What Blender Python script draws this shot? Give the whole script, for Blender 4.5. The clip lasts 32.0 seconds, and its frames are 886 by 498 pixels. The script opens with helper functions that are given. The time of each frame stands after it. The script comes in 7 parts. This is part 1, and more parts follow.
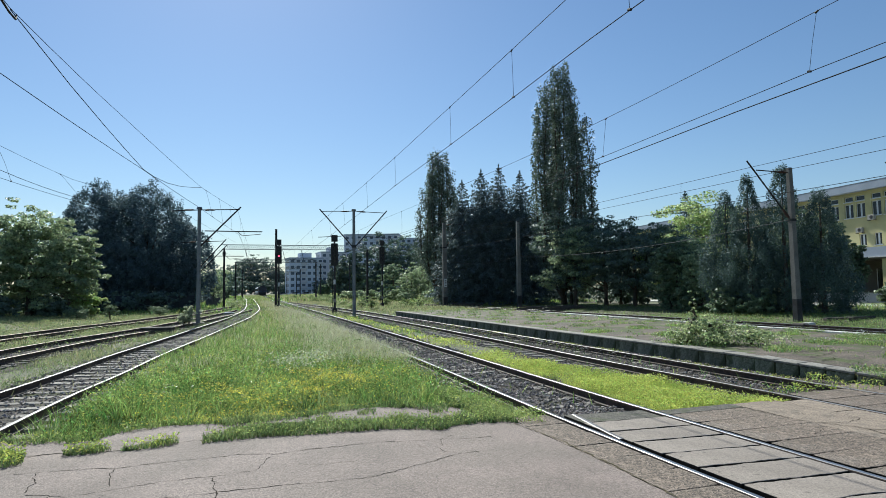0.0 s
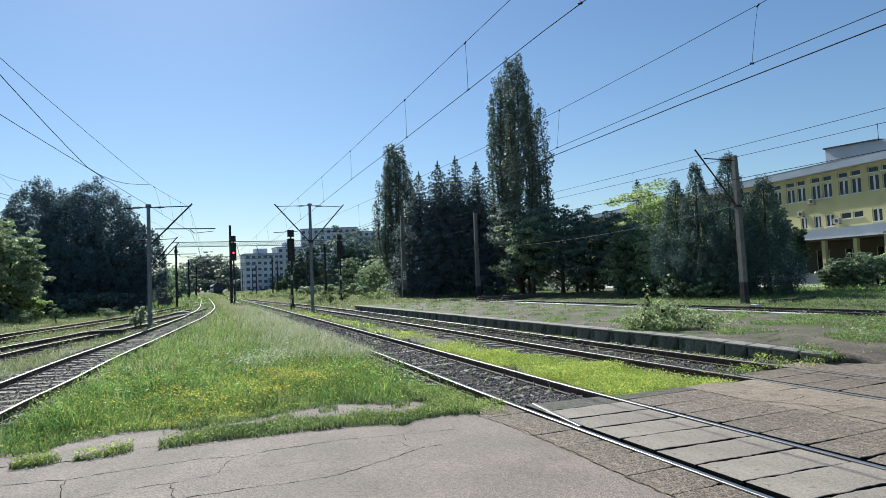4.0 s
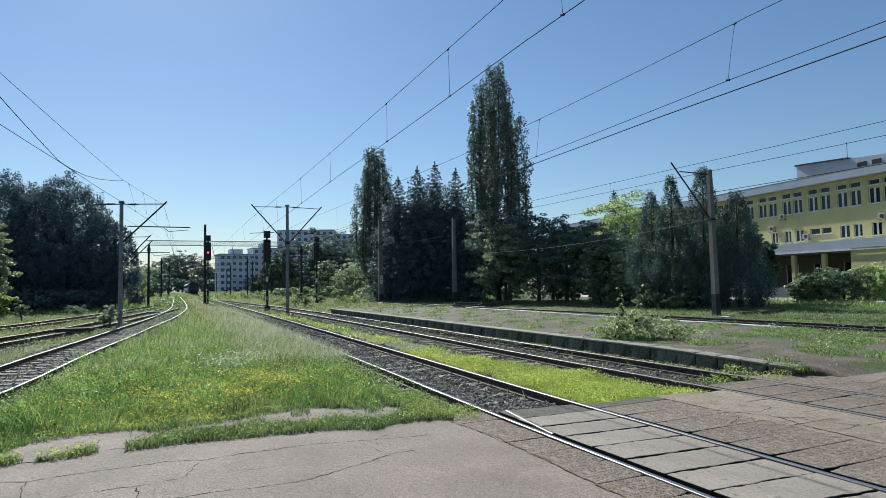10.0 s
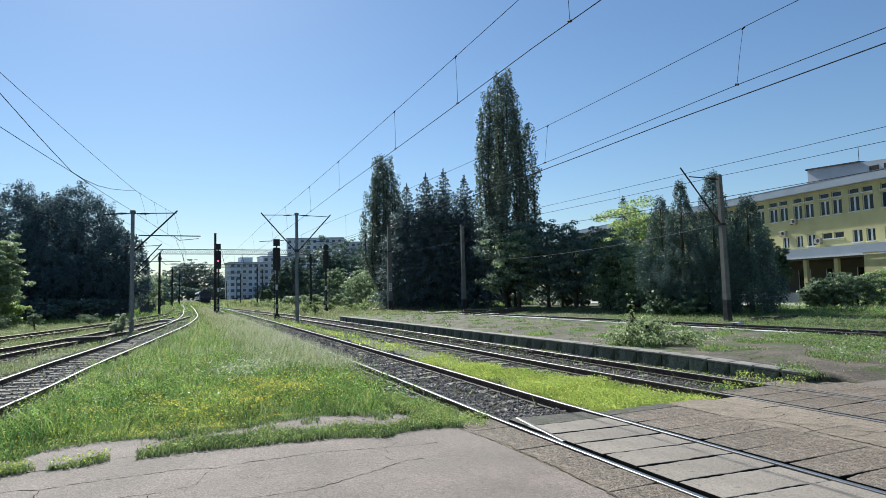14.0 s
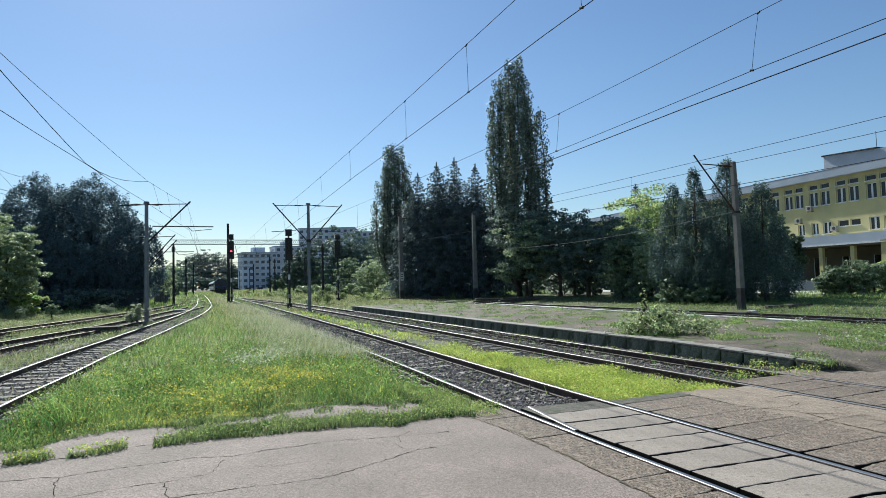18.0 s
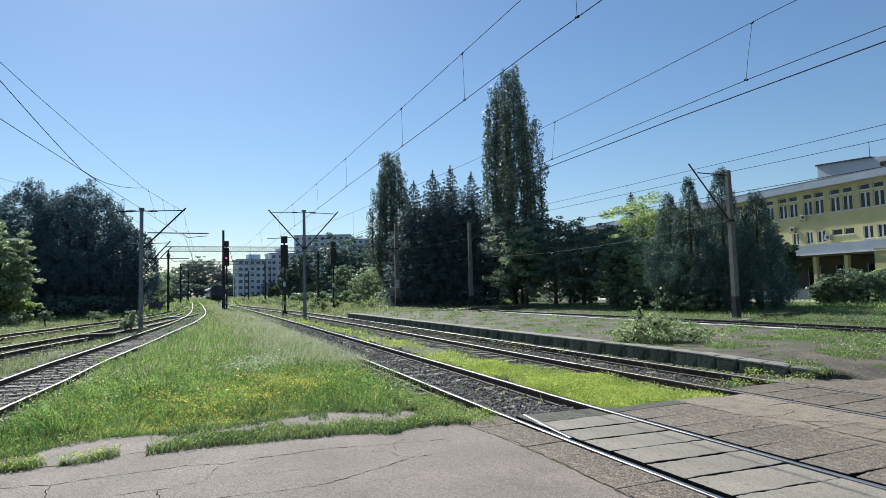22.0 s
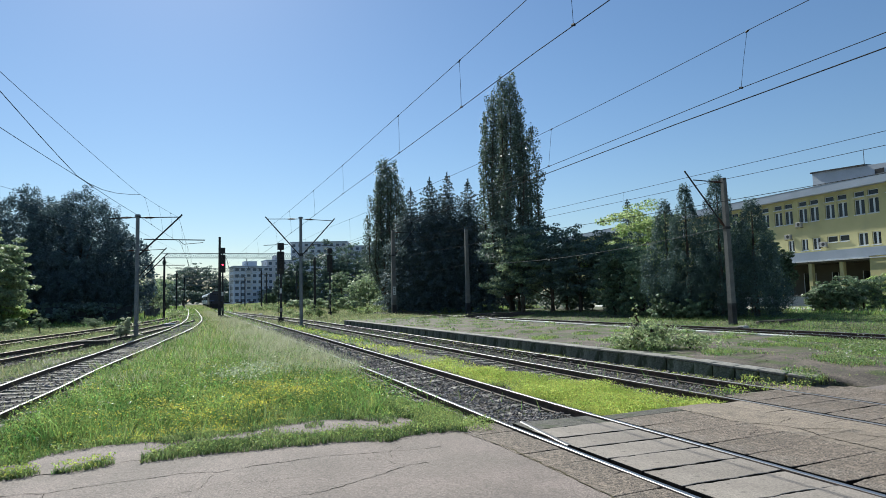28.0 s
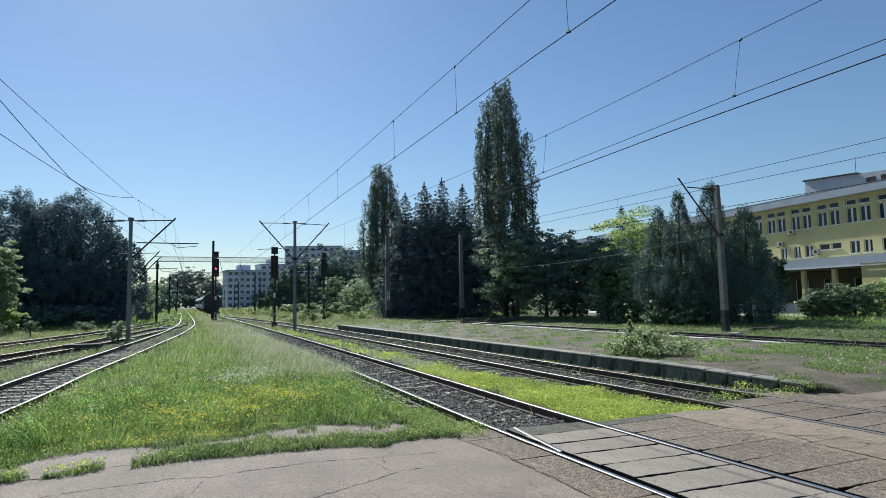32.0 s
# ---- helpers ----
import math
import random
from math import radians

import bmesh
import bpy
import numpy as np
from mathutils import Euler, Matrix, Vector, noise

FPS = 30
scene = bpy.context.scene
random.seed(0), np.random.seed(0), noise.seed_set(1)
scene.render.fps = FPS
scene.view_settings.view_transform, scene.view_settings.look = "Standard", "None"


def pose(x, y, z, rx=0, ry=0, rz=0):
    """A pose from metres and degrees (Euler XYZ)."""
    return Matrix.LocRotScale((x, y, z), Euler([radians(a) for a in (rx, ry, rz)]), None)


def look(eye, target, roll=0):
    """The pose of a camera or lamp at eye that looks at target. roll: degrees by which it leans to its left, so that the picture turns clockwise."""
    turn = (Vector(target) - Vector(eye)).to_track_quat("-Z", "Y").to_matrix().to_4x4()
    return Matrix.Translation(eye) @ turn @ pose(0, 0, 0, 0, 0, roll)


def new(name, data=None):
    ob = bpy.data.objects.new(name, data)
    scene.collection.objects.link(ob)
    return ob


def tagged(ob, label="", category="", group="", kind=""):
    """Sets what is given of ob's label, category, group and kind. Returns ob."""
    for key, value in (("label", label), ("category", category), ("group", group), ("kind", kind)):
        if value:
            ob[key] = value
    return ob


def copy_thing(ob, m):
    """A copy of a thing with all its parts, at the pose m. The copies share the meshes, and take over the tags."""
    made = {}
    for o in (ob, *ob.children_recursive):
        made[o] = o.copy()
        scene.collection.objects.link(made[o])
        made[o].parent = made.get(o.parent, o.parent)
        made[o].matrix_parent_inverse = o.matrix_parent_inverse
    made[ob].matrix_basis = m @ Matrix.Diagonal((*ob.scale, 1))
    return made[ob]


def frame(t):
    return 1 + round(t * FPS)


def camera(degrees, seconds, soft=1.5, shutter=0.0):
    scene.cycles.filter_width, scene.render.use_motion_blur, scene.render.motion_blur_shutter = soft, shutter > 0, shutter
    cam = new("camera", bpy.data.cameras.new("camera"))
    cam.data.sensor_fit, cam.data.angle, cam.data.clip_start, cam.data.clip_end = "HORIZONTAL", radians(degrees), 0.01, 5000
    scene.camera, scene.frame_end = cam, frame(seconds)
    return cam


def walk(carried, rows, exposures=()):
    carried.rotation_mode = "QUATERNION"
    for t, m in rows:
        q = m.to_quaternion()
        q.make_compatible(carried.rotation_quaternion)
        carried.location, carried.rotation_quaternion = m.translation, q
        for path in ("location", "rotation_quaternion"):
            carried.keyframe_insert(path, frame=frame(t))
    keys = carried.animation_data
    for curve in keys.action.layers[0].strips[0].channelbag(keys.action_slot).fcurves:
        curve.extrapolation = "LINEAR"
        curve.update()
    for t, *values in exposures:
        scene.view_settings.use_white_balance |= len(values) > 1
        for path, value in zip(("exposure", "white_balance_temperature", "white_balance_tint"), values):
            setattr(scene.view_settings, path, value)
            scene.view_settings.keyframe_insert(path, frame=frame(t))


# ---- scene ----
EYE = (0.0, 0.0, 1.85)
# the hand's rise and dip about that height
BOB = {0.0: -0.034, 0.5: -0.042, 1.0: 0.014, 1.5: -0.006, 2.0: 0.005, 2.5: -0.015, 3.0: -0.019, 6.0: -0.039, 6.5: 0.006, 7.0: 0.008, 7.5: 0.01, 8.0: 0.013, 8.5: 0.012,
       9.0: 0.007, 10.5: 0.005, 12.0: -0.011, 12.5: -0.014, 13.0: 0.007, 13.5: -0.008, 15.0: -0.008, 18.0: 0.008, 20.0: 0.006, 21.0: 0.006, 27.0: -0.006, 29.5: -0.013, 30.5: -0.01}
# seconds, yaw, pitch, lean of the hand-held camera
PATH = [
    (0.0, -18.63, 3.77, 0.80),
    (0.5, -20.04, 2.47, 0.32),
    (1.0, -18.41, -0.14, 2.07),
    (1.5, -20.00, -0.24, -0.52),
    (2.0, -18.18, 1.85, 0.89),
    (2.5, -19.47, 1.15, 0.80),
    (3.0, -19.16, 1.70, 1.19),
    (3.5, -22.32, 2.96, 2.22),
    (5.5, -22.49, 2.49, 2.57),
    (6.0, -21.06, 2.25, 2.89),
    (6.5, -22.88, 2.61, 2.32),
    (7.0, -24.20, 4.19, 2.97),
    (7.5, -22.55, 4.10, 1.80),
    (8.0, -22.07, 4.92, 0.44),
    (8.5, -23.48, 3.93, 1.39),
    (9.0, -24.27, 3.96, 1.83),
    (9.5, -24.75, 3.02, 2.16),
    (10.0, -24.68, 3.33, 1.04),
    (10.5, -23.19, 4.12, 0.48),
    (11.0, -22.59, 5.31, 1.39),
    (11.5, -21.24, 4.15, 2.72),
    (12.0, -22.06, 3.09, 2.92),
    (12.5, -22.42, 3.09, 2.14),
    (13.0, -22.99, 3.42, 1.80),
    (13.5, -23.59, 3.60, 0.67),
    (14.0, -23.82, 4.01, 1.35),
    (14.5, -22.70, 4.13, 1.47),
    (15.0, -22.85, 3.24, 1.29),
    (15.5, -22.43, 2.62, 1.75),
    (17.5, -23.03, 2.89, 1.41),
    (18.0, -22.73, 3.02, 1.55),
    (18.5, -22.71, 3.20, 1.43),
    (19.0, -22.56, 3.09, 1.21),
    (19.5, -23.35, 3.17, 1.25),
    (20.0, -23.29, 3.41, 1.35),
    (20.5, -22.98, 3.73, 1.38),
    (21.0, -22.90, 3.75, 1.91),
    (21.5, -22.61, 3.70, 1.78),
    (22.0, -23.14, 3.73, 1.39),
    (22.5, -23.23, 3.66, 2.27),
    (23.0, -23.67, 3.51, 1.71),
    (23.5, -23.45, 3.43, 1.55),
    (24.0, -23.04, 3.74, 1.37),
    (24.5, -23.31, 3.76, 1.50),
    (26.5, -23.28, 3.72, 1.01),
    (27.0, -23.03, 3.64, 0.68),
    (27.5, -23.94, 4.28, 0.80),
    (28.0, -23.45, 4.37, 1.37),
    (28.5, -23.98, 4.51, 0.95),
    (29.0, -24.48, 4.77, 0.77),
    (29.5, -23.95, 4.49, 0.44),
    (30.0, -24.41, 4.43, 0.74),
    (30.5, -24.04, 4.29, 0.87),
    (31.0, -24.03, 4.90, 0.33),
    (31.5, -23.77, 5.11, 0.59),
    (32.0, -24.01, 4.85, 1.06),
]
cam = camera(72.46, 32.0, soft=0.5)
EXPOSURE = [(0.0, 0.6), (1.0, 0.67), (3.0, 0.68), (7.0, 0.64), (9.0, 0.6), (11.0, 0.48), (13.0, 0.62), (14.0, 0.68), (18.0, 0.67), (20.0, 0.68), (22.0, 0.64), (24.0, 0.63), (28.0, 0.6), (29.0, 0.5), (32.0, 0.54)]
walk(cam, [(t, pose(EYE[0], EYE[1], EYE[2] + BOB.get(t, 0.0), 90 + p, r, y)) for t, y, p, r in PATH], exposures=[(t, e, 5700, 2) for t, e in EXPOSURE])

# ---- world and sun ----
SUN_UP = radians(41.0)
world = bpy.data.worlds.new("world")
scene.world = world
world.use_nodes = True
wn = world.node_tree.nodes
sky = wn.new("ShaderNodeTexSky")
sky.sky_type = "NISHITA"
sky.sun_disc = False
sky.sun_elevation = SUN_UP
sky.sun_rotation = -0.0245
sky.air_density = 1.2
sky.dust_density = 0.25
sky.ozone_density = 4.0
wn["Background"].inputs["Strength"].default_value = 0.061
haze = wn.new("ShaderNodeMix")
haze.data_type, haze.blend_type = "RGBA", "MULTIPLY"
haze.inputs["Factor"].default_value = 1.0
haze.inputs["B"].default_value = (1.04, 0.985, 0.985, 1)
world.node_tree.links.new(sky.outputs["Color"], haze.inputs["A"])
world.node_tree.links.new(haze.outputs["Result"], wn["Background"].inputs["Color"])
sun_data = bpy.data.lights.new("sun", "SUN")
sun_data.energy = 5.0
sun_data.angle = radians(0.53)
sun_data.color = (1.0, 0.91, 0.77)
sun = new("sun", sun_data)
sun.matrix_world = look((-0.74, 40 * math.cos(SUN_UP), 40 * math.sin(SUN_UP)), (0, 0, 0))

# ---- materials ----
MAT = {}


def mat(name, base, dark=None, rough=0.85, metal=0.0, scale=8.0, fine=60.0, bump=0.15, island=0.0, objvar=0.0,
        translucent=0.0, spec=0.4, sheen=0.0, stain=None, stain_scale=0.7, stain_lo=0.5, stain_hi=0.7, speck=None, coords="Object", stretch=(1, 1, 1)):
    """A surface with two scales of colour variation, relief, and differences from piece to piece."""
    m = bpy.data.materials.new(name)
    m.use_nodes = True
    N, L = m.node_tree.nodes, m.node_tree.links
    b = N["Principled BSDF"]
    b.inputs["Roughness"].default_value = rough
    b.inputs["Metallic"].default_value = metal
    b.inputs["Specular IOR Level"].default_value = spec
    # bluish sheen lifts dark foliage, imitating the veil of sun glare over it
    if sheen:
        b.inputs["Sheen Weight"].default_value = sheen
        b.inputs["Sheen Roughness"].default_value = 0.5
        b.inputs["Sheen Tint"].default_value = (0.6, 0.8, 1.0, 1)
    dark = dark or tuple(c * 0.6 for c in base)
    tc = N.new("ShaderNodeTexCoord")
    mp = N.new("ShaderNodeMapping")
    mp.inputs["Scale"].default_value = stretch
    L.new(tc.outputs[coords], mp.inputs["Vector"])
    big, small = N.new("ShaderNodeTexNoise"), N.new("ShaderNodeTexNoise")
    big.inputs["Scale"].default_value = scale
    big.inputs["Detail"].default_value = 6
    small.inputs["Scale"].default_value = fine
    small.inputs["Detail"].default_value = 4
    for n in (big, small):
        L.new(mp.outputs["Vector"], n.inputs["Vector"])
    ad = N.new("ShaderNodeMath")
    ad.operation = "MULTIPLY_ADD"
    ad.inputs[1].default_value = 0.5
    L.new(small.outputs["Fac"], ad.inputs[0])
    hf = N.new("ShaderNodeMath")
    hf.operation = "MULTIPLY"
    hf.inputs[1].default_value = 0.5
    L.new(big.outputs["Fac"], hf.inputs[0])
    L.new(hf.outputs[0], ad.inputs[2])
    rp = N.new("ShaderNodeValToRGB")
    rp.color_ramp.elements[0].position = 0.42
    rp.color_ramp.elements[1].position = 0.58
    rp.color_ramp.elements[0].color = (*dark, 1)
    rp.color_ramp.elements[1].color = (*base, 1)
    L.new(ad.outputs[0], rp.inputs["Fac"])
    col = rp.outputs["Color"]
    if stain:
        st = N.new("ShaderNodeTexNoise")
        st.inputs["Scale"].default_value = stain_scale
        st.inputs["Detail"].default_value = 7
        st.inputs["Roughness"].default_value = 0.62
        L.new(mp.outputs["Vector"], st.inputs["Vector"])
        mr = N.new("ShaderNodeMapRange")
        mr.inputs["From Min"].default_value = stain_lo
        mr.inputs["From Max"].default_value = stain_hi
        L.new(st.outputs["Fac"], mr.inputs["Value"])
        mx = N.new("ShaderNodeMix")
        mx.data_type = "RGBA"
        mx.inputs["B"].default_value = (*stain, 1)
        L.new(mr.outputs["Result"], mx.inputs["Factor"])
        L.new(col, mx.inputs["A"])
        col = mx.outputs["Result"]
    if speck:
        vo = N.new("ShaderNodeTexVoronoi")
        vo.inputs["Scale"].default_value = speck[0]
        L.new(mp.outputs["Vector"], vo.inputs["Vector"])
        sp = N.new("ShaderNodeSeparateColor")
        L.new(vo.outputs["Color"], sp.inputs["Color"])
        mr = N.new("ShaderNodeMapRange")
        mr.inputs["To Min"].default_value = 1 - speck[1]
        mr.inputs["To Max"].default_value = 1 + speck[1]
        L.new(sp.outputs["Red"], mr.inputs["Value"])
        hs = N.new("ShaderNodeHueSaturation")
        L.new(mr.outputs["Result"], hs.inputs["Value"])
        L.new(col, hs.inputs["Color"])
        col = hs.outputs["Color"]
    for amount, node, out in ((island, "ShaderNodeNewGeometry", "Random Per Island"), (objvar, "ShaderNodeObjectInfo", "Random")):
        if amount:
            g = N.new(node)
            mr = N.new("ShaderNodeMapRange")
            mr.inputs["To Min"].default_value = 1 - amount
            mr.inputs["To Max"].default_value = 1 + amount
            L.new(g.outputs[out], mr.inputs["Value"])
            hs = N.new("ShaderNodeHueSaturation")
            L.new(mr.outputs["Result"], hs.inputs["Value"])
            L.new(col, hs.inputs["Color"])
            if node == "ShaderNodeNewGeometry":
                h2 = N.new("ShaderNodeMapRange")
                h2.inputs["To Min"].default_value = 0.5 - 0.035 * amount / 0.4
                h2.inputs["To Max"].default_value = 0.5 + 0.03 * amount / 0.4
                fr = N.new("ShaderNodeMath")
                fr.operation = "FRACT"
                ml = N.new("ShaderNodeMath")
                ml.operation = "MULTIPLY"
                ml.inputs[1].default_value = 17.3
                L.new(g.outputs[out], ml.inputs[0])
                L.new(ml.outputs[0], fr.inputs[0])
                L.new(fr.outputs[0], h2.inputs["Value"])
                L.new(h2.outputs["Result"], hs.inputs["Hue"])
            col = hs.outputs["Color"]
    L.new(col, b.inputs["Base Color"])
    if bump:
        bp = N.new("ShaderNodeBump")
        bp.inputs["Strength"].default_value = bump
        bp.inputs["Distance"].default_value = 0.02
        L.new(ad.outputs[0], bp.inputs["Height"])
        L.new(bp.outputs["Normal"], b.inputs["Normal"])
    if translucent:
        tr = N.new("ShaderNodeBsdfTranslucent")
        L.new(col, tr.inputs["Color"])
        mixs = N.new("ShaderNodeMixShader")
        mixs.inputs[0].default_value = translucent
        L.new(b.outputs[0], mixs.inputs[1])
        L.new(tr.outputs[0], mixs.inputs[2])
        L.new(mixs.outputs[0], N["Material Output"].inputs["Surface"])
    MAT[name] = m
    return m


def glow(name, colour, strength):
    m = mat(name, colour, bump=0)
    b = m.node_tree.nodes["Principled BSDF"]
    b.inputs["Emission Color"].default_value = (*colour, 1)
    b.inputs["Emission Strength"].default_value = strength
    return m


mat("earth", (0.15, 0.125, 0.085), (0.07, 0.062, 0.04), scale=0.9, fine=25, bump=0.5, stain=(0.075, 0.08, 0.036), stain_scale=0.35, stain_lo=0.38, stain_hi=0.52, speck=(30, 0.5))
mat("asphalt", (0.226, 0.181, 0.16), (0.158, 0.127, 0.111), scale=1.1, fine=60, bump=0.7, rough=0.85, stain=(0.178, 0.146, 0.126), stain_scale=0.5, speck=(115, 0.5))
mat("crack", (0.03, 0.027, 0.022), rough=1.0, bump=0.4, spec=0.05)
mat("moss_seam", (0.15, 0.125, 0.085), (0.085, 0.075, 0.048), scale=14, fine=80, bump=1.0, rough=1.0, spec=0.05)
# dark tone for the porch recess: the canopy's shade is put into this colour
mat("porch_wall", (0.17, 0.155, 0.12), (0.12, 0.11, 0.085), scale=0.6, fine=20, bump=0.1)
mat("crumbled", (0.205, 0.16, 0.125), (0.105, 0.083, 0.065), scale=11, fine=70, bump=1.0, objvar=0.1, stain=(0.165, 0.136, 0.112), stain_scale=1.5, stain_lo=0.5, stain_hi=0.64, speck=(75, 0.75))
mat("worn_panel", (0.26, 0.208, 0.16), (0.19, 0.152, 0.117), scale=2, fine=55, bump=0.6, objvar=0.12, stain=(0.13, 0.107, 0.088), stain_scale=2.5, stain_lo=0.52, stain_hi=0.64, speck=(85, 0.5))
mat("mossy_slab", (0.125, 0.112, 0.095), (0.06, 0.056, 0.045), scale=9, fine=80, bump=1.0, stain=(0.06, 0.066, 0.032), stain_scale=3, stain_lo=0.52, stain_hi=0.62, speck=(110, 0.6))
mat("slab", (0.265, 0.227, 0.194), (0.2, 0.17, 0.146), scale=2, fine=55, bump=0.5, objvar=0.1, stain=(0.11, 0.093, 0.08), stain_scale=8.0, stain_lo=0.6, stain_hi=0.67, speck=(95, 0.22))
mat("concrete", (0.28, 0.26, 0.23), (0.17, 0.16, 0.14), scale=2, fine=40, bump=0.3, objvar=0.1, stain=(0.11, 0.105, 0.09), stain_scale=1.5, stain_lo=0.52, stain_hi=0.7, speck=(40, 0.2))
mat("mossy_concrete", (0.21, 0.215, 0.175), (0.09, 0.098, 0.072), scale=3, fine=40, bump=0.7, objvar=0.25, stain=(0.045, 0.055, 0.03), stain_scale=2.5, stain_lo=0.45, stain_hi=0.6, speck=(30, 0.25))
mat("platform_top", (0.15, 0.12, 0.093), (0.07, 0.056, 0.044), scale=1.6, fine=45, bump=0.9, stain=(0.07, 0.085, 0.026), stain_scale=0.9, stain_lo=0.5, stain_hi=0.57, speck=(40, 0.45))
mat("sleeper", (0.29, 0.265, 0.235), (0.12, 0.108, 0.095), scale=4, fine=50, bump=0.5, objvar=0.25, stain=(0.09, 0.08, 0.07), stain_scale=2.5, stain_lo=0.52, stain_hi=0.64)
mat("wood_sleeper", (0.10, 0.085, 0.07), (0.045, 0.04, 0.034), scale=4, fine=40, bump=0.5, objvar=0.25, stretch=(1, 6, 1))
mat("ballast", (0.34, 0.305, 0.28), (0.15, 0.134, 0.122), scale=3, fine=60, bump=0.4, island=0.6, spec=0.2, rough=0.9)
mat("ballast_bed", (0.09, 0.077, 0.067), (0.03, 0.027, 0.024), scale=14, fine=45, bump=1.0, spec=0.1, stain=(0.07, 0.08, 0.03), stain_scale=0.8, stain_lo=0.56, stain_hi=0.66, speck=(22, 0.6))
mat("rail_side", (0.085, 0.055, 0.042), (0.035, 0.025, 0.02), scale=6, fine=60, bump=0.3, rough=0.75)
mat("rail_top", (0.37, 0.365, 0.375), (0.22, 0.21, 0.21), scale=2, fine=60, bump=0.05, rough=0.33, metal=0.88, stretch=(6, 0.12, 1))
mat("rail_worn", (0.29, 0.28, 0.28), (0.15, 0.14, 0.135), scale=3, fine=60, bump=0.06, rough=0.46, metal=0.85, stretch=(6, 0.12, 1))
mat("rail_dull", (0.25, 0.2, 0.17), (0.13, 0.1, 0.08), scale=4, fine=60, bump=0.1, rough=0.45, metal=0.7)
mat("steel_grey", (0.22, 0.235, 0.245), (0.14, 0.15, 0.16), scale=2, fine=30, bump=0.1, rough=0.55, metal=0.3)
mat("steel_dark", (0.06, 0.06, 0.063), (0.03, 0.029, 0.029), scale=2, fine=30, bump=0.15, rough=0.75, spec=0.2)
mat("wire", (0.045, 0.046, 0.048), (0.03, 0.03, 0.032), scale=3, fine=20, rough=0.9, spec=0.06, bump=0)
mat("pale_wire", (0.15, 0.15, 0.15), (0.1, 0.1, 0.1), scale=3, fine=20, rough=0.8, spec=0.1, bump=0)
mat("insulator", (0.09, 0.05, 0.038), rough=0.6, bump=0, spec=0.2)
mat("signal_black", (0.02, 0.02, 0.021), rough=0.55, bump=0.05)
mat("white_paint", (0.72, 0.72, 0.7), (0.5, 0.5, 0.48), scale=3, fine=30, bump=0.1, rough=0.6)
glow("red_lamp", (1.0, 0.03, 0.06), 5.0)
mat("yellow_wall", (0.61, 0.54, 0.265), (0.54, 0.48, 0.23), scale=0.5, fine=25, bump=0.1, stain=(0.45, 0.405, 0.22), stain_scale=0.3, stain_lo=0.5, stain_hi=0.68)
mat("cornice", (0.42, 0.46, 0.54), (0.35, 0.39, 0.46), scale=0.6, fine=20, bump=0.1, rough=0.6)
mat("white_wall", (0.58, 0.59, 0.62), (0.48, 0.49, 0.52), scale=0.6, fine=20, bump=0.1)
mat("roof_house_wall", (0.43, 0.45, 0.5), (0.35, 0.37, 0.41), scale=0.6, fine=20, bump=0.1)
mat("kerb_stone", (0.58, 0.56, 0.53), (0.38, 0.37, 0.34), scale=2, fine=30, bump=0.3, objvar=0.2)
mat("frame_white", (0.78, 0.78, 0.77), (0.68, 0.68, 0.66), rough=0.5, bump=0)
mat("fence_panel", (0.05, 0.06, 0.065), (0.03, 0.036, 0.04), scale=1, fine=20, bump=0.2, objvar=0.2)
mat("ac_case", (0.42, 0.4, 0.36), (0.33, 0.31, 0.28), scale=2, fine=20, bump=0.05)
# near-black colour stands in for the darkness of rooms and vent openings
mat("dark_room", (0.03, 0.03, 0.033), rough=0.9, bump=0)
mat("glass", (0.02, 0.024, 0.028), rough=0.1, bump=0, spec=0.35, objvar=0.3)
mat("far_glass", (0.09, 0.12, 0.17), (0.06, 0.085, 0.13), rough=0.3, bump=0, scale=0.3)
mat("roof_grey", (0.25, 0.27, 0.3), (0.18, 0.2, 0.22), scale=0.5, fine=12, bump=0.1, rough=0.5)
# pale blue of these far walls has some distance haze put into the colour
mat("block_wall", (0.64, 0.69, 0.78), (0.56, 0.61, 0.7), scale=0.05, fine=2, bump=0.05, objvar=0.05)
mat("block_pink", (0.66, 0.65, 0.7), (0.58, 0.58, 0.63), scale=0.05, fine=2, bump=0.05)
mat("bark", (0.12, 0.095, 0.07), (0.05, 0.04, 0.03), scale=3, fine=20, bump=0.8, stretch=(1, 1, 0.2))
mat("leaf_light", (0.43, 0.53, 0.22), (0.28, 0.37, 0.14), scale=0.4, fine=3, bump=0, island=0.4, translucent=0.6, rough=0.45, spec=0.45)
mat("leaf_mid", (0.38, 0.46, 0.27), (0.24, 0.31, 0.17), scale=0.4, fine=3, bump=0, island=0.4, translucent=0.5, rough=0.45, spec=0.35)
mat("leaf_poplar", (0.13, 0.175, 0.125), (0.085, 0.12, 0.085), scale=0.4, fine=3, bump=0, island=0.4, translucent=0.3, rough=0.4, spec=0.4, sheen=0.25)
mat("leaf_spruce", (0.125, 0.165, 0.155), (0.085, 0.115, 0.11), scale=0.4, fine=3, bump=0, island=0.3, translucent=0.25, rough=0.5, spec=0.2, sheen=0.5)
mat("leaf_pine", (0.115, 0.165, 0.18), (0.08, 0.12, 0.13), scale=0.4, fine=3, bump=0, island=0.28, translucent=0.35, rough=0.5, spec=0.1, sheen=0.5)
mat("leaf_thuja", (0.11, 0.165, 0.13), (0.075, 0.115, 0.095), scale=0.4, fine=3, bump=0, island=0.28, translucent=0.28, rough=0.5, spec=0.12, sheen=0.35)
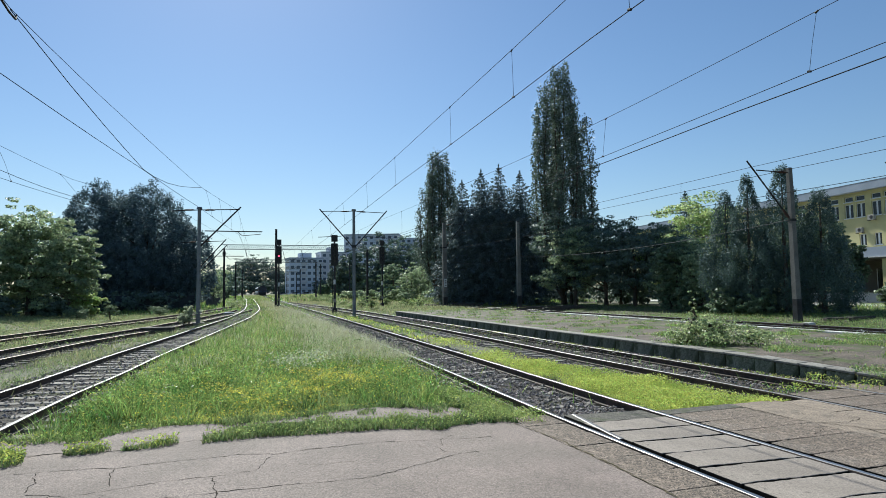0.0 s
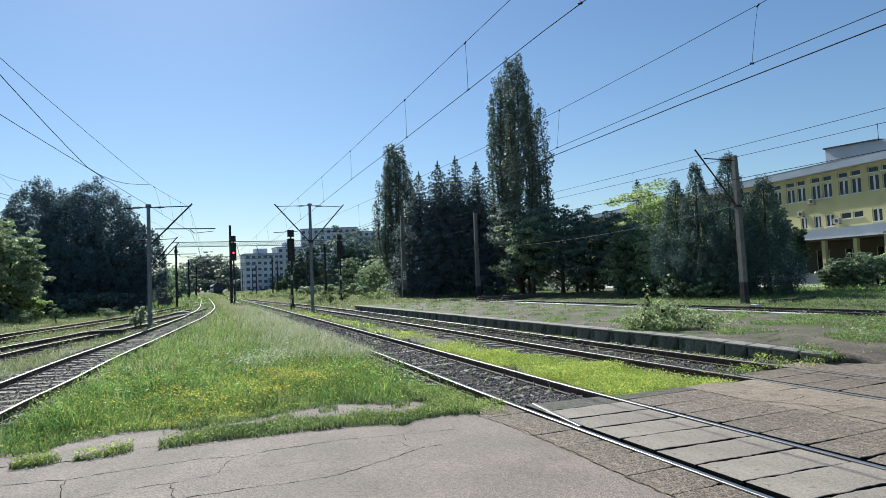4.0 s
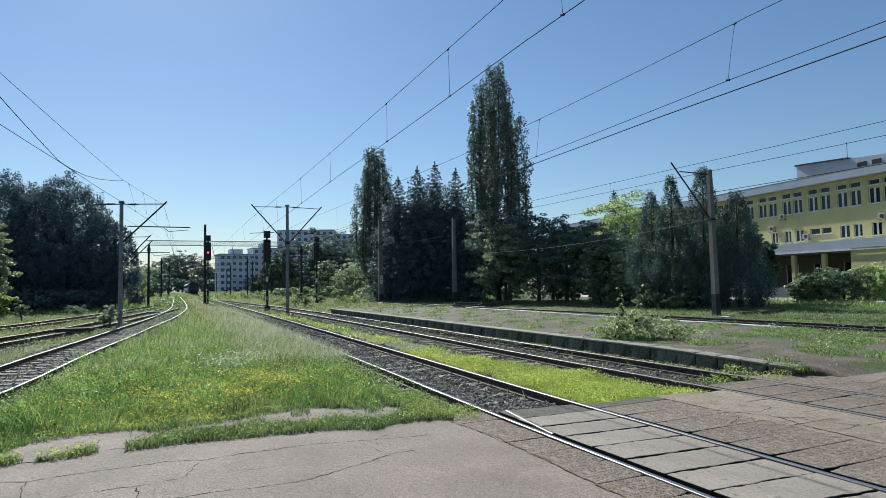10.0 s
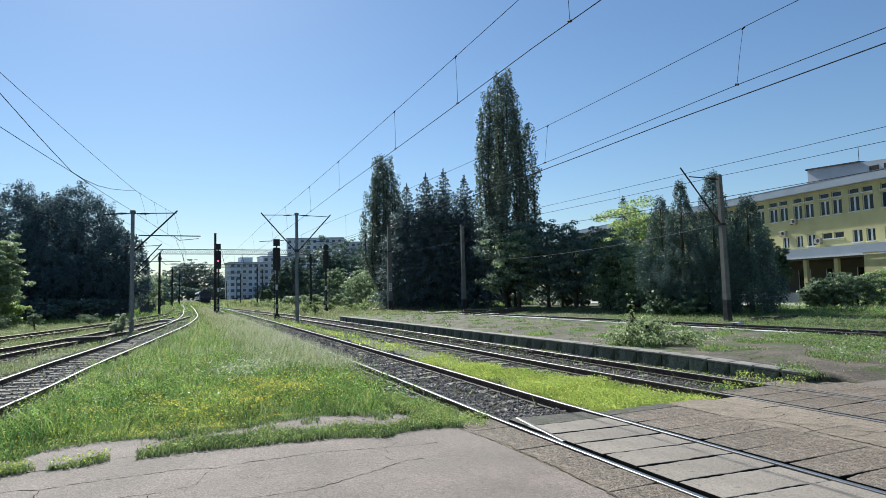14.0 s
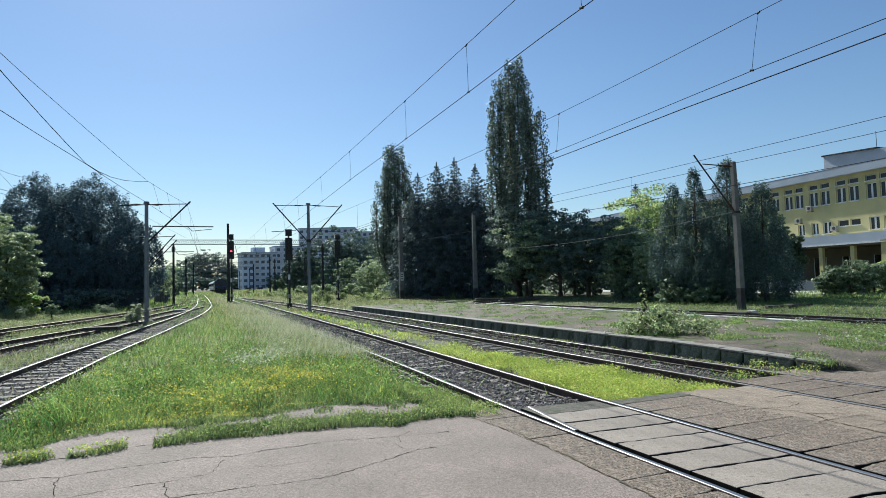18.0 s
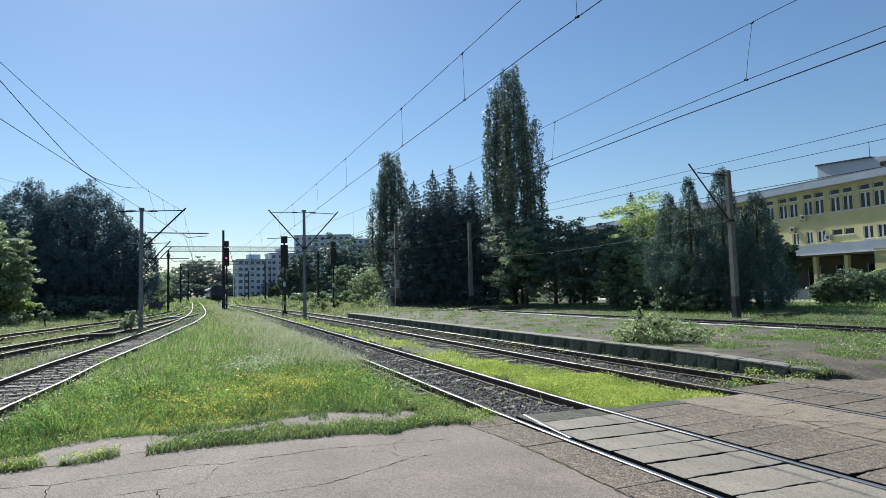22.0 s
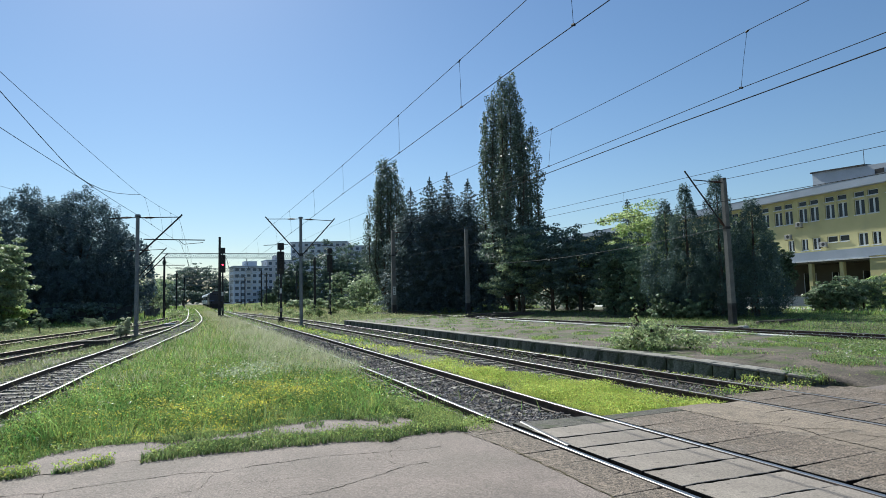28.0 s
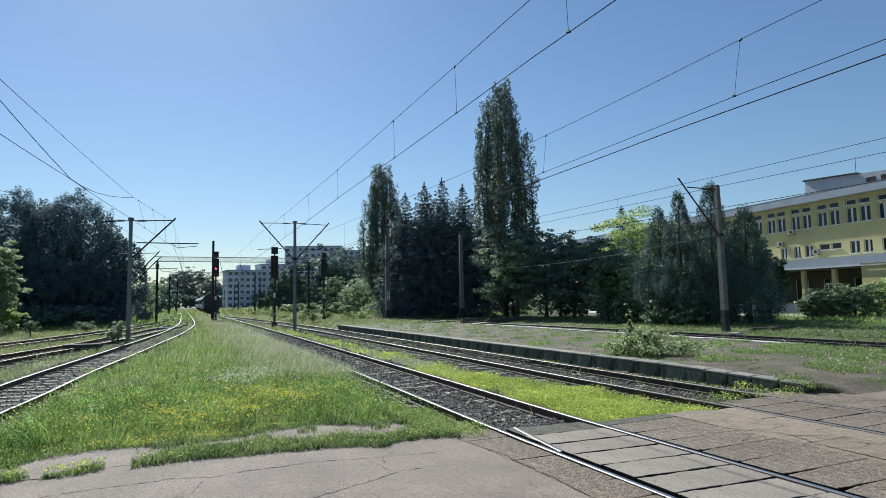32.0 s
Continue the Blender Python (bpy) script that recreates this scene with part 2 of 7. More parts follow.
mat("leaf_green", (0.22, 0.29, 0.17), (0.135, 0.19, 0.105), scale=0.4, fine=3, bump=0, island=0.45, translucent=0.42, rough=0.45, spec=0.3)
mat("leaf_dark", (0.15, 0.205, 0.145), (0.095, 0.14, 0.1), scale=0.4, fine=3, bump=0, island=0.35, translucent=0.32, rough=0.45, spec=0.2, sheen=0.45)
mat("leaf_bright", (0.33, 0.41, 0.13), (0.2, 0.28, 0.08), scale=0.4, fine=3, bump=0, island=0.4, translucent=0.55, rough=0.5, spec=0.4)
mat("leaf_bush", (0.41, 0.48, 0.25), (0.23, 0.3, 0.13), scale=1.5, fine=8, bump=0, island=0.4, translucent=0.6, rough=0.45, spec=0.45)
mat("mast_grey", (0.2, 0.19, 0.175), (0.13, 0.125, 0.115), scale=2, fine=40, bump=0.3, objvar=0.1, speck=(40, 0.2))
mat("leaf_silver", (0.52, 0.56, 0.4), (0.38, 0.43, 0.29), scale=2, fine=9, bump=0, island=0.35, translucent=0.6, rough=0.5, spec=0.4)
mat("grass", (0.32, 0.445, 0.13), (0.12, 0.21, 0.055), scale=0.7, fine=3.5, bump=0, island=0.7, translucent=0.5, rough=0.42, spec=0.28)
mat("weed_green", (0.25, 0.32, 0.13), (0.13, 0.19, 0.075), scale=1.5, fine=6, bump=0, island=0.5, translucent=0.45, rough=0.6, spec=0.2)
mat("weed_light", (0.33, 0.4, 0.18), (0.17, 0.23, 0.09), scale=1.2, fine=6, bump=0, island=0.5, translucent=0.45, rough=0.55, spec=0.3)
mat("grass_dry", (0.5, 0.48, 0.27), (0.33, 0.34, 0.16), scale=0.6, fine=3, bump=0, island=0.35, translucent=0.45, rough=0.6)
mat("seed_head", (0.53, 0.53, 0.37), (0.41, 0.42, 0.26), scale=0.6, fine=3, bump=0, island=0.3, translucent=0.45, rough=0.7)
mat("low_plants", (0.55, 0.62, 0.16), (0.37, 0.46, 0.1), scale=0.9, fine=4, bump=0, island=0.4, translucent=0.5, rough=0.6, spec=0.2)
mat("petal_yellow", (0.85, 0.78, 0.12), bump=0, island=0.2, translucent=0.5)
mat("petal_white", (0.7, 0.7, 0.66), bump=0, island=0.15, translucent=0.3)
mat("train_dark", (0.035, 0.032, 0.045), (0.022, 0.02, 0.028), scale=1, fine=10, bump=0.05, rough=0.45)
mat("train_silver", (0.82, 0.84, 0.88), (0.7, 0.72, 0.76), scale=1, fine=10, bump=0.05, rough=0.5)
mat("train_blue", (0.06, 0.09, 0.2), rough=0.4, bump=0.03)
mat("car_white", (0.7, 0.7, 0.72), rough=0.25, bump=0)


# ---- mesh helpers ----
class Geo:
    """Gathers vertices and faces of one mesh."""

    def __init__(self):
        self.v, self.f, self.mi = [], [], []

    def add(self, verts, faces, mi=0):
        o = len(self.v)
        self.v += [tuple(p) for p in verts]
        self.f += [tuple(i + o for i in f) for f in faces]
        self.mi += [mi] * len(faces)
        return self

    def box(self, x0, x1, y0, y1, z0, z1, mi=0, m=None):
        vs = [Vector(p) for p in ((x0, y0, z0), (x1, y0, z0), (x1, y1, z0), (x0, y1, z0), (x0, y0, z1), (x1, y0, z1), (x1, y1, z1), (x0, y1, z1))]
        if m:
            vs = [m @ p for p in vs]
        return self.add(vs, [(3, 2, 1, 0), (4, 5, 6, 7), (0, 1, 5, 4), (1, 2, 6, 5), (2, 3, 7, 6), (3, 0, 4, 7)], mi)

    def cbox(self, x0, x1, y0, y1, z0, z1, c=0.01, mi=0, m=None):
        """A box with chamfered upper edges and corners."""
        ring = lambda i, z: [(x0 + i, y0 + i, z), (x1 - i, y0 + i, z), (x1 - i, y1 - i, z), (x0 + i, y1 - i, z)]
        vs = [Vector(p) for p in ring(0, z0) + ring(0, z1 - c) + ring(c, z1)]
        if m:
            vs = [m @ p for p in vs]
        fs = [(3, 2, 1, 0), (8, 9, 10, 11)]
        for k in (0, 4):
            fs += [(k + i, k + (i + 1) % 4, k + 4 + (i + 1) % 4, k + 4 + i) for i in range(4)]
        return self.add(vs, fs, mi)

    def tube(self, p, q, r0, r1=None, n=8, mi=0, square=False):
        p, q = Vector(p), Vector(q)
        r1 = r0 if r1 is None else r1
        turn = (q - p).to_track_quat("Z", "Y").to_matrix()
        n = 4 if square else n
        off = math.pi / 4 if square else 0
        vs = []
        for base, r in ((p, r0), (q, r1)):
            vs += [base + turn @ Vector((r * math.cos(off + 2 * math.pi * i / n), r * math.sin(off + 2 * math.pi * i / n), 0)) for i in range(n)]
        fs = [(i, (i + 1) % n, n + (i + 1) % n, n + i) for i in range(n)] + [tuple(range(n))[::-1], tuple(range(n, 2 * n))]
        return self.add(vs, fs, mi)

    def line(self, pts, r, n=5, mi=0):
        """A bent tube along points."""
        pts = [Vector(p) for p in pts]
        vs, fs = [], []
        for k, p in enumerate(pts):
            d = (pts[min(k + 1, len(pts) - 1)] - pts[max(k - 1, 0)])
            turn = d.to_track_quat("Z", "Y").to_matrix()
            rr = r[k] if isinstance(r, (list, tuple)) else r
            vs += [p + turn @ Vector((rr * math.cos(2 * math.pi * i / n), rr * math.sin(2 * math.pi * i / n), 0)) for i in range(n)]
        for k in range(len(pts) - 1):
            fs += [(k * n + i, k * n + (i + 1) % n, (k + 1) * n + (i + 1) % n, (k + 1) * n + i) for i in range(n)]
        return self.add(vs, fs, mi)

    def sweep(self, profile, pts, mi=0, topmi=None, top=()):
        """A profile (x, z) carried along points, upright."""
        pts = [Vector(p) for p in pts]
        n, vs = len(profile), []
        for k, p in enumerate(pts):
            d = pts[min(k + 1, len(pts) - 1)] - pts[max(k - 1, 0)]
            s = Vector((d.y, -d.x, 0)).normalized()
            vs += [p + s * a + Vector((0, 0, b)) for a, b in profile]
        o = len(self.v)
        self.v += [tuple(v) for v in vs]
        for k in range(len(pts) - 1):
            for i in range(n):
                self.f.append((o + k * n + i, o + (k + 1) * n + i, o + (k + 1) * n + (i + 1) % n, o + k * n + (i + 1) % n))
                self.mi.append(topmi if i in top else mi)
        self.f += [tuple(range(o, o + n)), tuple(range(o + (len(pts) - 1) * n, o + len(pts) * n))[::-1]]
        self.mi += [mi, mi]
        return self

    def mesh(self, name, mats, smooth=False):
        me = bpy.data.meshes.new(name)
        me.from_pydata(self.v, [], self.f)
        for m in (mats if isinstance(mats, (list, tuple)) else [mats]):
            me.materials.append(MAT[m])
        me.polygons.foreach_set("material_index", self.mi)
        if smooth:
            me.polygons.foreach_set("use_smooth", [True] * len(self.f))
        me.update()
        return me


def part(name, geo, mats, parent=None, label="", smooth=False):
    me = geo if isinstance(geo, bpy.types.Mesh) else geo.mesh(name, mats, smooth)
    ob = new(name, me)
    if parent:
        ob.parent = parent
    return tagged(ob, label)


def thing(name, label, category, m=None, group="", kind=""):
    ob = new(name)
    ob.empty_display_size = 0.2
    if m:
        ob.matrix_basis = m
    return tagged(ob, label, category, group, kind)


def quads_mesh(name, V, matname, per=4, smooth=False):
    """Many separate strips: V has shape (n, per, 3), per = 4 (one quad) or 6 (two quads)."""
    n = len(V)
    me = bpy.data.meshes.new(name)
    idx = np.arange(n * per).reshape(n, per)
    F = idx if per == 4 else np.concatenate([idx[:, [0, 1, 3, 2]], idx[:, [2, 3, 5, 4]]])
    me.vertices.add(n * per)
    me.vertices.foreach_set("co", np.asarray(V, dtype=np.float32).ravel())
    me.loops.add(F.size)
    me.loops.foreach_set("vertex_index", F.astype(np.int32).ravel())
    me.polygons.add(len(F))
    me.polygons.foreach_set("loop_start", np.arange(0, F.size, 4, dtype=np.int32))
    me.update(calc_edges=True)
    me.validate()
    me.materials.append(MAT[matname])
    return me


def rng(seed):
    return np.random.default_rng(seed)


def leaves(name, centres, size, matname, seed, aspect=0.7, droop=0.0, outward=None, flat=0.0, face=None):
    """Leaf sprays: small bent diamonds at the given places, turned at random; face leans their blades to the light."""
    r = rng(seed)
    n = len(centres)
    a = r.normal(size=(n, 3))
    if outward is not None:
        a = a * 0.8 + outward
    a[:, 2] -= droop
    a /= np.linalg.norm(a, axis=1, keepdims=True) + 1e-9
    b = r.normal(size=(n, 3))
    b[:, 2] *= 1 - flat
    if face is not None:
        c = face + 0.55 * r.normal(size=(n, 3))
        a -= c * (a * c).sum(1, keepdims=True) / (c * c).sum(1, keepdims=True)
        a /= np.linalg.norm(a, axis=1, keepdims=True) + 1e-9
        b = np.cross(c, a)
    b -= a * (a * b).sum(1, keepdims=True)
    b /= np.linalg.norm(b, axis=1, keepdims=True) + 1e-9
    s = (size * r.uniform(0.6, 1.4, n))[:, None]
    c = np.cross(a, b)
    V = np.stack([centres - a * s * 0.5, centres + b * s * 0.5 * aspect + c * s * 0.12, centres + a * s * 0.5, centres - b * s * 0.5 * aspect + c * s * 0.12], 1)
    return quads_mesh(name, V, matname)


def clumps(r, centres, radii, counts):
    """Points in the outer shells of many ellipsoid clumps."""
    out, way = [], []
    for c, rad, n in zip(centres, radii, counts):
        d = r.normal(size=(int(n), 3))
        d /= np.linalg.norm(d, axis=1, keepdims=True)
        k = r.uniform(0.35, 1.0, (int(n), 1)) ** 0.6
        out.append(np.asarray(c) + d * k * np.asarray(rad))
        way.append(d)
    return np.concatenate(out), np.concatenate(way)


def along(path, step):
    """Points every step metres along a polyline in plan, with their headings."""
    P = [Vector((*p, 0.0)) if len(p) == 2 else Vector(p) for p in path]
    out, left = [], 0.0
    for a, b in zip(P, P[1:]):
        L = (b - a).length
        d = (b - a) / L
        s = left
        while s < L:
            out.append((a + d * s, math.degrees(math.atan2(-d.x, d.y))))
            s += step
        left = s - L
    return out


def smooth_path(path, step=1.5):
    """A rounded line through plan points, ordered by y."""
    P = np.array(path, dtype=float)
    ys = np.arange(P[0, 1], P[-1, 1] + 0.01, step)
    n = len(P)
    m = np.zeros(n)
    sec = np.diff(P[:, 0]) / np.diff(P[:, 1])
    m[1:-1] = (sec[1:] + sec[:-1]) / 2
    m[0], m[-1] = sec[0], sec[-1]
    xs = []
    for y in ys:
        i = min(max(np.searchsorted(P[:, 1], y) - 1, 0), n - 2)
        h = P[i + 1, 1] - P[i, 1]
        u = (y - P[i, 1]) / h
        xs.append((2 * u**3 - 3 * u**2 + 1) * P[i, 0] + (u**3 - 2 * u**2 + u) * h * m[i] + (3 * u**2 - 2 * u**3) * P[i + 1, 0] + (u**3 - u**2) * h * m[i + 1])
    return [(x, y) for x, y in zip(xs, ys)]


def path_x(path, y):
    return float(np.interp(y, [p[1] for p in path], [p[0] for p in path]))

# ---- plan ----
T1 = smooth_path([(-4.6, -14), (-4.15, 2), (-3.6, 12.5), (-3.25, 15.5), (-2.85, 20), (-2.0, 27), (-1.33, 33), (0.0, 45), (1.15, 62), (1.8, 90), (2.5, 150)])
T2 = smooth_path([(4.97, -14), (4.98, 4), (5.03, 8), (5.16, 13), (5.32, 22), (5.6, 40), (5.85, 60), (6.25, 90), (7.2, 130), (8.1, 190), (9.3, 300), (10.5, 420)])
T3 = smooth_path([(9.3, -14), (9.3, 6), (9.3, 12), (9.42, 20), (9.5, 30), (9.5, 45), (9.2, 60), (8.0, 85), (6.6, 115)])
T4 = smooth_path([(23.3, -14), (23.4, 15), (23.1, 25), (22.7, 34), (22.2, 47), (21.0, 72)])
TA = smooth_path([(-9.6, 5), (-8.3, 13), (-6.9, 22), (-6.0, 27.5), (-4.85, 32), (-3.4, 38.7), (-1.2, 52), (0.75, 66)])
TB = smooth_path([(-13.0, 13), (-10.9, 24), (-9.3, 32), (-8.2, 37.5), (-6.7, 43), (-3.9, 56), (-1.0, 75), (1.4, 95)])
GROUND = -0.22


def ripple(x, y, s, k=0.0):
    """A cheap uneven field between about -1 and 1."""
    x, y = np.asarray(x) / s, np.asarray(y) / s
    return (np.sin(x * 1.7 + y * 0.9 + k) + np.sin(-x * 0.8 + y * 2.1 + 1.3 * k + 1.0) + np.sin(x * 3.1 - y * 2.7 + 0.7 * k) * 0.6 + np.sin(x * 5.3 + y * 4.1 + k * 2.0) * 0.4) / 3.0


def ground_height(x, y):
    z = GROUND + 0.035 * ripple(x, y, 1.6) + 0.02 * ripple(x, y, 0.5, 3)
    z = z + 0.35 * np.clip((-9.5 - np.asarray(x)) / 8, 0, 1) * np.clip(np.asarray(y) / 30, 0, 1)
    z = z + 0.30 * np.clip((np.asarray(x) - 25.0) / 5, 0, 1)
    return z


def build_ground():
    xs = np.unique(np.concatenate([[-3000, -1200, -500, -200, -100], np.linspace(-60, 80, 141), [110, 200, 500, 1200, 3000]]))
    ys = np.unique(np.concatenate([[-3000, -800, -200, -60], np.linspace(-20, 120, 141), np.linspace(125, 300, 36), [400, 700, 1500, 4000]]))
    X, Y = np.meshgrid(xs, ys)
    far = (np.abs(X) > 90) | (Y < -15) | (Y > 130)
    Z = np.where(far, GROUND - 0.02, ground_height(X, Y))
    n = len(xs)
    V = np.stack([X, Y, Z], -1).reshape(-1, 3)
    g = Geo()
    g.v = V.tolist()
    g.f = [(j * n + i, j * n + i + 1, (j + 1) * n + i + 1, (j + 1) * n + i) for j in range(len(ys) - 1) for i in range(n - 1)]
    g.mi = [0] * len(g.f)
    tagged(part("ground", g, "earth", smooth=True), "dry brown earth with patchy green weeds between the tracks", "ground", kind="structure")


build_ground()

# ---- level crossing ----
FAR_EDGE = [(-9.0, 9.9), (-5.6, 9.7), (-3.4, 9.4), (-2.5, 8.92), (-2.04, 8.71), (-1.68, 8.65), (-1.45, 9.05), (-0.9, 9.22), (-0.2, 9.12), (0.5, 9.1), (0.95, 9.13), (1.3, 9.4), (2.0, 9.42), (2.7, 9.1), (3.1, 9.0), (3.45, 8.5)]


def sheet(points, z0, z1):
    """A flat plate with the given outline."""
    n = len(points)
    g = Geo()
    g.add([(x, y, z1) for x, y in points] + [(x, y, z0) for x, y in points],
          [tuple(range(n))[::-1]] + [(i, (i + 1) % n, n + (i + 1) % n, n + i) for i in range(n)])
    return g


r_edge = random.Random(4)
outline = [(-9.0, -40.0)]
for (xa, ya), (xb, yb) in zip(FAR_EDGE, FAR_EDGE[1:]):
    for i in range(6):
        u = i / 6
        outline.append((xa + (xb - xa) * u, ya + (yb - ya) * u + r_edge.uniform(-0.05, 0.05)))
outline += [(3.5, 8.2)]
for i in range(24):
    outline.append((3.65 + r_edge.uniform(-0.03, 0.03), 7.9 - i * 0.5))
outline += [(3.65, -40.0)]
asphalt = tagged(part("pavement", sheet(outline, -0.3, -0.004), "asphalt"), "pinkish grey weathered asphalt with long cracks and weedy edges", "pavement", kind="structure")


def crack(points, width, seed, lift=0.0035, owner=None, matname="crack"):
    r = random.Random(seed)
    dense = []
    for (xa, ya), (xb, yb) in zip(points, points[1:]):
        n = max(2, int(math.hypot(xb - xa, yb - ya) / 0.05))
        for i in range(n):
            u = i / n
            dense.append((xa + (xb - xa) * u + r.uniform(-0.016, 0.016), ya + (yb - ya) * u + r.uniform(-0.016, 0.016)))
    g = Geo()
    vs = []
    for k, (x, y) in enumerate(dense):
        a, b = dense[max(k - 2, 0)], dense[min(k + 2, len(dense) - 1)]
        n = Vector((b[1] - a[1], a[0] - b[0])).normalized() * width * r.uniform(0.15, 1.3) / 2.5
        vs += [(x + n.x, y + n.y, lift), (x - n.x, y - n.y, lift)]
    g.add(vs, [(2 * i, 2 * i + 2, 2 * i + 3, 2 * i + 1) for i in range(len(dense) - 1)])
    part("crack", g, matname, owner or asphalt)


crack([(-2.16, 7.33), (-1.91, 7.32), (-1.64, 7.29), (-1.38, 7.26), (-1.2, 7.19), (-0.96, 7.23), (-0.67, 7.25), (-0.24, 7.26), (0.05, 7.28), (0.08, 7.26), (0.42, 7.14), (0.76, 7.22), (1.11, 7.22), (1.55, 7.25), (1.92, 7.16), (2.33, 7.08), (2.66, 7.01), (3.01, 6.99)], 0.013, 0, -0.0015)
crack([(-1.81, 6.54), (-1.63, 6.47), (-1.45, 6.36), (-1.31, 6.39), (-1.13, 6.43), (-0.85, 6.5), (-0.65, 6.53), (-0.33, 6.54), (-0.12, 6.52), (0.06, 6.58), (0.19, 6.6), (0.29, 6.94), (0.35, 7.11)], 0.011, 1, -0.0015)
crack([(-1.14, 6.02), (-0.97, 6.02), (-0.78, 5.98), (-0.6, 6.03), (-0.41, 6.0), (-0.21, 6.0), (-0.09, 6.01), (0.12, 5.99), (0.49, 5.99), (0.88, 5.94), (1.19, 5.94), (1.44, 6.01), (1.68, 6.11), (2.0, 6.26), (2.32, 6.41), (2.6, 6.43)], 0.014, 2, -0.0015)
crack([(-1.2, 7.17), (-1.21, 6.91), (-1.16, 6.62), (-1.12, 6.44)], 0.01, 3, -0.0015)
crack([(-0.22, 6.49), (-0.21, 6.22), (-0.19, 6.04), (-0.17, 5.9), (-0.24, 5.71), (-0.33, 5.57), (-0.45, 5.43), (-0.55, 5.3), (-0.63, 5.16)], 0.015, 4, -0.0015)
crack([(-1.95, 7.29), (-1.91, 7.08), (-1.84, 6.93), (-1.87, 6.8), (-1.85, 6.59)], 0.01, 5, -0.0015)
crack([(-2.11, 6.36), (-1.98, 6.39), (-1.85, 6.41), (-1.81, 6.54)], 0.009, 6, -0.0015)
crack([(-1.99, 6.01), (-1.82, 5.98), (-1.74, 5.92), (-1.66, 5.94)], 0.009, 7, -0.0015)
crack([(-1.83, 5.73), (-1.8, 5.84), (-1.72, 5.91)], 0.012, 8, -0.0015)
crack([(-1.81, 6.4), (-1.71, 6.24), (-1.6, 6.0)], 0.008, 9, -0.0015)
crack([(-1.62, 6.42), (-1.53, 6.28), (-1.46, 6.1)], 0.01, 10, -0.0015)
crack([(-1.25, 5.98), (-1.22, 5.8), (-1.15, 5.51), (-1.1, 5.35)], 0.013, 11, -0.0015)
crack([(-1.14, 6.02), (-1.17, 6.25), (-1.12, 6.33)], 0.009, 12, -0.0015)
crack([(2.18, 6.74), (2.21, 6.56), (2.33, 6.42)], 0.01, 13, -0.0015)
crack([(2.0, 6.98), (2.01, 6.86), (2.18, 6.74)], 0.007, 14, -0.0015)
crack([(2.51, 7.25), (2.33, 7.08), (2.24, 6.77)], 0.009, 15, -0.0015)
crack([(0.27, 6.67), (0.53, 6.62), (0.87, 6.54), (1.1, 6.55), (1.29, 6.55)], 0.006, 16, -0.0015)
crack([(-2.23, 8.05), (-2.09, 8.11), (-1.9, 8.09), (-1.6, 7.98)], 0.04, 40, -0.0015)
crack([(-1.45, 7.98), (-1.27, 7.97), (-1.0, 7.95)], 0.035, 41, -0.0015)
crack([(-0.66, 8.12), (-0.5, 8.16), (-0.32, 8.12)], 0.015, 42, -0.0015)
crack([(3.53, 7.5), (3.55, 7.28), (3.59, 6.9), (3.64, 6.43), (3.62, 5.99), (3.64, 5.62), (3.61, 5.14), (3.59, 4.6), (3.6, 3.8)], 0.028, 43, 0.0045, None, "moss_seam")
# a small star-shaped hole in the asphalt
for k in range(6):
    crack([(0.42, 5.08), (0.42 + 0.06 * math.cos(k * 1.05 + 0.3), 5.08 + 0.06 * math.sin(k * 1.05 + 0.3)), (0.42 + 0.1 * math.cos(k * 1.05 + 0.5), 5.08 + 0.1 * math.sin(k * 1.05 + 0.5))], 0.014, 50 + k, -0.0015)


def slab_row(parent, x0, x1, y_start, y_end, step, matname, seed, gap=0.035, thick=0.14, lift=0.0, taper=0, count=99, rag=0.014, skew=0.0):
    """Rows of crossing slabs as separate pieces with worn, open joints; taper narrows the joint away from the rail."""
    r = random.Random(seed)
    y = y_start
    xc = (x0 + x1) / 2
    meshes = []
    for k in range(5):
        n = 26
        a, b = x0 - xc, x1 - xc
        ring, inner = [], []
        for e, back in ((0.0, False), (step, True)):
            w = 0.0
            for i in range(n):
                u = i / (n - 1)
                x = a + (b - a) * (1 - u if back else u)
                v = (x - a) / (b - a)
                keep = {0: 1.0, 1: max(0.08, 1 - 1.6 * v), -1: max(0.08, 1 - 1.6 * (1 - v))}[taper]
                w = 0.6 * w + r.uniform(-1, 1) * rag
                d = max(0.002, gap * keep / 2 + w * keep)
                yy = (e - d if back else e + d) + skew * x
                ring.append((x, yy))
                inner.append((x + math.copysign(0.006, xc * 0 - x), yy + (-0.005 if back else 0.005)))
        m = len(ring)
        vs = [(x, yy, -thick) for x, yy in ring] + [(x, yy, -0.004) for x, yy in ring] + [(x, yy, 0.0) for x, yy in inner]
        sides = [[(o + i, o + (i + 1) % m, o + m + (i + 1) % m, o + m + i) for i in range(m)] for o in (0, m)]
        g = Geo().add(vs, [tuple(range(2 * m, 3 * m))] + sides[1])
        # lower side faces use the near-black crack colour, painting in the joints' shade
        g.f += sides[0]
        g.mi += [1] * m
        meshes.append(g.mesh("slab", [matname, "crack"]))
    while y - step > y_end and count > 0:
        y -= step
        count -= 1
        ob = part("slab", r.choice(meshes), matname, parent)
        ob.location = (xc, y, lift + r.uniform(-0.003, 0.003))
        ob.rotation_euler = (r.uniform(-0.004, 0.004), r.uniform(-0.003, 0.003), 0)


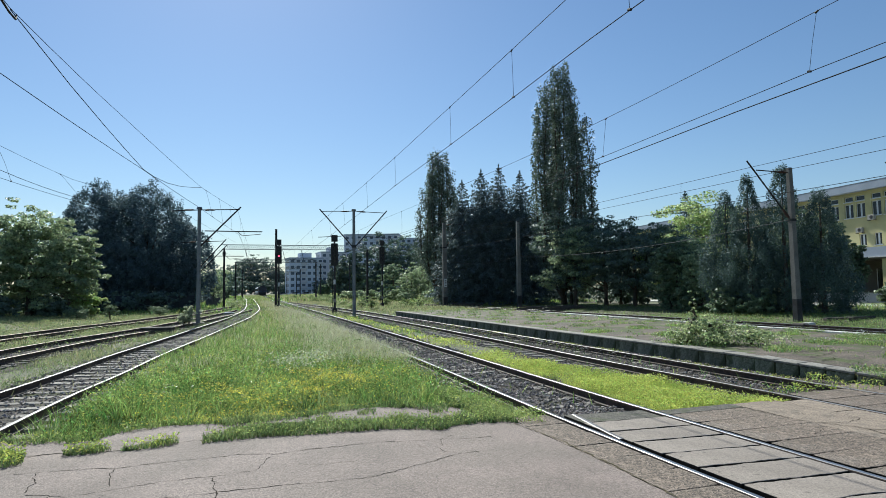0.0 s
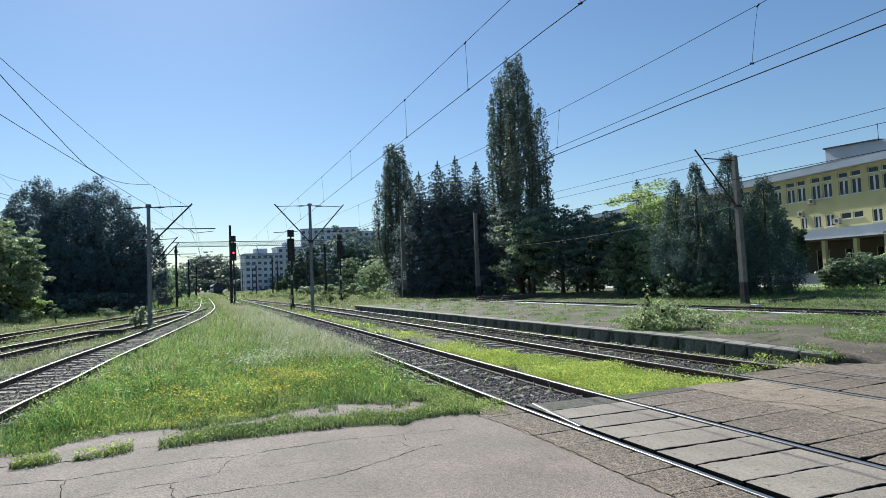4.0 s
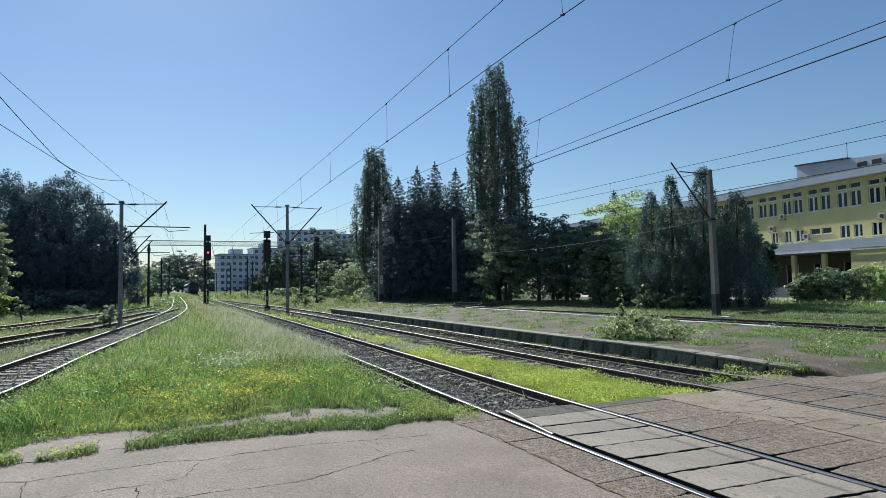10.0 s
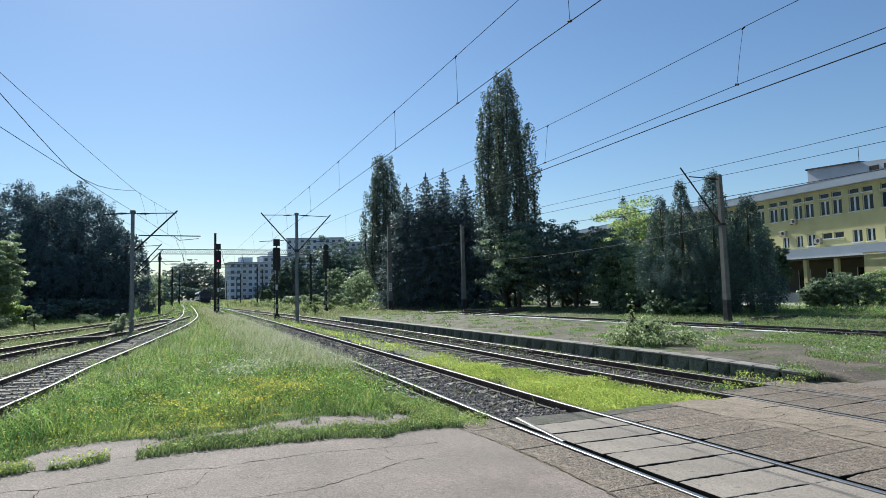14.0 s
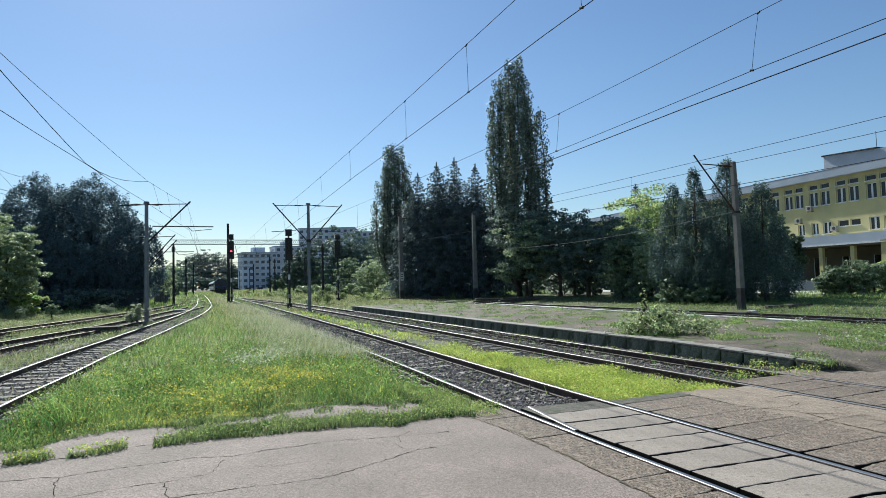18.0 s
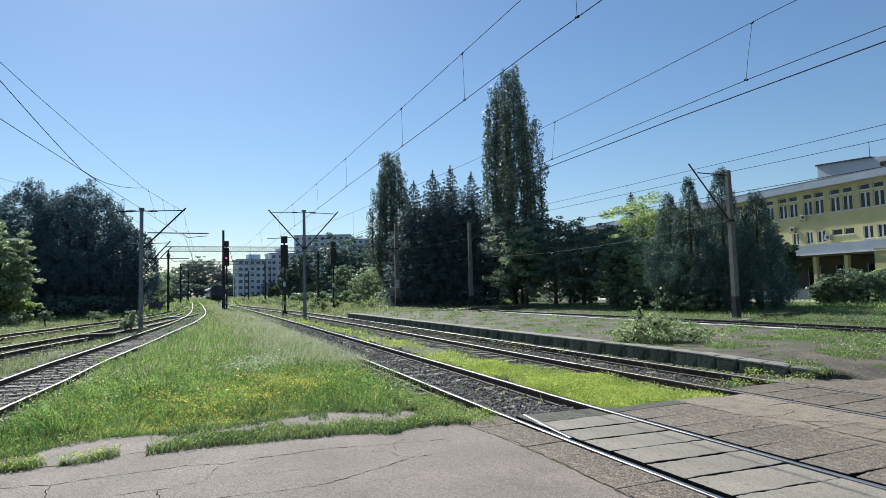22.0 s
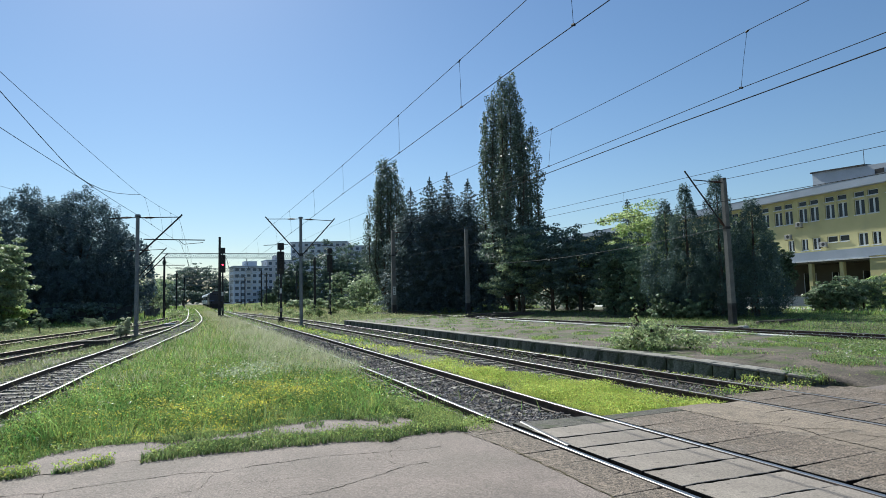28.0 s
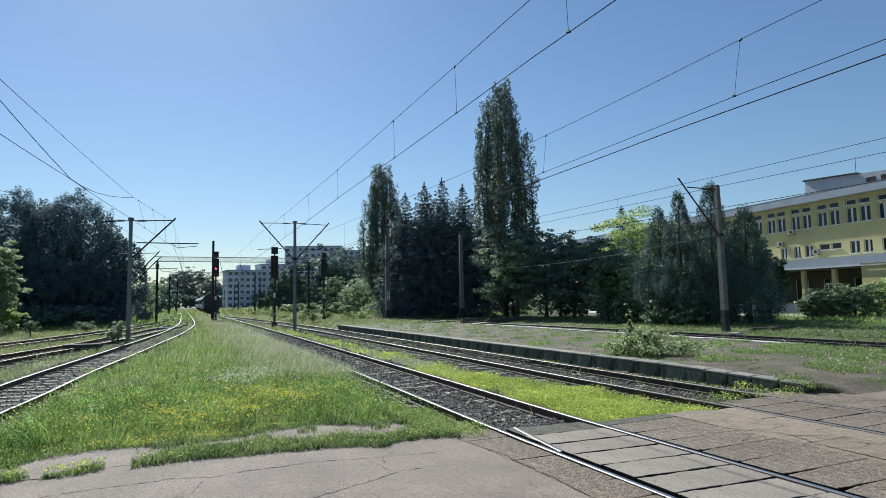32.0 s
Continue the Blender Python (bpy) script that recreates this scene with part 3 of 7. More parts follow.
crossing = thing("level_crossing", "worn concrete and asphalt slabs laid across the tracks", "level crossing", kind="structure")
part("bedding", Geo().box(3.5, 14.0, -40, 7.35, -0.4, -0.06), "crack", crossing)
slab_row(crossing, 4.38, 5.63, 7.16, -7.5, 0.542, "slab", 1, gap=0.034, rag=0.011, skew=-0.075)
slab_row(crossing, 4.4, 5.63, 7.695, 7.1, 0.53, "mossy_slab", 11, gap=0.02, lift=-0.006, count=1, skew=-0.075)
slab_row(crossing, 3.60, 4.17, 7.85, 7.2, 0.55, "crumbled", 12, gap=0.012, taper=-1, count=1)
slab_row(crossing, 3.60, 4.17, 7.3, -6.0, 0.55, "crumbled", 2, gap=0.024, taper=-1)
slab_row(crossing, 5.81, 7.14, 7.52, 7.2, 0.29, "mossy_slab", 13, gap=0.008, taper=1, count=1)
slab_row(crossing, 5.81, 7.14, 7.23, -6.0, 0.56, "crumbled", 3, gap=0.03, taper=1)
slab_row(crossing, 7.145, 8.0, 7.5, -6.0, 2.3, "worn_panel", 4, gap=0.008, lift=-0.002, rag=0.004)
slab_row(crossing, 8.01, 8.48, 7.35, -6.0, 0.86, "worn_panel", 14, gap=0.014, lift=-0.003)
for k, (pts, w) in enumerate((([(7.11, 7.3), (7.12, 6.82), (7.1, 6.29), (7.24, 6.0), (7.41, 5.74), (7.44, 5.48), (7.3, 5.18), (7.25, 4.5), (7.2, 3.6)], 0.026), ([(7.2, 6.05), (7.6, 5.95), (7.98, 6.05)], 0.014), ([(7.42, 5.6), (7.7, 5.4), (7.98, 5.3)], 0.014),
                              ([(7.45, 6.7), (7.62, 6.3), (7.97, 6.1)], 0.010), ([(7.6, 5.4), (7.7, 5.1), (7.9, 4.7)], 0.012), ([(7.3, 4.9), (7.6, 4.75), (7.95, 4.85)], 0.012), ([(6.6, 5.62), (6.9, 5.75), (7.1, 5.95)], 0.012), ([(10.2, 6.9), (11.3, 6.6), (12.5, 6.9)], 0.02), ([(11.0, 7.3), (11.1, 6.5), (11.0, 5.6)], 0.02))):
    crack(pts, w, 20 + k, 0.0025, crossing)
slab_row(crossing, 8.66, 9.94, 7.85, -6.0, 0.6, "crumbled", 5, gap=0.014, lift=-0.004)
slab_row(crossing, 10.12, 11.4, 7.45, -6.0, 1.2, "crumbled", 6, gap=0.014, lift=-0.006)
slab_row(crossing, 11.41, 13.6, 7.3, -6.0, 1.5, "asphalt", 7, gap=0.016, lift=-0.01)

# ---- tracks ----
RAIL = [(-0.0625, -0.15), (0.0625, -0.15), (0.0625, -0.135), (0.012, -0.118), (0.012, -0.045), (0.036, -0.036), (0.036, -0.014), (0.032, -0.0055), (0.024, -0.0015), (0.012, 0.0),
        (-0.012, 0.0), (-0.024, -0.0015), (-0.032, -0.0055), (-0.036, -0.014), (-0.036, -0.036), (-0.012, -0.045), (-0.012, -0.118), (-0.0625, -0.135)]
HEAD = (7, 8, 9, 10, 11)


def offset(path, d):
    out = []
    for k, (x, y) in enumerate(path):
        a, b = path[max(k - 1, 0)], path[min(k + 1, len(path) - 1)]
        t = Vector((b[0] - a[0], b[1] - a[1], 0)).normalized()
        out.append((x + t.y * d, y - t.x * d))
    return out


def sleeper_mesh(matname, length=2.5):
    g = Geo()
    w, h = 0.14, 0.16
    pts = [(-length / 2, 0.0), (-length / 2 + 0.45, 0.0), (-0.3, -0.025), (0.3, -0.025), (length / 2 - 0.45, 0.0), (length / 2, 0.0)]
    for (xa, za), (xb, zb) in zip(pts, pts[1:]):
        g.add([(xa, -w, -h), (xb, -w, -h), (xb, w, -h), (xa, w, -h), (xa, -w + 0.025, za), (xb, -w + 0.025, zb), (xb, w - 0.025, zb), (xa, w - 0.025, za)],
              [(3, 2, 1, 0), (4, 5, 6, 7), (0, 1, 5, 4), (1, 2, 6, 5), (2, 3, 7, 6), (3, 0, 4, 7)])
    for s in (-0.7525, 0.7525):
        for e in (-0.1, 0.1):
            g.tube((s + e, 0, -0.01), (s + e, 0, 0.05), 0.022, 0.014, n=6)
    return g.mesh("sleeper", matname)


SLEEPERS = {m: sleeper_mesh(m) for m in ("sleeper", "wood_sleeper")}


def track(path, label, y0, y1, sleepers="sleeper", near_end=70, rail_top="rail_top", z=0.0, half=0.735, bed=True, seed=0, sl_z=-0.152):
    t = thing("railway_track", label, "railway track", group="tracks of the station yard", kind="structure")
    cut = [p for p in path if y0 <= p[1] <= y1]
    for s in (-half, half):
        g = Geo().sweep(RAIL, [(x, y, z) for x, y in offset(path, s)], 0, 1, HEAD)
        part("rail", g, ["rail_side", rail_top], t)
    if bed:
        g = Geo().sweep([(-1.75, -0.27), (-1.3, -0.195), (-0.4, -0.175), (0.4, -0.178), (1.3, -0.195), (1.75, -0.27)], [(x, y, z) for x, y in cut])
        part("ballast_bed", g, "ballast_bed", t)
    r = random.Random(seed)
    rest = Geo()
    for p, head in along(cut, 0.62):
        m = pose(p.x + r.uniform(-0.03, 0.03), p.y, z + sl_z + r.uniform(-0.012, 0.008), 0, r.uniform(-0.5, 0.5), head + r.uniform(-1.2, 1.2))
        if p.y < near_end:
            ob = part("sleeper", SLEEPERS[sleepers], sleepers, t)
            ob.matrix_basis = m
        else:
            rest.box(-1.25, 1.25, -0.12, 0.12, -0.15, 0.0, m=m)
    if rest.f:
        tagged(part("far_sleepers", rest, "wood_sleeper", t), kind="stuff")
    return t


track_1 = track(T1, "curving railway track with pale concrete sleepers and worn grey rails", 9.6, 150, near_end=75, rail_top="rail_worn", seed=1, sl_z=-0.14)
track_2 = track(T2, "straight railway track on dark ballast leading into the crossing", 7.8, 200, near_end=70, seed=2, sl_z=-0.151)
track_3 = track(T3, "railway track beside the platform on dark stony ballast", 7.8, 115, near_end=60, rail_top="rail_worn", seed=3, sl_z=-0.165)
track_4 = track(T4, "little used railway track in the grass behind the platform", -14, 72, near_end=60, rail_top="rail_top", seed=4, sl_z=-0.17, bed=False)
track_a = track(TA, "overgrown siding with dull rails joining the main track", 5, 62, sleepers="wood_sleeper", near_end=60, rail_top="rail_dull", seed=5, sl_z=-0.165)
track_b = track(TB, "overgrown outer siding with dull rusty rails in grass", 13, 92, sleepers="wood_sleeper", near_end=60, rail_top="rail_dull", seed=6, sl_z=-0.17, bed=False)
guard = Geo().sweep(RAIL, [(4.56, 7.75, 0.004), (4.5, 7.4, 0.006), (4.44, 7.0, 0.006), (4.39, 6.6, 0.004), (4.36, 6.3, 0.0)], 0, 1, HEAD)
part("check_rail", guard, ["rail_side", "rail_worn"], track_2)


def stones(name, path, y0, y1, half, per_metre, size, seed, z=-0.185, owner=None, matname="ballast", bury=0.01):
    """Loose broken stone, joined."""
    r = rng(seed)
    n = int((y1 - y0) * per_metre)
    y = r.uniform(y0, y1, n)
    x = np.interp(y, [p[1] for p in path], [p[0] for p in path]) + r.uniform(-half, half, n)
    s = size * r.uniform(0.5, 1.3, n)
    base = np.array([(1, 0, 0), (0, 1, 0), (-1, 0, 0), (0, -1, 0), (0.1, 0.1, 0.66), (0, 0, -0.8)])
    F = [(0, 1, 4), (1, 2, 4), (2, 3, 4), (3, 0, 4), (1, 0, 5), (2, 1, 5), (3, 2, 5), (0, 3, 5)]
    V = base[None] * (1 + r.uniform(-0.35, 0.35, (n, 6, 3))) + r.uniform(-0.2, 0.2, (n, 6, 3))
    a = r.uniform(0, 6.28, n)
    c, q = np.cos(a)[:, None], np.sin(a)[:, None]
    V = np.stack([V[..., 0] * c - V[..., 1] * q, V[..., 0] * q + V[..., 1] * c, V[..., 2]], -1) * s[:, None, None]
    V += np.stack([x, y, z + r.uniform(-bury, 0.035 if bury > 0.005 else 0.0, n)], -1)[:, None]
    g = Geo()
    g.v = V.reshape(-1, 3).tolist()
    idx = np.array(F)[None] + (np.arange(n) * 6)[:, None, None]
    g.f = [tuple(f) for f in idx.reshape(-1, 3).tolist()]
    g.mi = [0] * len(g.f)
    tagged(part(name, g, matname, owner), kind="stuff")


stones("ballast_stones", T2, 7.9, 18, 1.5, 800, 0.031, 11, z=-0.182, owner=track_2)
stones("ballast_stones", T2, 7.7, 8.5, 0.66, 900, 0.022, 10, z=-0.125, owner=track_2)
stones("ballast_stones", [(10.3, 8), (10.3, 45)], 9.0, 40, 0.26, 70, 0.045, 9, z=-0.08, owner=track_3)
stones("ballast_stones", T2, 18, 42, 1.5, 200, 0.045, 12, z=-0.175, owner=track_2)
stones("ballast_stones", T3, 7.9, 22, 1.5, 420, 0.028, 13, owner=track_3)
part("fill", Geo().add([(10.08, 8.3, -0.4), (10.66, 8.3, -0.4), (10.66, 42, -0.4), (10.08, 42, -0.4), (10.12, 8.3, -0.16), (10.66, 8.3, -0.02), (10.66, 42, -0.02), (10.12, 42, -0.16)], [(0, 3, 2, 1), (4, 5, 6, 7), (0, 1, 5, 4), (1, 2, 6, 5), (2, 3, 7, 6), (3, 0, 4, 7)]), "ballast_bed", track_3)
part("end_fill", Geo().add([(10.1, 7.3, -0.4), (13.6, 7.1, -0.4), (11.3, 8.7, -0.4), (10.1, 8.7, -0.4), (10.1, 7.3, -0.025), (13.6, 7.1, -0.025), (11.3, 8.7, -0.02), (10.1, 8.7, -0.1)], [(3, 2, 1, 0), (4, 5, 6, 7), (0, 1, 5, 4), (1, 2, 6, 5), (2, 3, 7, 6), (3, 0, 4, 7)]), "crumbled", crossing)
part("end_fill", Geo().add([(8.6, 7.2, -0.4), (10.0, 7.2, -0.4), (10.0, 8.6, -0.4), (8.6, 8.6, -0.4), (8.6, 7.2, -0.05), (10.0, 7.2, -0.05), (10.0, 8.6, -0.17), (8.6, 8.6, -0.17)], [(3, 2, 1, 0), (4, 5, 6, 7), (0, 1, 5, 4), (1, 2, 6, 5), (2, 3, 7, 6), (3, 0, 4, 7)]), "ballast_bed", crossing)
part("end_fill", Geo().add([(5.7, 7.2, -0.4), (8.5, 7.2, -0.4), (8.5, 8.2, -0.4), (5.7, 8.2, -0.4), (5.7, 7.2, -0.02), (8.5, 7.2, -0.02), (8.5, 8.2, -0.2), (5.7, 8.2, -0.2)], [(3, 2, 1, 0), (4, 5, 6, 7), (0, 1, 5, 4), (1, 2, 6, 5), (2, 3, 7, 6), (3, 0, 4, 7)]), "ballast_bed", crossing)
part("gravel_fill", Geo().box(4.26, 5.6, 7.1, 8.2, -0.4, -0.14), "ballast_bed", track_2)
stones("ballast_stones", T3, 22, 42, 1.5, 100, 0.05, 14, owner=track_3)
stones("ballast_stones", T1, 10.2, 28, 1.55, 330, 0.031, 15, z=-0.18, owner=track_1)
stones("ballast_stones", T1, 30, 55, 1.5, 90, 0.05, 16, owner=track_1)
stones("ballast_stones", TA, 12, 40, 1.3, 90, 0.045, 17, owner=track_a)

# ---- platform ----
PLAT = 0.30


def plat_edge(y):
    return float(np.interp(y, [7.3, 7.8, 8.55, 9.0, 9.74, 10.6, 12], [11.25, 11.05, 10.82, 10.74, 10.61, 10.59, 10.6]))


def plat_rise(y):
    return float(np.interp(y, [6.9, 7.3, 7.8, 8.55, 9.0, 9.74, 10.6], [-0.04, 0.0, 0.135, 0.19, 0.22, 0.255, PLAT - 0.012]))


def build_platform():
    p = thing("platform", "low island platform with mossy concrete edge blocks and weedy surface", "platform", kind="structure")
    g = Geo()
    ys = [6.6, 6.9, 7.1] + [7.3 + i * 0.25 for i in range(16)] + [11.3 + i * 0.5 for i in range(62)]
    us = [i / 24 for i in range(25)]
    for y in ys:
        for u in [-1] + us:
            xe, xw = plat_edge(y) + 0.2, 18.6
            z = plat_rise(y) + 0.012 * float(ripple(u * 9, y, 1.1)) - 0.13 * max(0, u - 0.3)
            g.v.append((xe + (xw - xe) * max(u, 0), y, z - 0.01 if u >= 0 else -0.45))
    n = len(us) + 1
    g.f = [(j * n + i, j * n + i + 1, (j + 1) * n + i + 1, (j + 1) * n + i) for j in range(len(ys) - 1) for i in range(n - 1)]
    g.mi = [0] * len(g.f)
    part("platform_surface", g, "platform_top", p, "brown worn asphalt surface with weeds", smooth=True)
    r = random.Random(8)
    parts = {}
    for L in (0.5, 0.85):
        parts[L] = ([Geo().cbox(-0.06 + 0.01 * k, 0.26, 0.012, L - 0.012, -0.62, 0.0, 0.02).mesh("edge_block", "mossy_concrete") for k in range(3)],
                    Geo().cbox(-0.09, 0.3, 0.008, L - 0.008, 0.003, 0.045, 0.01).mesh("coping", "concrete"))
    y = 7.82
    while y < 41.4:
        L = 0.5 if y < 10.2 else 0.85
        za, zb = plat_rise(y), plat_rise(y + L)
        tilt = math.degrees(math.atan2(zb - za, L))
        turn = math.degrees(math.atan2(plat_edge(y) - plat_edge(y + L), L))
        m = pose(plat_edge(y) + r.uniform(-0.012, 0.012), y, za - 0.045 + r.uniform(-0.004, 0.004), tilt, r.uniform(-1, 1), turn + r.uniform(-0.5, 0.5))
        part("edge_block", r.choice(parts[L][0]), "mossy_concrete", p).matrix_basis = m
        part("coping", parts[L][1], "concrete", p).matrix_basis = m
        y += L
    for i in range(24):
        b = part("kerb", Geo().cbox(0, 0.2, 0.01, 0.97, -0.5, 0.04, 0.02), "kerb_stone", p) if i == 0 else part("kerb", kerb, "kerb_stone", p)
        kerb = b.data
        b.location = (18.45 + 0.012 * i, 13.2 + i, 0.21 + r.uniform(-0.01, 0.01))
    part("end_wall", Geo().box(10.6, 18.6, 41.7, 42.0, -0.5, 0.27), "mossy_concrete", p)


build_platform()
platform = [o for o in bpy.data.objects if o.name == "platform"][0]
r_pl = random.Random(31)
for k in range(34):
    y = 8.6 + k * 0.62 + r_pl.uniform(-0.2, 0.2)
    x = plat_edge(y) + r_pl.uniform(0.4, 3.2)
    L = r_pl.uniform(0.7, 2.4)
    a = r_pl.uniform(-0.35, 0.35) + (1.5 if k % 4 == 0 else 0)
    pts = [(x + L * u * math.cos(a) + r_pl.uniform(-0.08, 0.08), y + L * u * math.sin(a) + r_pl.uniform(-0.08, 0.08)) for u in (0, 0.33, 0.66, 1)]
    g = Geo()
    for (xa, ya), (xb, yb) in zip(pts, pts[1:]):
        w = r_pl.uniform(0.008, 0.022)
        top = lambda xx, yy: plat_rise(yy) + 0.012 * float(ripple((xx - plat_edge(yy) - 0.2) / (18.4 - plat_edge(yy)) * 9, yy, 1.1)) - 0.13 * max(0, (xx - plat_edge(yy) - 0.2) / (18.4 - plat_edge(yy)) - 0.3) + 0.003
        g.add([(xa, ya - w, top(xa, ya)), (xb, yb - w, top(xb, yb)), (xb, yb + w * 0.4, top(xb, yb)), (xa, ya + w * 0.4, top(xa, ya))], [(0, 1, 2, 3)])
    part("crack", g, "crack", platform)

# ---- overhead line ----
def insulator(g, p, q, r=0.05, mi=0):
    """A long ribbed insulator, one turned piece, thickest in its middle."""
    p, q = Vector(p), Vector(q)
    n = 9
    pts, radii = [p], [0.001]
    for i in range(n):
        w = r * (0.6 + 0.55 * math.sin(math.pi * (i + 0.5) / n))
        for v, k in ((0.08, 0.5 * r), (0.12, w), (0.8, 0.75 * w), (0.85, 0.5 * r)):
            pts.append(p + (q - p) * ((i + v) / n))
            radii.append(k)
    g.line(pts + [q], radii + [0.001], n=8, mi=mi)


def mast_twin(x, y, h):
    """Tubular steel mast with V struts to both sides."""
    t = thing("catenary_mast", "grey steel overhead line mast with a V of struts", "catenary mast", pose(x, y, GROUND), group="masts of the overhead line")
    part("pole", Geo().tube((0, 0, 0), (0, 0, h), 0.135, 0.1, n=10).tube((0, 0, h), (0, 0, h + 0.1), 0.17, 0.15, n=10), "steel_grey", t, smooth=False)
    part("footing", Geo().cbox(-0.35, 0.35, -0.35, 0.35, -0.2, 0.18, 0.03), "concrete", t)
    part("clamp", Geo().tube((0, 0, h - 2.75), (0, 0, h - 2.55), 0.17, n=10), "steel_dark", t)
    for s in (-1, 1):
        part("strut", Geo().tube((s * 0.12, 0, h - 2.65), (s * 2.5, 0, h + 0.05), 0.045, n=6), "steel_dark", t)
        part("tie_rod", Geo().tube((s * 0.1, 0, h - 0.05), (s * 2.4, 0, h - 0.12), 0.025, n=6), "steel_dark", t)
        g = Geo()
        insulator(g, (s * 0.35, 0, h - 0.06), (s * 0.95, 0, h - 0.08), 0.06)
        part("insulator", g, "insulator", t)
        part("registration_arm", Geo().tube((s * 0.9, 0.1, h - 1.9), (s * 2.6, 0.05, h - 2.0), 0.025, n=6), "steel_dark", t)


def mast_single(x, y, h, side=1, reach=2.4, double=False, name_label="grey steel overhead line mast with a raised bracket"):
    t = thing("catenary_mast", name_label, "catenary mast", pose(x, y, GROUND), group="masts of the overhead line")
    part("pole", Geo().tube((0, 0, 0), (0, 0, h), 0.125, 0.1, n=10).tube((0, 0, h - 0.05), (0, 0, h + 0.08), 0.17, 0.14, n=10), "steel_grey", t)
    part("footing", Geo().cbox(-0.35, 0.35, -0.35, 0.35, -0.2, 0.2, 0.03), "concrete", t)
    part("strut", Geo().tube((side * 0.1, 0, h - 2.3), (side * reach, 0, h + 0.15), 0.05, n=6), "steel_dark", t)
    part("tie_rod", Geo().tube((0, 0, h - 0.1), (side * (reach - 0.05), 0, h), 0.03, n=6), "steel_dark", t)
    if double:
        part("strut", Geo().tube((side * 0.1, 0, h - 2.75), (side * (reach + 0.1), 0, h - 0.35), 0.045, n=6), "steel_dark", t)
    part("back_stay", Geo().tube((0, 0, h - 0.1), (-side * 1.5, 0, h - 0.2), 0.03, n=6), "steel_dark", t)
    for s, dz in ((side, 0.03), (-side, -0.04)):
        g = Geo()
        insulator(g, (s * 0.3, 0, h - 0.1), (s * 0.9, 0, h - 0.1 + dz), 0.07)
        part("insulator", g, "insulator", t)
    part("registration_tube", Geo().tube((side * 0.3, 0.3, h - 1.35), (side * 3.7, 0.3, h - 1.35), 0.035, n=6).tube((side * 2.2, 0.3, h - 1.35), (side * 2.5, 0.3, h - 1.62), 0.02, n=5).tube((side * 2.5, 0.3, h - 1.62), (side * 3.6, 0.3, h - 1.5), 0.02, n=5), "steel_dark", t)


def mast_concrete(x, y, h, bracket=True, base=0.0, side=-1, lean=0.0, w=0.24):
    t = thing("catenary_mast", "tapered grey concrete overhead line mast with a dark base", "catenary mast", pose(x, y, base, 0, lean, -5), group="masts of the overhead line")
    g = Geo()
    for z0, z1, a0, a1 in ((-0.3, h, w, w * 0.68),):
        g.tube((0, 0, z0), (0, 0, z1), a0 * 1.41, a1 * 1.41, square=True)
    part("pole", g, "mast_grey", t)
    part("base_paint", Geo().tube((0, 0, -0.25), (0, 0, 0.95), w * 1.43, w * 1.36, square=True), "steel_dark", t)
    part("cap", Geo().tube((0, 0, h), (0, 0, h + 0.05), w * 0.9, w * 0.8, square=True), "steel_dark", t)
    if bracket:
        part("strut", Geo().tube((side * 0.15, 0, h - 2.6), (side * 2.55, 0, h + 0.35), 0.04, n=6), "steel_dark", t)
        part("tie_rod", Geo().tube((side * 0.1, 0, h - 0.2), (side * 2.0, 0, h - 0.12), 0.03, n=6), "steel_dark", t)
        for a, b in (((0.2, -0.2), (0.75, -0.16)), ((0.15, -2.6), (0.55, -2.1))):
            g = Geo()
            insulator(g, (side * a[0], 0, h + a[1]), (side * b[0], 0, h + b[1]), 0.07)
            part("insulator", g, "insulator", t)
        part("clamp", Geo().tube((0, 0, h - 2.75), (0, 0, h - 2.62), w * 1.3, square=True), "steel_dark", t)
    return t


mast_single(-2.31, 39.5, 7.15)
mast_single(-3.3, 57.5, 6.6, reach=2.2, double=True)
mast_twin(8.02, 44.2, 7.9)
mast_concrete(27.15, 23.7, 7.7, w=0.155, base=0.1, lean=-0.6)
mast_concrete(25.6, 53.0, 8.1, bracket=False, base=0.1, w=0.2)
mt = mast_concrete(21.3, 62.5, 9.0, side=1, base=0.0, w=0.25)
part("number_plate", Geo().cbox(-0.17, 0.17, -0.3, -0.285, 2.0, 2.9, 0.004).box(-0.1, 0.1, -0.306, -0.301, 2.15, 2.25, 1).box(-0.1, 0.1, -0.306, -0.301, 2.4, 2.5, 1).box(-0.1, 0.1, -0.306, -0.301, 2.62, 2.72, 1), ["white_paint", "steel_dark"], mt, "white plate with dark bars")


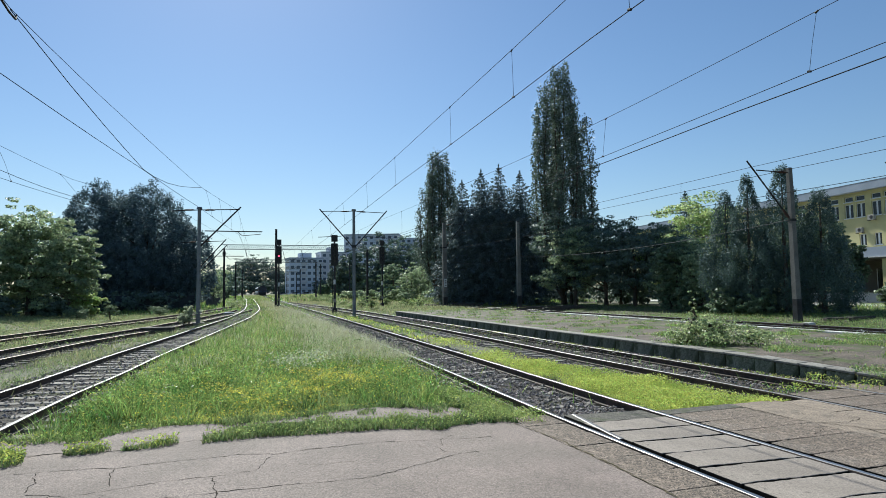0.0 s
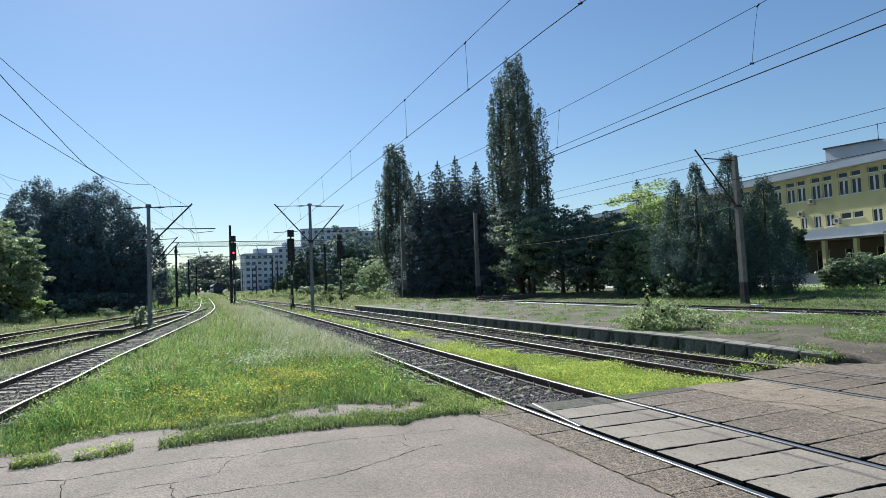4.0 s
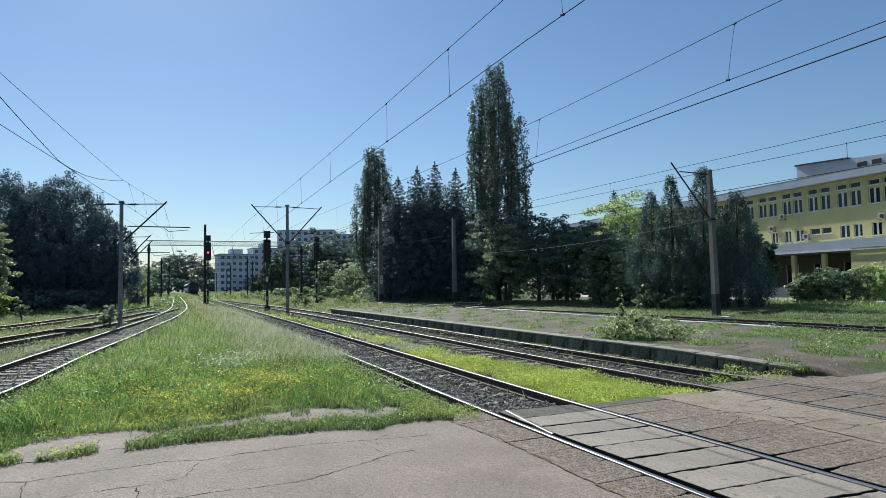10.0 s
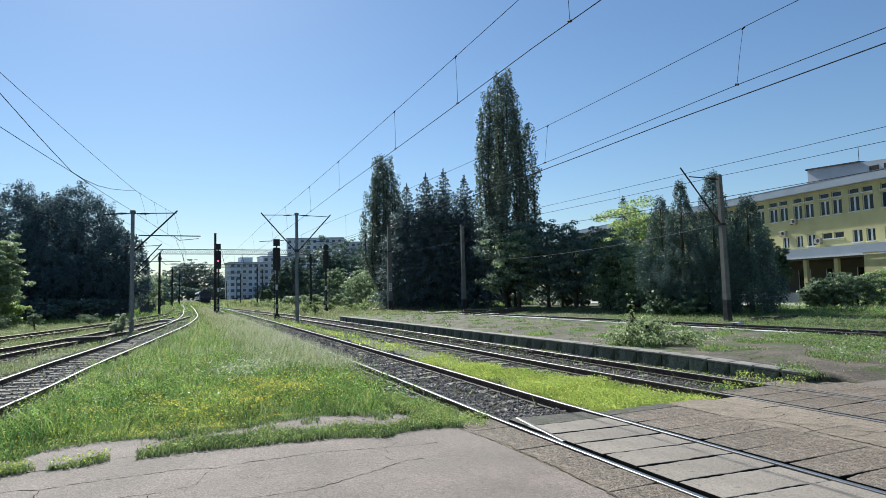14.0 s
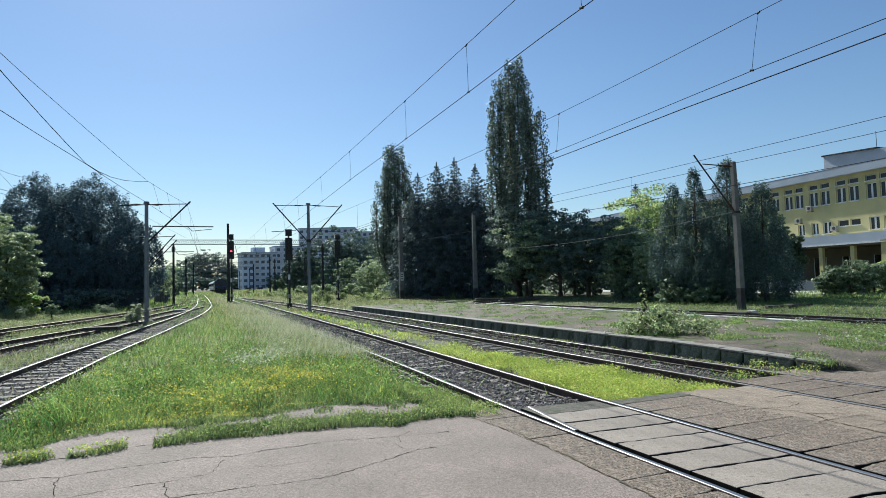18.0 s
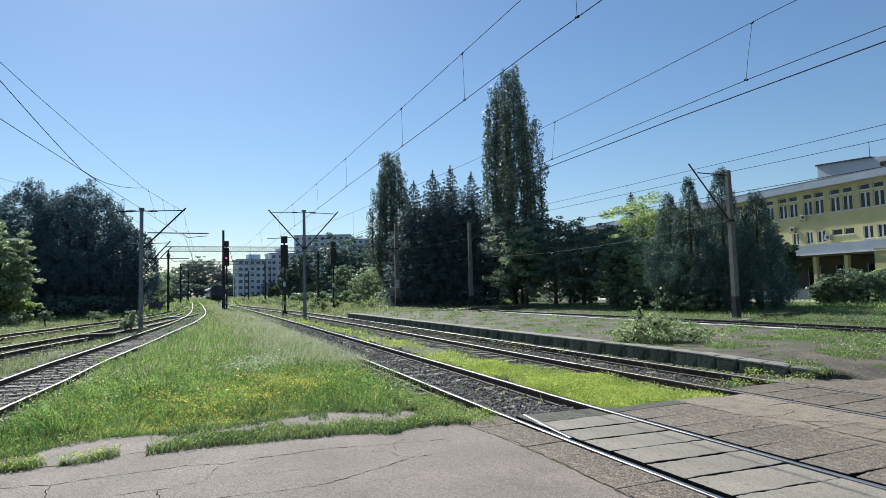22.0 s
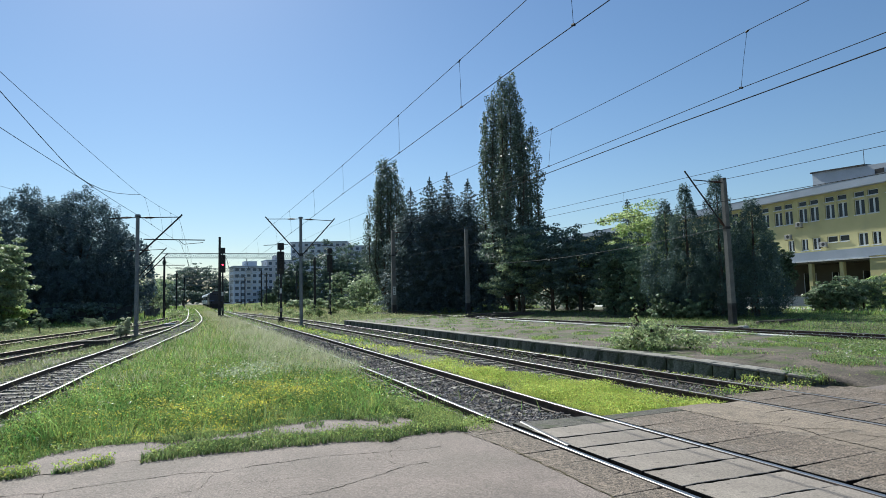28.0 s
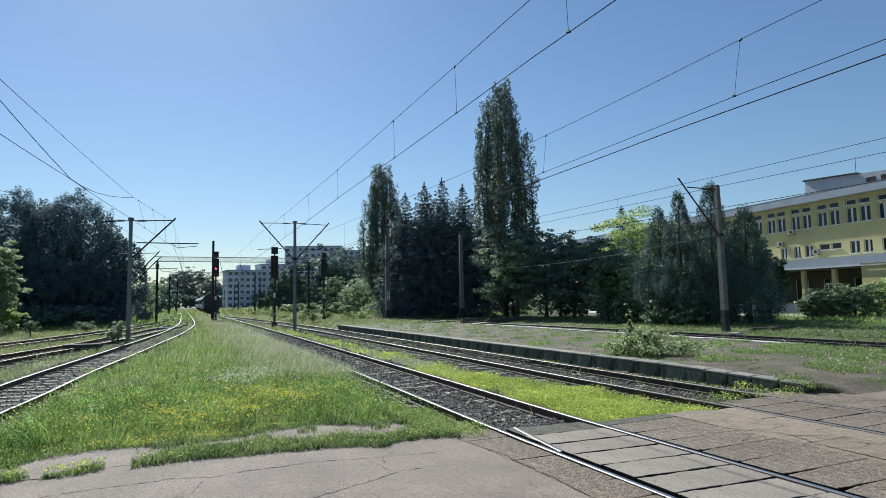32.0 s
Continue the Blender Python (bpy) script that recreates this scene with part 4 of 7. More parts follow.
def gantry(y, x0, x1, z, deep=0.55):
    """A portal of two posts and a lattice beam across the tracks."""
    t = thing("portal_gantry", "dark steel portal with a lattice beam across the tracks", "gantry", pose(0, y, 0), group="portals of the overhead line")
    for x in (x0, x1):
        part("post", Geo().tube((x, 0, GROUND - 0.2), (x, 0, z + 0.1), 0.2, 0.15, square=True), "steel_dark", t)
        g = Geo()
        insulator(g, (x, 0, z - 0.9), (x, 0, z - 0.2), 0.22)
        part("cap", g, "steel_dark", t)
    part("top_chord", Geo().tube((x0 - 0.3, 0, z + deep), (x1 + 0.3, 0, z + deep), 0.05, square=True), "steel_grey", t)
    part("bottom_chord", Geo().tube((x0 - 0.3, 0, z), (x1 + 0.3, 0, z), 0.05, square=True), "steel_grey", t)
    g = Geo()
    n = int((x1 - x0) / 0.25)
    for i in range(n):
        a, b = x0 + (x1 - x0) * i / n, x0 + (x1 - x0) * (i + 1) / n
        g.tube((a, 0, z if i % 2 else z + deep), (b, 0, z + deep if i % 2 else z), 0.02, square=True)
        g.tube((a, 0.12, z + deep if i % 2 else z), (b, 0.12, z if i % 2 else z + deep), 0.02, square=True)
    part("lacing", g, "steel_grey", t)
    for k, xx in enumerate((path_x(T1, y), path_x(T2, y), path_x(T3, min(y, 115)))):
        if x0 < xx < x1:
            part("dropper_arm", Geo().tube((xx - 0.9, 0, z), (xx - 0.6, 0, z - 1.3), 0.03, n=5).tube((xx - 0.7, 0, z - 1.1), (xx + 0.7, 0, z - 1.25), 0.025, n=5), "steel_dark", t)


gantry(78, -1.7, 15.9, 7.0)
gantry(121, -0.55, 14.4, 7.35)
gantry(165, 1.0, 15.5, 7.6)
gantry(210, 1.0, 18.5, 7.9)
gantry(260, 1.0, 19.0, 8.0)
for x, y, h in ((-3.6, 98, 6.6), (-2.6, 130, 6.4), (19, 150, 8.5), (27, 185, 9.0), (23.5, 135, 8.0)):
    t = thing("line_pole", "dark steel line pole beside the far tracks", "pole", pose(x, y, GROUND), group="far line poles")
    part("pole", Geo().tube((0, 0, -0.2), (0, 0, h), 0.17, 0.12, n=8), "steel_dark", t)
    part("crossarm", Geo().tube((-0.9, 0, h - 0.5), (0.9, 0, h - 0.5), 0.05, n=5), "steel_dark", t)


def span(points, sag):
    """A hanging line through support points."""
    out = []
    for a, b in zip(points, points[1:]):
        a, b = Vector(a), Vector(b)
        n = max(4, int((b - a).length / 2.5))
        for i in range(n):
            u = i / n
            p = a + (b - a) * u
            p.z -= sag * 4 * u * (1 - u)
            out.append(p)
    out.append(Vector(points[-1]))
    return out


def overhead(label, messenger, contact, sag, drop_ys, r=0.0065, lean=0.0):
    """A messenger wire, a contact wire below it and droppers between."""
    t = thing("overhead_wire", label, "overhead wire", group="overhead wires")
    ms, cs = span(messenger, sag), span(contact, 0.02)
    part("messenger_wire", Geo().line(ms, r, n=5), "wire", t)
    part("contact_wire", Geo().line(cs, r * 1.15, n=5), "wire", t)
    f = lambda P, y, k: float(np.interp(y, [p.y for p in P], [p[k] for p in P]))
    for y in drop_ys:
        a = Vector((f(ms, y, 0), y, f(ms, y, 2)))
        b = Vector((f(cs, y - lean, 0), y - lean, f(cs, y - lean, 2)))
        mid = (a + b) / 2 + Vector((0.02, 0.03, 0))
        d = part("dropper", Geo().line([a, mid, b], 0.0045, n=4), "wire", t)
        part("clip", Geo().tube(b - Vector((0, 0.03, 0)), b + Vector((0, 0.03, 0.02)), 0.022, n=6), "steel_dark", d)
        part("clip", Geo().tube(a - Vector((0, 0.03, 0)), a + Vector((0, 0.03, -0.02)), 0.018, n=6), "steel_dark", d)


overhead("overhead wires of the straight track with droppers", [(5.0, -20, 7.1), (5.25, 20, 6.53), (5.5, 44, 6.75), (6.0, 78, 6.9), (6.4, 121, 7.2), (7, 165, 7.4), (9, 260, 7.4)],
         [(5.15, -20, 5.8), (5.2, 8, 5.7), (5.25, 20, 5.52), (5.7, 44, 5.35), (6.0, 78, 5.4), (6.4, 121, 5.4), (9, 260, 5.6)], 0.06, [-1, 4, 7.0, 10.85, 14.7, 20.8, 26.2, 33, 39, 50, 60, 70])
overhead("overhead wires of the platform track with droppers", [(9.5, -20, 7.05), (9.5, 7.3, 6.56), (9.5, 18, 6.38), (9.5, 42, 6.75), (9.3, 78, 6.9), (7.2, 121, 7.2)],
         [(9.5, -20, 5.75), (9.5, 7.7, 5.54), (9.5, 22, 5.26), (9.6, 44, 5.35), (9.2, 78, 5.4), (7.2, 121, 5.4)], 0.04, [-3, 2, 7.6, 14.0, 21, 28, 36, 50, 62], lean=-0.2)
part("feeder_wire", Geo().line(span([(9.5, -20, 5.6), (9.5, 9.5, 5.3), (9.5, 22, 5.14), (9.8, 44, 5.3)], 0.03), 0.011, n=5), "wire",
     thing("feeder_line", "thick overhead feeder wire beside the platform track", "overhead wire"))
overhead("overhead wires of the curving track with droppers", [(-4.2, -20, 7.2), (-3.75, 11.9, 6.72), (-3.08, 18.2, 6.68), (-1.7, 30, 6.7), (-0.1, 39.5, 6.9), (1.2, 78, 6.9), (2.2, 121, 7.2), (3.4, 250, 7.4)],
         [(-4.3, -20, 5.6), (-3.79, 11.65, 5.5), (-2.73, 19.87, 5.5), (-1.7, 27.6, 5.48), (0.0, 40, 5.4), (1.3, 78, 5.4), (2.2, 121, 5.4), (3.4, 250, 5.5)], 0.03, [31, 34, 37, 44, 52, 60, 70])
jump = thing("jumper_cable", "thin jumper cable hanging between two overhead wires", "overhead wire")
part("cable", Geo().line([(-3.75, 11.9, 6.7), (-3.42, 14.45, 6.24), (-3.15, 16.59, 5.93), (-2.95, 18.17, 5.72), (-2.73, 19.87, 5.51), (-2.6, 21.1, 5.53), (-2.41, 23.0, 5.66), (-2.19, 25.2, 5.92), (-1.91, 28.0, 6.34), (-1.7, 30, 6.68)], 0.009, n=5), "wire", jump)
part("clamp", Geo().line([(-3.8, 11.6, 6.75), (-3.72, 11.75, 6.6), (-3.7, 12.0, 6.58), (-3.74, 12.15, 6.7)], 0.02, n=6), "steel_dark", jump)
overhead("overhead wires of the siding with droppers", [(-10, 0, 6.9), (-7.45, 23.1, 6.7), (-6.75, 29.3, 6.7), (-3.6, 39.5, 6.85), (-0.3, 66, 6.9)],
         [(-9.8, 0, 5.6), (-7.15, 22.3, 5.5), (-6.2, 27.1, 5.5), (-3.6, 39.5, 5.4), (-0.3, 66, 5.4)], 0.03, [10, 16.5, 22.9, 28, 33])
part("feeder_wire", Geo().line(span([(-10, 0, 6.0), (-7.25, 22.6, 5.8), (-6.46, 28.1, 5.8), (-3.6, 39.5, 5.9)], 0.05), 0.009, n=5), "wire",
     thing("feeder_line", "thin feeder wire beside the siding", "overhead wire"))
overhead("overhead wires above the rear track", [(23.0, -25, 7.1), (23.0, 13.3, 7.31), (23.0, 22, 7.37), (23.0, 35, 7.48), (22.6, 62, 7.9)],
         [(23.1, -25, 5.6), (23.0, 20, 5.86), (22.8, 34, 6.05), (22.4, 62, 6.2)], 0.015, [-8, 2, 27, 36], r=0.011)
part("line", Geo().line(span([(23.0, -25, 6.55), (23.0, 13.3, 6.8), (23.0, 20, 6.87), (23.0, 35, 7.01), (22.6, 62, 7.6)], 0.012), 0.011, n=5), "wire",
     thing("feeder_line", "second overhead wire above the rear track", "overhead wire"))
part("cable", Geo().line(span([(26.8, 23.7, 5.1), (25.5, 53, 4.85), (21.4, 62.5, 4.9)], 0.55), 0.017, n=5), "pale_wire",
     thing("pole_cable", "pale sagging cable slung between concrete masts", "cable"))


# ---- signals ----
def signal(x, y, h, lit=None, post=False):
    t = thing("railway_signal", "black colour light signal on a white-banded post" + (" showing red" if lit else ", unlit"), "railway signal", pose(x, y, GROUND), group="signals of the yard")
    part("base", Geo().cbox(-0.2, 0.2, -0.2, 0.2, -0.2, 0.5, 0.04), "steel_dark", t)
    part("post", Geo().tube((0, 0, 0.3), (0, 0, h - 2.6), 0.085, 0.075, n=10), "steel_dark", t)
    part("white_band", Geo().tube((0, 0, 2.55), (0, 0, 2.98), 0.1, n=10), "white_paint", t)
    part("black_band", Geo().tube((0, 0, 1.2), (0, 0, 1.95), 0.095, n=10), "signal_black", t)
    part("mark_plate", Geo().cbox(-0.12, 0.12, -0.14, -0.1, 1.0, 1.3, 0.004), "concrete", t)
    head = part("signal_head", Geo().cbox(-0.3, 0.3, -0.06, 0.1, h - 2.7, h - 0.75, 0.06).box(-0.17, 0.17, 0.1, 0.3, h - 2.5, h - 0.95), "signal_black", t)
    for k in range(4):
        z = h - 1.02 - 0.42 * k
        hood = Geo()
        n = 10
        for i in range(n // 2 + 2):
            a0, a1 = math.pi * (i - 1) / (n // 2), math.pi * i / (n // 2)
            hood.add([(0.13 * math.cos(a0), -0.06, z + 0.13 * math.sin(a0)), (0.13 * math.cos(a1), -0.06, z + 0.13 * math.sin(a1)), (0.12 * math.cos(a1), -0.3, z + 0.12 * math.sin(a1)), (0.12 * math.cos(a0), -0.3, z + 0.12 * math.sin(a0))], [(0, 1, 2, 3)])
        part("hood", hood, "signal_black", head)
        part("lens", Geo().tube((0, -0.055, z), (0, -0.075, z), 0.085, n=14), "red_lamp" if lit == k else "glass", head, "glowing red lens" if lit == k else "")
    part("neck", Geo().tube((0, 0, h - 0.8), (0, 0, h - 0.55), 0.07, n=8), "steel_dark", t)
    part("number_box", Geo().cbox(-0.26, 0.26, -0.16, 0.16, h - 0.6, h - 0.02, 0.03), "signal_black", t)
    part("ladder", Geo().tube((-0.14, 0.28, 0.2), (-0.14, 0.28, h - 1), 0.018, n=4).tube((0.14, 0.28, 0.2), (0.14, 0.28, h - 1), 0.018, n=4), "steel_dark", t)
    for i in range(int((h - 1.4) / 0.42)):
        part("rung", Geo().tube((-0.14, 0.28, 0.5 + 0.42 * i), (0.14, 0.28, 0.5 + 0.42 * i), 0.012, n=4), "steel_dark", t)


signal(4.18, 69.0, 7.75, lit=2)
signal(7.92, 53.1, 6.9)
signal(15.55, 67.9, 7.7)
t = thing("line_pole", "dark steel pole standing beside the red signal", "pole", pose(3.95, 70.2, GROUND))
part("pole", Geo().tube((0, 0, -0.2), (0, 0, 8.95), 0.2, 0.16, square=True), "steel_dark", t)
part("cap", Geo().tube((0, 0, 8.95), (0, 0, 9.0), 0.18, square=True), "steel_dark", t)

t = thing("lattice_post", "slim grey ladder-like lattice post beside the curving track", "lattice post", pose(-4.84, 14.85, GROUND, 0, -1.6, 20))
for x in (-0.09, 0.09):
    part("upright", Geo().tube((x, 0, -0.1), (x * 0.55, 0, 4.3), 0.018, square=True), "steel_grey", t)
for i in range(12):
    z = 0.35 + i * 0.33
    part("rung", Geo().tube((-0.09, 0, z), (0.09, 0, z), 0.012, square=True), "steel_grey", t)

# ---- footpath behind the tree row ----
path_slabs = thing("footpath", "pale sunlit concrete footpath behind the tree row", "path", kind="structure")
for k in range(20):
    part("slab", Geo().cbox(43.0, 47.5, 24.0 + 2 * k, 25.96 + 2 * k, -0.2, 0.16, 0.01), "kerb_stone", path_slabs)

# ---- trackside clutter ----
def fence(x0, y0, x1, y1, n, h):
    """Dark sheet panels between posts."""
    t = thing("yard_fence", "low dark sheet fence in tree shade behind the sidings", "fence")
    dx, dy = (x1 - x0) / n, (y1 - y0) / n
    a = math.degrees(math.atan2(dy, dx))
    L = math.hypot(dx, dy)
    panel = Geo().box(0.06, L - 0.06, -0.02, 0.02, 0.1, h).mesh("panel", "fence_panel")
    post = Geo().tube((0, 0, -0.3), (0, 0, h + 0.12), 0.06, square=True).mesh("post", "steel_dark")
    for k in range(n + 1):
        x, y = x0 + dx * k, y0 + dy * k
        z = float(ground_height(x, y))
        part("post", post, "steel_dark", t).matrix_basis = pose(x, y, z, 0, 0, a)
        if k < n:
            part("panel", panel, "fence_panel", t).matrix_basis = pose(x, y, z, 0, 0, a)


fence(-16.5, 67.5, -4.6, 71.5, 8, 1.7)
fence(-4.0, 84.0, -2.6, 96.0, 6, 1.5)
t = thing("cable_trough", "dark concrete cable trough lid box beside the track", "cable box", pose(-3.75, 32.6, GROUND, 0, 0, -6))
part("body", Geo().cbox(-0.7, 0.7, -0.35, 0.35, -0.1, 0.3, 0.03), "wood_sleeper", t)
for k in range(3):
    part("lid", Geo().cbox(-0.72 + 0.485 * k, -0.25 + 0.485 * k, -0.38, 0.38, 0.304, 0.36, 0.02), "wood_sleeper", t)
t = thing("point_machine", "pale low point machine box between the rails", "point machine", pose(-0.75, 56.5, GROUND, 0, 0, -5))
part("body", Geo().cbox(-0.5, 0.5, -0.25, 0.25, -0.05, 0.2, 0.05), "concrete", t)
part("cover", Geo().cbox(-0.4, 0.4, -0.2, 0.2, 0.204, 0.25, 0.03), "white_paint", t)
r_log = random.Random(3)
for k, (x, y, L, a) in enumerate(((22.9, 60.4, 3.6, 82), (23.5, 46.2, 2.6, 70), (25.5, 45.2, 3.2, 95), (27.0, 45.5, 2.4, 84))):
    t = thing("sleeper_stack", "old dark timber sleeper lying in the grass", "timber", pose(x, y, 0.0, 0, 0, a), group="discarded timbers")
    part("timber", Geo().cbox(-0.15, 0.15, -L / 2, L / 2, -0.3, 0.12, 0.03), "wood_sleeper", t)
    part("top_timber", Geo().cbox(-0.12, 0.16, -L / 2.6, L / 2.3, 0.124, 0.25, 0.03, m=pose(0, 0, 0, 2, 0, 4)), "wood_sleeper", t)
t = thing("concrete_block", "broken pale concrete block by the rear track", "concrete block", pose(24.9, 21.2, 0.0, 0, 0, 20))
part("body", Geo().cbox(-0.4, 0.3, -0.2, 0.2, -0.3, 0.03, 0.05), "kerb_stone", t)
part("dark_piece", Geo().cbox(-1.2, -0.6, -0.25, 0.25, -0.3, 0.04, 0.05), "wood_sleeper", t)
for k, (x, y) in enumerate(((28.6, 22.5), (29.6, 22.2), (28.9, 21.6))):
    t = thing("discarded_timber", "old dark timber lying at the foot of a mast", "timber", pose(x, y, -0.02, 0, 3 * k, 80 + 9 * k), group="discarded timbers")
    part("timber", Geo().cbox(-0.12, 0.12, -0.9, 0.9, -0.3, 0.13 + 0.04 * k, 0.03), "wood_sleeper", t)

r_bit = random.Random(12)
for x, y in ((9.9, 84.0), (13.4, 92.0), (11.6, 76.0), (12.2, 70.0), (18.5, 88.0), (13.0, 60.5), (3.3, 62.0), (2.9, 66.5)):
    t = thing("concrete_piece", "small pale broken concrete piece lying between tracks", "concrete piece", pose(x, y, GROUND, 0, 0, r_bit.uniform(0, 180)), group="rubble of the yard")
    part("body", Geo().cbox(-0.45, 0.45, -0.22, 0.22, -0.1, r_bit.uniform(0.14, 0.26), 0.05), "kerb_stone", t)
    part("chip", Geo().cbox(0.5, 0.72, -0.12, 0.1, -0.1, 0.1, 0.04), "kerb_stone", t)

# ---- trees ----
def trunk_geo(h, r0, r1, r, limbs=0, spread=1.0, z_limb=0.3, bend=0.15):
    g = Geo()
    n = 8
    pts = [(r.uniform(-bend, bend) * i / n, r.uniform(-bend, bend) * i / n, -0.4 + (h + 0.4) * i / n) for i in range(n + 1)]
    g.line(pts, [r0 + (r1 - r0) * (i / n) ** 0.8 for i in range(n + 1)], n=8)
    for k in range(limbs):
        z = h * r.uniform(z_limb, 0.9)
        a = r.uniform(0, 6.28)
        L = spread * r.uniform(0.5, 1.0) * (1 - 0.5 * z / h)
        rise = r.uniform(0.3, 0.9) * L
        ra = r0 * 0.35 * (1 - 0.6 * z / h)
        c, s = math.cos(a), math.sin(a)
        g.line([(0, 0, z), (c * L * 0.45, s * L * 0.45, z + rise * 0.35), (c * L, s * L, z + rise)], [ra, ra * 0.6, ra * 0.2], n=5)
    return g


def tree(kind, label, category, x, y, h, rad, seed, leafmat, n_leaf, size, group="", base=0.0, clear=0.07):
    """A trunk with limbs and a crown of many small leaf sprays; each kind has its own habit."""
    r, q = random.Random(seed), rng(seed)
    z0 = float(ground_height(x, y)) if base is None else base
    t = thing(kind, label, category, pose(x, y, z0, 0, 0, r.uniform(0, 360)), group=group)
    C, R, W, A = [], [], [], []
    power, flat = 2.0, 0.0
    if kind == "poplar_tree":
        tg = trunk_geo(h * 0.9, 0.42, 0.05, r)
        limbs = 19
        for k in range(limbs):
            a = k * 2.4 + r.uniform(-0.3, 0.3)
            f = math.sqrt((k + 0.5) / limbs)
            zs = h * r.uniform(0.02, 0.14)
            zt = h * min(0.985, 1.03 - 0.3 * f ** 2.5) * r.uniform(0.93, 1.0)
            pts = []
            for i in range(31):
                s = i / 30
                z = zs + (zt - zs) * s
                rr = rad * 0.93 * f * min(1.0, s / 0.26) ** 0.75 * (1 - 0.42 * max(0.0, (z / h - 0.55) / 0.45) ** 1.2)
                aa = a + 0.25 * math.sin(3 * s + k)
                p = (math.cos(aa) * rr, math.sin(aa) * rr, z)
                pts.append(p)
                if s > 0.1:
                    for j in range(3):
                        o = r.uniform(0.0, 0.8) * (1.1 - 0.35 * s)
                        b = r.uniform(0, 6.28)
                        C.append((p[0] + math.cos(b) * o, p[1] + math.sin(b) * o, z + r.uniform(-0.35, 0.35)))
                        w = r.uniform(0.2, 0.48) * (1.1 - 0.2 * s)
                        R.append((w, w, w * r.uniform(1.4, 2.4)))
                        W.append(w)
                        A.append((math.cos(b) * 0.3, math.sin(b) * 0.3, 0.35))
            tg.line(pts[::3], [0.15 - 0.13 * i / 10 for i in range(11)], n=5)
        aspect = 0.8
    elif kind == "spruce_tree":
        tg = trunk_geo(h * 0.985, 0.24, 0.015, r, bend=0.04)
        z = h * 0.05
        while z < h - 0.25:
            u = z / h
            reach = min(rad, 0.04 + 0.42 * (h - z)) * (1 + 0.12 * math.sin(2.1 * z + seed)) * (0.7 if u < 0.1 else 1.0)
            nb = 5 + int(3.2 * min(reach, 2.2))
            for k in range(nb):
                a = 6.28 * (k + r.uniform(-0.35, 0.35)) / nb + z
                L = reach * r.uniform(0.72, 1.12)
                lift = 0.35 if u > 0.85 else 0.08
                n = max(1, int(L / 0.3))
                for i in range(n):
                    s = (i + 0.8) / n
                    zz = z + L * (lift * s - 0.42 * s * s * (1.05 - u) + 0.14 * s ** 3)
                    side = 0.2 * L * (1 - s) + 0.05
                    for e in (-1, 1):
                        o = e * side * r.uniform(0.2, 1.0)
                        C.append((math.cos(a) * L * s - math.sin(a) * o, math.sin(a) * L * s + math.cos(a) * o, zz - r.uniform(0.0, 0.1)))
                        w = 0.045 + 0.12 * min(L, 2.0) / 2.0
                        R.append((w * 1.3, w * 1.3, w * (1.0 if u > 0.8 else 1.5)))
                        W.append(w)
                        A.append((math.cos(a) * 0.9 - math.sin(a) * e * 0.5, math.sin(a) * 0.9 + math.cos(a) * e * 0.5, 0.1 if u > 0.85 else -0.9))
            z += 0.3 + 0.3 * (1 - u)
        for i in range(14):
            C.append((0, 0, h - 0.06 * i))
            R.append((0.04, 0.04, 0.05))
            W.append(0.05)
            A.append((r.uniform(-0.4, 0.4), r.uniform(-0.4, 0.4), 1.2))
        aspect = 0.3
    elif kind == "thuja_tree":
        tg = trunk_geo(h * 0.9, 0.2, 0.03, r, bend=0.05)
        for i in range(330):
            u = r.uniform(0.02, 0.985)
            prof = min(1.0, 0.55 + u * 2.2) * (1 - max(0, u - 0.25) / 0.77) ** 0.72
            prof *= 0.9 + 0.14 * math.sin(11 * u + seed) * math.sin(5 * u)
            a = r.uniform(0, 6.28)
            k = math.sqrt(r.uniform(0.3, 1.0))
            C.append((math.cos(a) * rad * prof * k, math.sin(a) * rad * prof * k, h * u))
            s = rad * r.uniform(0.08, 0.16) * (1.2 - 0.6 * u)
            R.append((s, s, s * 2.2))
            W.append(s)
            A.append((math.cos(a) * 0.5, math.sin(a) * 0.5, 0.9))
        aspect = 0.42
    elif kind == "pine_tree":
        tg = trunk_geo(h * 0.72, 0.03 * h, 0.05, r, limbs=12, spread=rad, z_limb=0.2)
        for i in range(1300):
            d = Vector((r.gauss(0, 1), r.gauss(0, 1), r.gauss(0.25, 1))).normalized()
            wob = 1 + 0.045 * math.sin(7 * d.x + seed) + 0.045 * math.sin(9 * d.y + 8 * d.z + seed)
            core = i % 3 == 0
            k = (r.uniform(0.2, 0.92) if core else r.uniform(0.86, 1.0)) * wob
            C.append((d.x * rad * k, d.y * rad * k, h * 0.34 + d.z * h * (0.63 if d.z > 0 else 0.32) * k))
            w = rad * (r.uniform(0.1, 0.16) if core else r.uniform(0.05, 0.085))
            R.append((w, w, w * (0.9 if core else 1.5)))
            W.append(w * (0.7 if core else 1.0))
            A.append((d.x * 0.3, d.y * 0.3, 0.4))
        aspect = 0.4
    else:
        low = clear if kind == "broadleaf_tree" else 0.02
        tg = trunk_geo(h * 0.72, max(0.05, 0.03 * h), 0.05, r, limbs=10, spread=rad, z_limb=0.2)
        small = h < 1.6
        n = (180 if y > 100 else 240) if kind == "broadleaf_tree" else (70 if small else 130)
